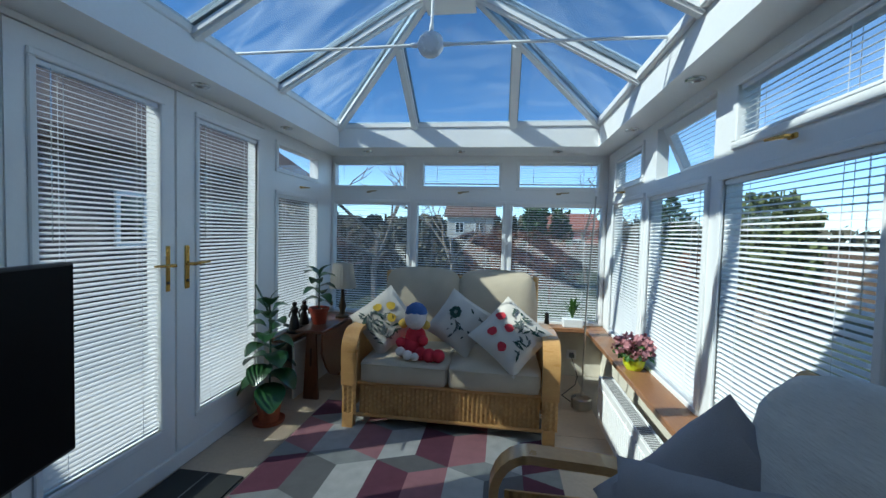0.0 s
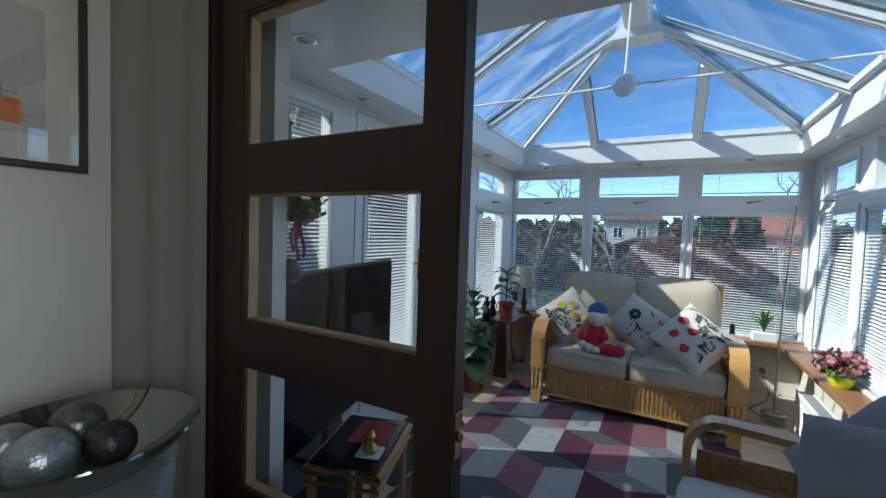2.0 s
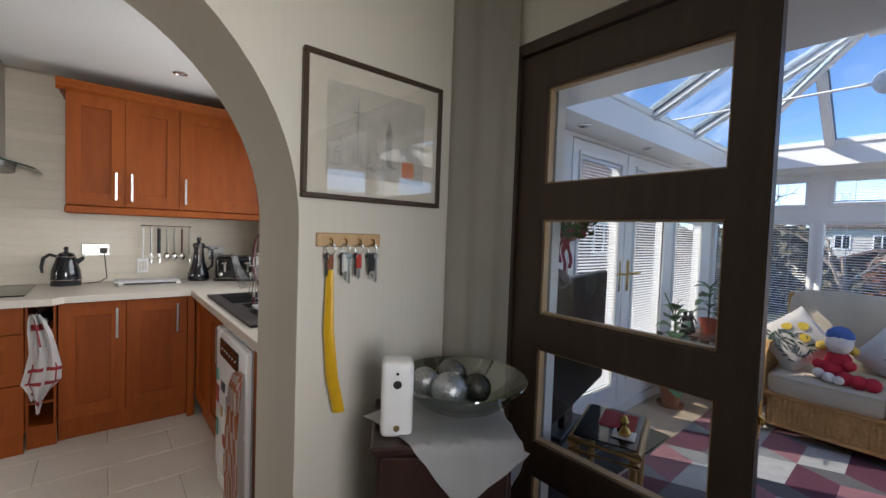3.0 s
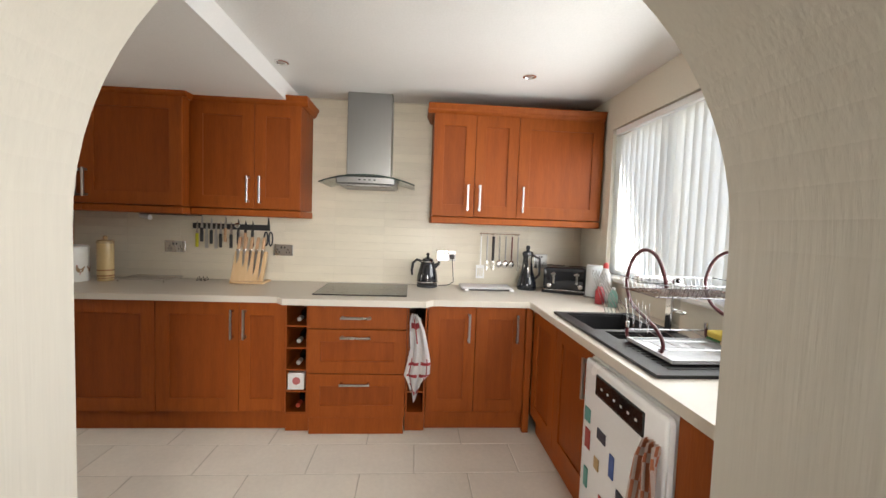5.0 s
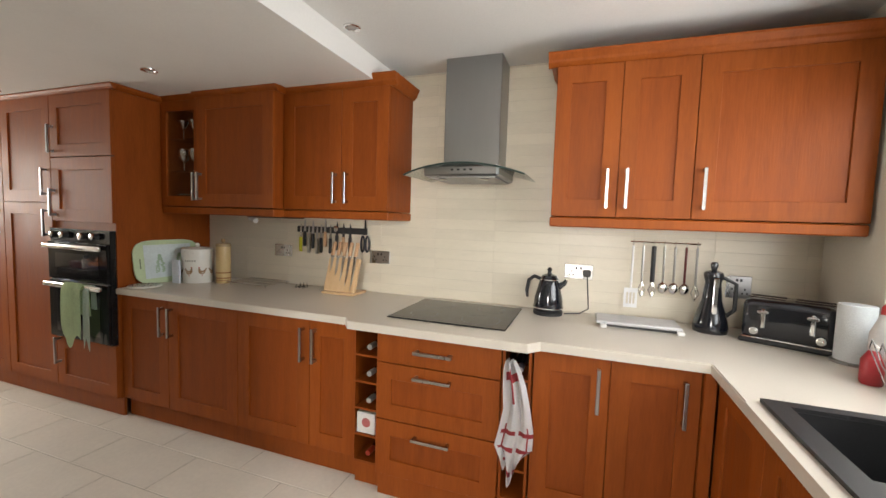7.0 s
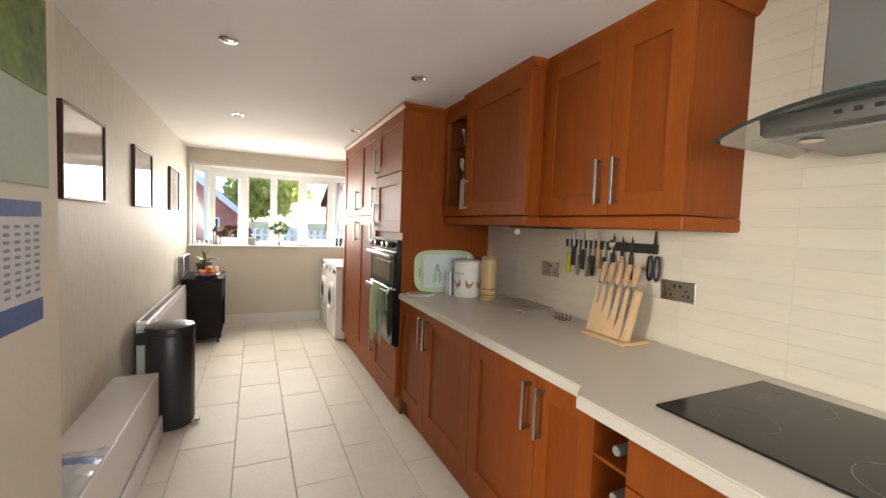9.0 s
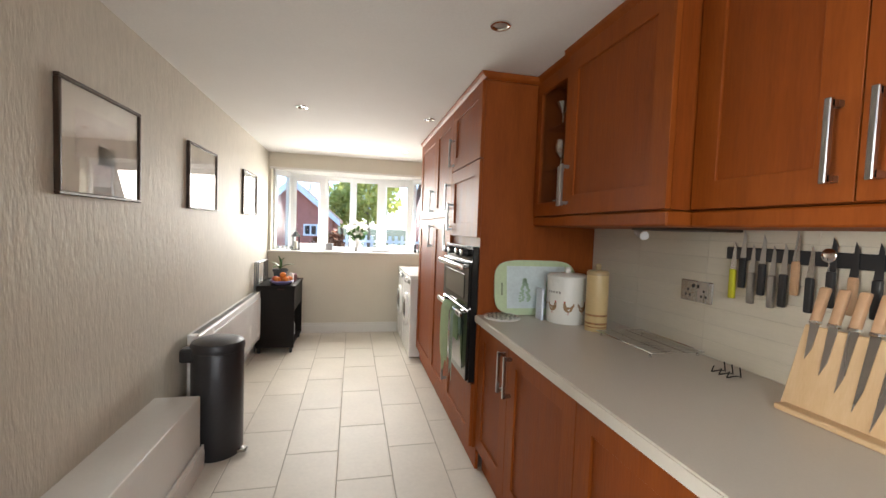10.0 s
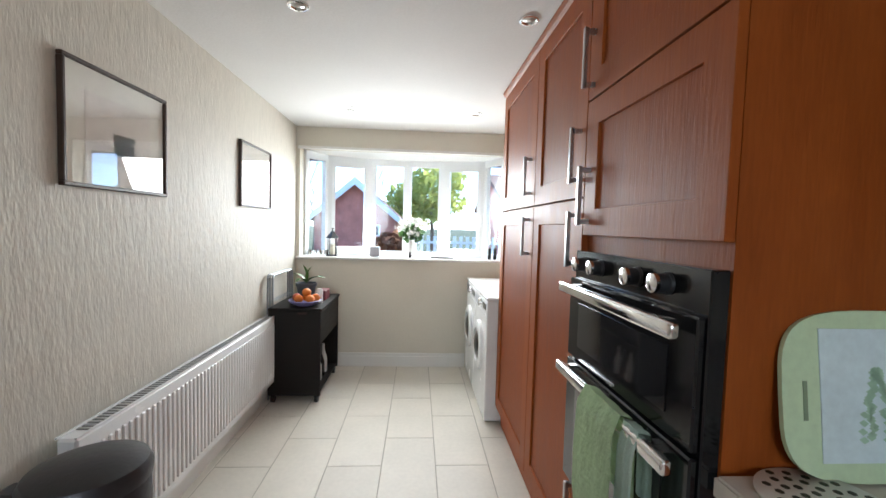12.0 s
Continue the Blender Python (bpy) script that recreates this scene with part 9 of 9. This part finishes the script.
sc = thing("scissors", "dark blue handled kitchen scissors hanging on the strip", "scissors")
for s_, y in ((-1, -2.222), (1, -2.210)):
    b = B()
    prism(b, [(y - 0.008, 1.30), (y + 0.008, 1.30), (y + 0.003 - 0.004 * s_, 1.405), (y - 0.003 - 0.004 * s_, 1.405)], "x", -3.767 + 0.002 * s_, -3.765 + 0.002 * s_)
    part("blade", b, M_BLACK, sc)
    b = B()
    tube(b, [Vector((-3.764 + 0.003 * s_, y + 0.014 * s_ + 0.014 * math.cos(a), 1.235 + 0.055 * math.sin(a))) for a in [2 * math.pi * j / 16 for j in range(16)]], 0.006, 6, 1, True)
    part("handle", b, mat("navy_plastic", (0.008, 0.010, 0.020), 0.45), sc, "", True)
dial = thing("thermometer", "small round steel kitchen thermometer on the strip", "thermometer")
b = B()
lathe(b, [(0.020, 0), (0.021, 0.006), (0.018, 0.008), (0.001, 0.008)], n=20)
b.transform(Matrix.Translation((-3.764, -2.455, 1.335)) @ Matrix.Rotation(radians(90), 4, "Y"))
part("dial", b, M_CHROME, dial, "", True)
b = B()
rod(b, (-3.762, -2.455, 1.316), (-3.762, -2.455, 1.20), 0.002, n=6)
part("probe", b, M_STEEL, dial)


# sockets on the tiles
def socket(y0, y1, z0, z1, label, plug=False):
    t = thing("socket", label, "socket", "sockets on the kitchen wall")
    b = B()
    bx(b, -3.789, -3.782, y0, y1, z0, z1, 0.003)
    part("plate", b, M_STEEL, t)
    for f in (0.25, 0.75):
        u = y0 + (y1 - y0) * f
        b = B()
        for dy, dz in ((0, 0.012), (-0.011, -0.01), (0.011, -0.01)):
            bx(b, -3.7822, -3.7812, u + dy - 0.004, u + dy + 0.004, z0 + 0.036 + dz - 0.005, z0 + 0.036 + dz + 0.005)
        part("holes", b, M_BLACK, t)
    for f in (0.42, 0.58):
        u = y0 + (y1 - y0) * f
        b = B()
        bx(b, -3.782, -3.778, u - 0.006, u + 0.006, z1 - 0.03, z1 - 0.015, 0.002)
        part("switch", b, M_BLACK, t)
    if plug:
        b = B()
        bx(b, -3.7805, -3.745, y1 - 0.055, y1 - 0.012, z0 + 0.02, z0 + 0.06, 0.006)
        part("plug", b, M_BLACK, t)
        b = B()
        tube(b, [(-3.76, y1 - 0.03, z0 + 0.02), (-3.765, y1 - 0.02, 1.0), (-3.76, y1 - 0.015, 0.93), (-3.73, y1 - 0.06, WT + 0.006), (-3.68, -0.85, WT + 0.006)], 0.0035, 6)
        part("cable", b, M_BLACK, t)


socket(-3.02, -2.862, 1.108, 1.196, "brushed steel double socket on the tiles")
socket(-2.186, -2.028, 1.104, 1.192, "brushed steel double socket beside the knives")
socket(-0.864, -0.704, 1.098, 1.186, "brushed steel switched socket with a black plug", True)
socket(-0.04, 0.075, 1.06, 1.178, "pale switched outlet behind the coffee maker")
t = thing("under_cabinet_light", "small white spotlight and tray under the wall unit", "light")
b = B()
rod(b, (-3.60, -3.08, 1.392), (-3.56, -2.99, 1.375), 0.018, n=14)
part("spot", b, M_WHITE, t, "", True)
b = B()
bx(b, -3.75, -3.55, -3.06, -2.72, 1.398, 1.4075, 0.002)
part("tray", b, mat("dark_brown_tray", (0.05, 0.03, 0.02), 0.4), t)

# kettle
ke = thing("kettle", "glossy black kettle with chrome trim on its base", "kettle")
KX, KY = -3.66, -0.94
b = B()
lathe(b, [(0.082, 0), (0.084, 0.018), (0.075, 0.022)], (KX, KY, WT), 28)
part("base", b, M_BLACK, ke, "", True)
M_KET = mat("black_enamel", (0.012, 0.014, 0.02), 0.12, 0.2, bump=0, coat=0.6)
b = B()
lathe(b, [(0.080, 0.024), (0.084, 0.04), (0.078, 0.10), (0.06, 0.17), (0.05, 0.205), (0.046, 0.21)], (KX, KY, WT), 32)
part("body", b, M_KET, ke, "", True)
for z, r in ((0.042, 0.086), (0.202, 0.053)):
    b = B()
    tube(b, arc((KX, KY, WT + z), r, 0, 360, 32, "xy")[:-1], 0.0035, 6, 1, True)
    part("trim_ring", b, M_CHROME, ke, "", True)
b = B()
lathe(b, [(0.048, 0.21), (0.04, 0.225), (0.012, 0.236), (0.010, 0.248), (0.015, 0.258), (0.008, 0.27), (0.001, 0.272)], (KX, KY, WT), 24)
part("lid", b, M_KET, ke, "", True)
b = B()
tube(b, [(KX, KY - 0.045, WT + 0.20), (KX, KY - 0.085, WT + 0.215), (KX, KY - 0.115, WT + 0.19), (KX, KY - 0.125, WT + 0.13), (KX, KY - 0.12, WT + 0.09)], [0.010, 0.011, 0.011, 0.010, 0.007], 10)
part("handle", b, M_BLACK, ke, "", True)
b = B()
tube(b, [(KX, KY + 0.05, WT + 0.16), (KX, KY + 0.085, WT + 0.185), (KX, KY + 0.095, WT + 0.205)], [0.022, 0.014, 0.009], 10)
part("spout", b, M_KET, ke, "", True)

# utensil rail
ur = thing("utensil_rail", "steel rail with hooks hung with utensils", "rail")
b = B()
rod(b, (-3.765, -0.515, 1.335), (-3.765, -0.175, 1.335), 0.005, n=8)
for y in (-0.50, -0.19):
    rod(b, (-3.789, y, 1.335), (-3.765, y, 1.335), 0.005, n=8)
part("rail", b, M_CHROME, ur, "", True)
for k in range(7):
    y = -0.50 + k * 0.052
    ma = [M_WHITE, M_STEEL, M_BLACK, M_STEEL, M_STEEL, mat("maroon_handle", (0.12, 0.02, 0.02), 0.4), M_STEEL][k]
    u = thing("utensil", ["white slotted spatula hanging from the rail", "steel whisk hanging from the rail", "black-handled masher hanging from the rail", "steel ladle hanging from the rail", "steel serving spoon hanging from the rail", "maroon-handled spoon hanging from the rail", "steel fish slice hanging from the rail"][k], "utensil", "utensils on the rail")
    b = B()
    tube(b, [(-3.757, y, 1.345), (-3.748, y, 1.335), (-3.752, y, 1.315)], 0.0025, 6)
    part("hook", b, M_CHROME, u)
    b = B()
    ln = 0.24 if k == 0 else 0.20
    rod(b, (-3.752, y, 1.316), (-3.752, y, 1.316 - ln), 0.006 if k != 2 else 0.012, n=8)
    part("handle", b, ma, u, "", True)
    b = B()
    if k == 0:
        panel(b, "x", -3.756, -3.751, y - 0.035, y + 0.035, 0.965, 1.075, [(y - 0.022, y - 0.012, 0.985, 1.05), (y - 0.005, y + 0.005, 0.985, 1.05), (y + 0.012, y + 0.022, 0.985, 1.05)])
    elif k in (3, 4, 5):
        bmesh.ops.create_icosphere(b, subdivisions=2, radius=1, matrix=Matrix.LocRotScale((-3.748, y, 1.09), None, (0.016, 0.026, 0.034)))
    else:
        for a in range(5):
            tube(b, [(-3.752, y, 1.12), (-3.752 + 0.014 * math.cos(a), y + 0.02 * math.sin(a * 1.3), 1.07), (-3.752, y, 1.03)], 0.0018, 5)
    part("head", b, M_WHITE if k == 0 else M_CHROME, u, "", True)

# scales, coffee maker, toaster, kitchen roll
t = thing("cutting_board", "white and grey slab lying by the tiles", "board")
b = B()
bx(b, -3.70, -3.50, -0.68, -0.28, WT + 0.012, WT + 0.028, 0.005)
part("slab", b, mat("pale_grey_board", (0.55, 0.55, 0.57), 0.35), t)
for y in (-0.66, -0.31):
    b = B()
    bx(b, -3.49, -3.46, y, y + 0.03, WT + 0.001, WT + 0.02, 0.004)
    part("foot", b, M_WHITE, t)
b = B()
bx(b, -3.68, -3.505, -0.66, -0.30, WT + 0.0005, WT + 0.0118)
part("underside", b, M_BLACK, t)
t = thing("coffee_maker", "black stove-top style coffee flask with chrome band", "coffee maker")
CXX, CYY = -3.64, -0.135
b = B()
lathe(b, [(0.075, 0), (0.08, 0.02), (0.075, 0.06), (0.045, 0.16), (0.035, 0.25), (0.045, 0.29), (0.04, 0.305), (0.012, 0.315), (0.018, 0.34), (0.012, 0.355)], (CXX, CYY, WT), 28)
part("body", b, M_KET, t, "", True)
b = B()
bx(b, CXX + 0.045, CXX + 0.062, CYY - 0.012, CYY + 0.012, WT + 0.09, WT + 0.28, 0.004)
part("chrome_strip", b, M_CHROME, t)
b = B()
tube(b, [(CXX, CYY + 0.04, WT + 0.28), (CXX, CYY + 0.10, WT + 0.25), (CXX, CYY + 0.10, WT + 0.12), (CXX, CYY + 0.06, WT + 0.08)], 0.010, 8)
part("handle", b, M_BLACK, t, "", True)
to = thing("toaster", "black four-slice toaster with chrome levers", "toaster")
TM2 = Matrix.Translation((-3.55, 0.155, WT)) @ Matrix.Rotation(radians(-25), 4, "Z")
b = B()
bx(b, -0.115, 0.115, -0.165, 0.165, 0.012, 0.205, 0.035, 4)
b.transform(TM2)
part("body", b, M_KET, to, "", True)
b = B()
bx(b, -0.122, 0.122, -0.172, 0.172, 0.001, 0.022, 0.008, 2)
b.transform(TM2)
part("plinth", b, M_BLACK, to)
b = B()
bx(b, -0.119, 0.119, -0.169, 0.169, 0.0225, 0.030, 0.003)
b.transform(TM2)
part("trim", b, M_CHROME, to)
for y in (-0.085, 0.085):
    b = B()
    bx(b, 0.113, 0.124, y - 0.009, y + 0.009, 0.075, 0.165, 0.004), bx(b, 0.12, 0.145, y - 0.02, y + 0.02, 0.145, 0.16, 0.004)
    b.transform(TM2)
    part("lever", b, M_CHROME, to)
    b = B()
    lathe(b, [(0.019, 0), (0.017, 0.014), (0.010, 0.018)], n=16)
    b.transform(TM2 @ Matrix.Translation((0.113, y * 1.35, 0.06)) @ Matrix.Rotation(radians(90), 4, "Y"))
    part("dial", b, M_CHROME, to, "", True)
    for x in (-0.05, 0.035):
        # slot openings are thin plates coloured as the shade within
        b = B()
        bx(b, x - 0.014, x + 0.014, y - 0.068, y + 0.068, 0.2045, 0.2065)
        b.transform(TM2)
        part("slot", b, M_RECESS_SHADE, to)
t = thing("kitchen_roll", "roll of white kitchen paper on a stand", "kitchen roll")
b = B()
lathe(b, [(0.058, 0.012), (0.059, 0.015), (0.059, 0.235), (0.057, 0.238), (0.018, 0.238)], (-3.33, 0.285, WT), 28)
part("paper", b, mat("white_tissue", (0.74, 0.78, 0.80), 0.9, fine=200, bump=0.006), t, "", True)
b = B()
lathe(b, [(0.07, 0), (0.07, 0.008), (0.06, 0.0115)], (-3.33, 0.285, WT), 24)
part("base", b, M_STEEL, t)
for x, y, h, r, c1, c2, lb in ((-3.14, 0.275, 0.275, 0.042, (0.7, 0.7, 0.7), (0.5, 0.04, 0.04), "white squeezy bottle with a red cap"), (-3.07, 0.21, 0.14, 0.032, (0.42, 0.03, 0.04), (0.6, 0.55, 0.5), "red washing-up liquid bottle"), (-2.97, 0.25, 0.13, 0.03, (0.20, 0.42, 0.36), (0.7, 0.7, 0.7), "pale green soap bottle")):
    t = thing("bottle", lb + " beside the sink", "bottle", "bottles by the sink")
    b = B()
    lathe(b, [(r * 0.9, 0), (r, 0.01), (r, h * 0.6), (r * 0.5, h * 0.82), (r * 0.35, h * 0.86)], (x, y, WT), 20)
    part("body", b, mat("bottle_plastic", c1, 0.3, bump=0), t, "", True)
    b = B()
    lathe(b, [(r * 0.45, h * 0.86), (r * 0.42, h * 0.95), (r * 0.2, h)], (x, y, WT), 14)
    part("cap", b, mat("cap_plastic", c2, 0.35, bump=0), t, "", True)


# ---- towels ----
def towel(name, label, rows_in, w0, w1, axis, at, material, stripes=None, seed=1, amp=0.014, fine=4):
    """A hanging folded cloth: each row gives (offset outwards, height, narrowing, sideways shift)."""
    t = thing(name, label, "towel")
    b = B()
    N = 24
    full = [tuple(r) + (0.0,) * (4 - len(r)) for r in rows_in]
    path = []
    for p, q in zip(full, full[1:]):
        path += [tuple(a + (c - a) * f / fine for a, c in zip(p, q)) for f in range(fine)]
    path.append(full[-1])
    rows = []
    for j, (o, z, k, sh) in enumerate(path):
        row = []
        for i in range(N + 1):
            f = i / N
            u = (w0 + w1) / 2 + sh + (f - 0.5) * (w1 - w0) * k
            d = o + amp * math.sin(f * 15 + seed + 0.05 * j) * (1.25 - k) * 2 + 0.2 * amp * math.sin(f * 31 + j / fine)
            g = max(0.0, (j - len(path) + 1 + 2 * fine) / (2 * fine))
            row.append((at + d, u, z + g * 0.045 * math.sin(f * 7 + seed)) if axis == "x" else (u, at + d, z + g * 0.045 * math.sin(f * 7 + seed)))
        rows.append([b.verts.new(p) for p in row])
    for j, (p, q) in enumerate(zip(rows, rows[1:])):
        for i in range(N):
            fc = b.faces.new((p[i], p[i + 1], q[i + 1], q[i]))
            fc.material_index = stripes(i, j) if stripes else 0
    bmesh.ops.solidify(b, geom=b.faces[:], thickness=0.003)
    part("cloth", b, material, t, "", True)
    return t


M_TEA = mat("white_tea_towel", (0.80, 0.78, 0.78), 0.95, fine=260, bump=0.004)
M_TEAR = mat("red_weave", (0.45, 0.06, 0.07), 0.95, fine=260, bump=0.004)
towel("tea_towel", "white tea towel with red crosses hung over the rack", [(0.0, 0.81, 0.25, -0.035), (0.012, 0.77, 0.45, -0.025), (0.022, 0.70, 0.62, -0.01), (0.028, 0.60, 0.72, 0.005), (0.032, 0.50, 0.95, 0.005), (0.030, 0.42, 1.05, -0.005), (0.026, 0.35, 0.62, -0.012), (0.02, 0.27, 0.30, -0.02)], -1.085, -0.925, "x", -3.045, [M_TEA, M_TEAR], lambda i, j: 1 if (j in (5, 6) and 2 < i < 17) or (i in (9, 10) and 1 < j < 11) or (j in (16, 20, 25) and i % 12 > 1) or (i in (4, 20) and j > 14) else 0)
M_MITT = mat("pale_green_quilt", (0.55, 0.68, 0.42), 0.95, fine=60, bump=0.02, var=0.15)
M_MITT2 = mat("mint_cloth", (0.58, 0.70, 0.62), 0.95, fine=200, bump=0.006)
towel("oven_glove", "pale green quilted double oven glove over the oven handle", [(-0.012, 0.70, 0.9), (-0.008, 0.85, 0.9), (0.0, 0.918, 0.88), (0.03, 0.926, 0.9), (0.05, 0.88, 0.95), (0.054, 0.76, 1.0), (0.053, 0.62, 1.0), (0.05, 0.53, 0.85)], -4.075, -3.865, "x", TX + 0.055, M_MITT, None, 2, 0.002)
towel("hand_towel", "mint and white cloth over the oven handle", [(-0.008, 0.75, 0.9), (-0.006, 0.86, 0.9), (0.0, 0.916, 0.9), (0.028, 0.922, 0.92), (0.040, 0.86, 0.97), (0.042, 0.70, 1.0), (0.040, 0.52, 0.9)], -3.872, -3.80, "x", TX + 0.052, M_MITT2, None, 5, 0.002)
M_RST = mat("rust_striped_cloth", (0.45, 0.16, 0.08), 0.95, fine=200, bump=0.006)
M_RSW = mat("pale_striped_cloth", (0.55, 0.45, 0.40), 0.95, fine=200, bump=0.006)
towel("striped_towel", "rust and cream striped towel hanging by the dishwasher", [(-0.004, 0.74, 0.3), (-0.02, 0.68, 0.45), (-0.03, 0.5, 0.8), (-0.032, 0.3, 1.0), (-0.03, 0.10, 1.0)], -1.72, -1.50, "y", -0.29, [M_RST, M_RSW], lambda i, j: ((i * 2 + j) // 2) % 2, 3, 0.012)

# ---- tiles ----
n = 0
xk, tw, tl_ = -2.634, 0.303, 0.60
TK = {}
for i in range(-4, 5):
    x0, x1 = xk + i * tw, xk + (i + 1) * tw
    x0c, x1c = max(x0, -3.79), min(x1, -1.18)
    if x1c - x0c < 0.03:
        continue
    off = -5.215 if i % 2 else -5.515
    for j in range(-4, 12):
        y0, y1 = off + j * tl_, off + (j + 1) * tl_
        y0, y1 = max(y0, -6.85), min(y1, 0.35)
        if y1 - y0 < 0.03:
            continue
        key = (round(x1c - x0c, 3), round(y1 - y0, 3))
        if key not in TK:
            TK[key] = slab_mesh("floor_tile", key[0] - 0.004, key[1] - 0.004, 0.008, M_TILEK)
        o = new("floor_tile", TK[key])
        o.parent = kfloor
        o.location = ((x0c + x1c) / 2, (y0 + y1) / 2, 0.0)
CT = {}
for i in range(-4, 5):
    for j in range(0, 11):
        x0, x1, y0, y1 = -0.855 + i * 0.40, -0.455 + i * 0.40, 2.27 + (j - 5) * 0.40, 2.67 + (j - 5) * 0.40
        x0, x1, y0, y1 = max(x0, -1.27), min(x1, 1.37), max(y0, 0.56), min(y1, 4.26)
        if x1 - x0 < 0.03 or y1 - y0 < 0.03:
            continue
        key = (round(x1 - x0, 3), round(y1 - y0, 3))
        if key not in CT:
            CT[key] = slab_mesh("floor_tile", key[0] - 0.006, key[1] - 0.006, 0.007, M_TILEC)
        o = new("floor_tile", CT[key])
        o.parent = cfloor
        o.location = ((x0 + x1) / 2, (y0 + y1) / 2, 0.0)
WTM = {}
for k in range(23):
    z0 = 0.90 + k * 0.0663
    z1 = min(z0 + 0.0663, CEIL_K)
    for i in range(11):
        y0 = -3.70 + i * 0.40
        y1 = min(y0 + 0.40, 0.36)
        if y1 - y0 < 0.03 or z1 - z0 < 0.02:
            continue
        key = (round(y1 - y0, 3), round(z1 - z0, 3))
        if key not in WTM:
            b = B()
            bx(b, -0.010, 0, -(y1 - y0) / 2 + 0.0005, (y1 - y0) / 2 - 0.0005, -(z1 - z0) / 2 + 0.0008, (z1 - z0) / 2 - 0.0008, 0.0012)
            me = bpy.data.meshes.new("wall_tile")
            b.to_mesh(me)
            b.free()
            me.materials.append(M_TILEW)
            WTM[key] = me
        o = new("wall_tile", WTM[key])
        o.parent = wall_w
        o.location = (-3.789, (y0 + y1) / 2, (z0 + z1) / 2)

# ---- settle each thing's origin at its base ----
bpy.context.view_layer.update()
for ob in [o for o in scene.objects if o.parent is None and o.type == "EMPTY" and o.matrix_basis == Matrix.Identity(4)]:
    pts = [c.matrix_world @ Vector(v) for c in ob.children_recursive if c.type == "MESH" for v in c.bound_box]
    if pts:
        lo, hi = [min(p[k] for p in pts) for k in range(3)], [max(p[k] for p in pts) for k in range(3)]
        at = Vector(((lo[0] + hi[0]) / 2, (lo[1] + hi[1]) / 2, lo[2]))
        ob.location = at
        for c in ob.children:
            c.matrix_parent_inverse = Matrix.Translation(-at)
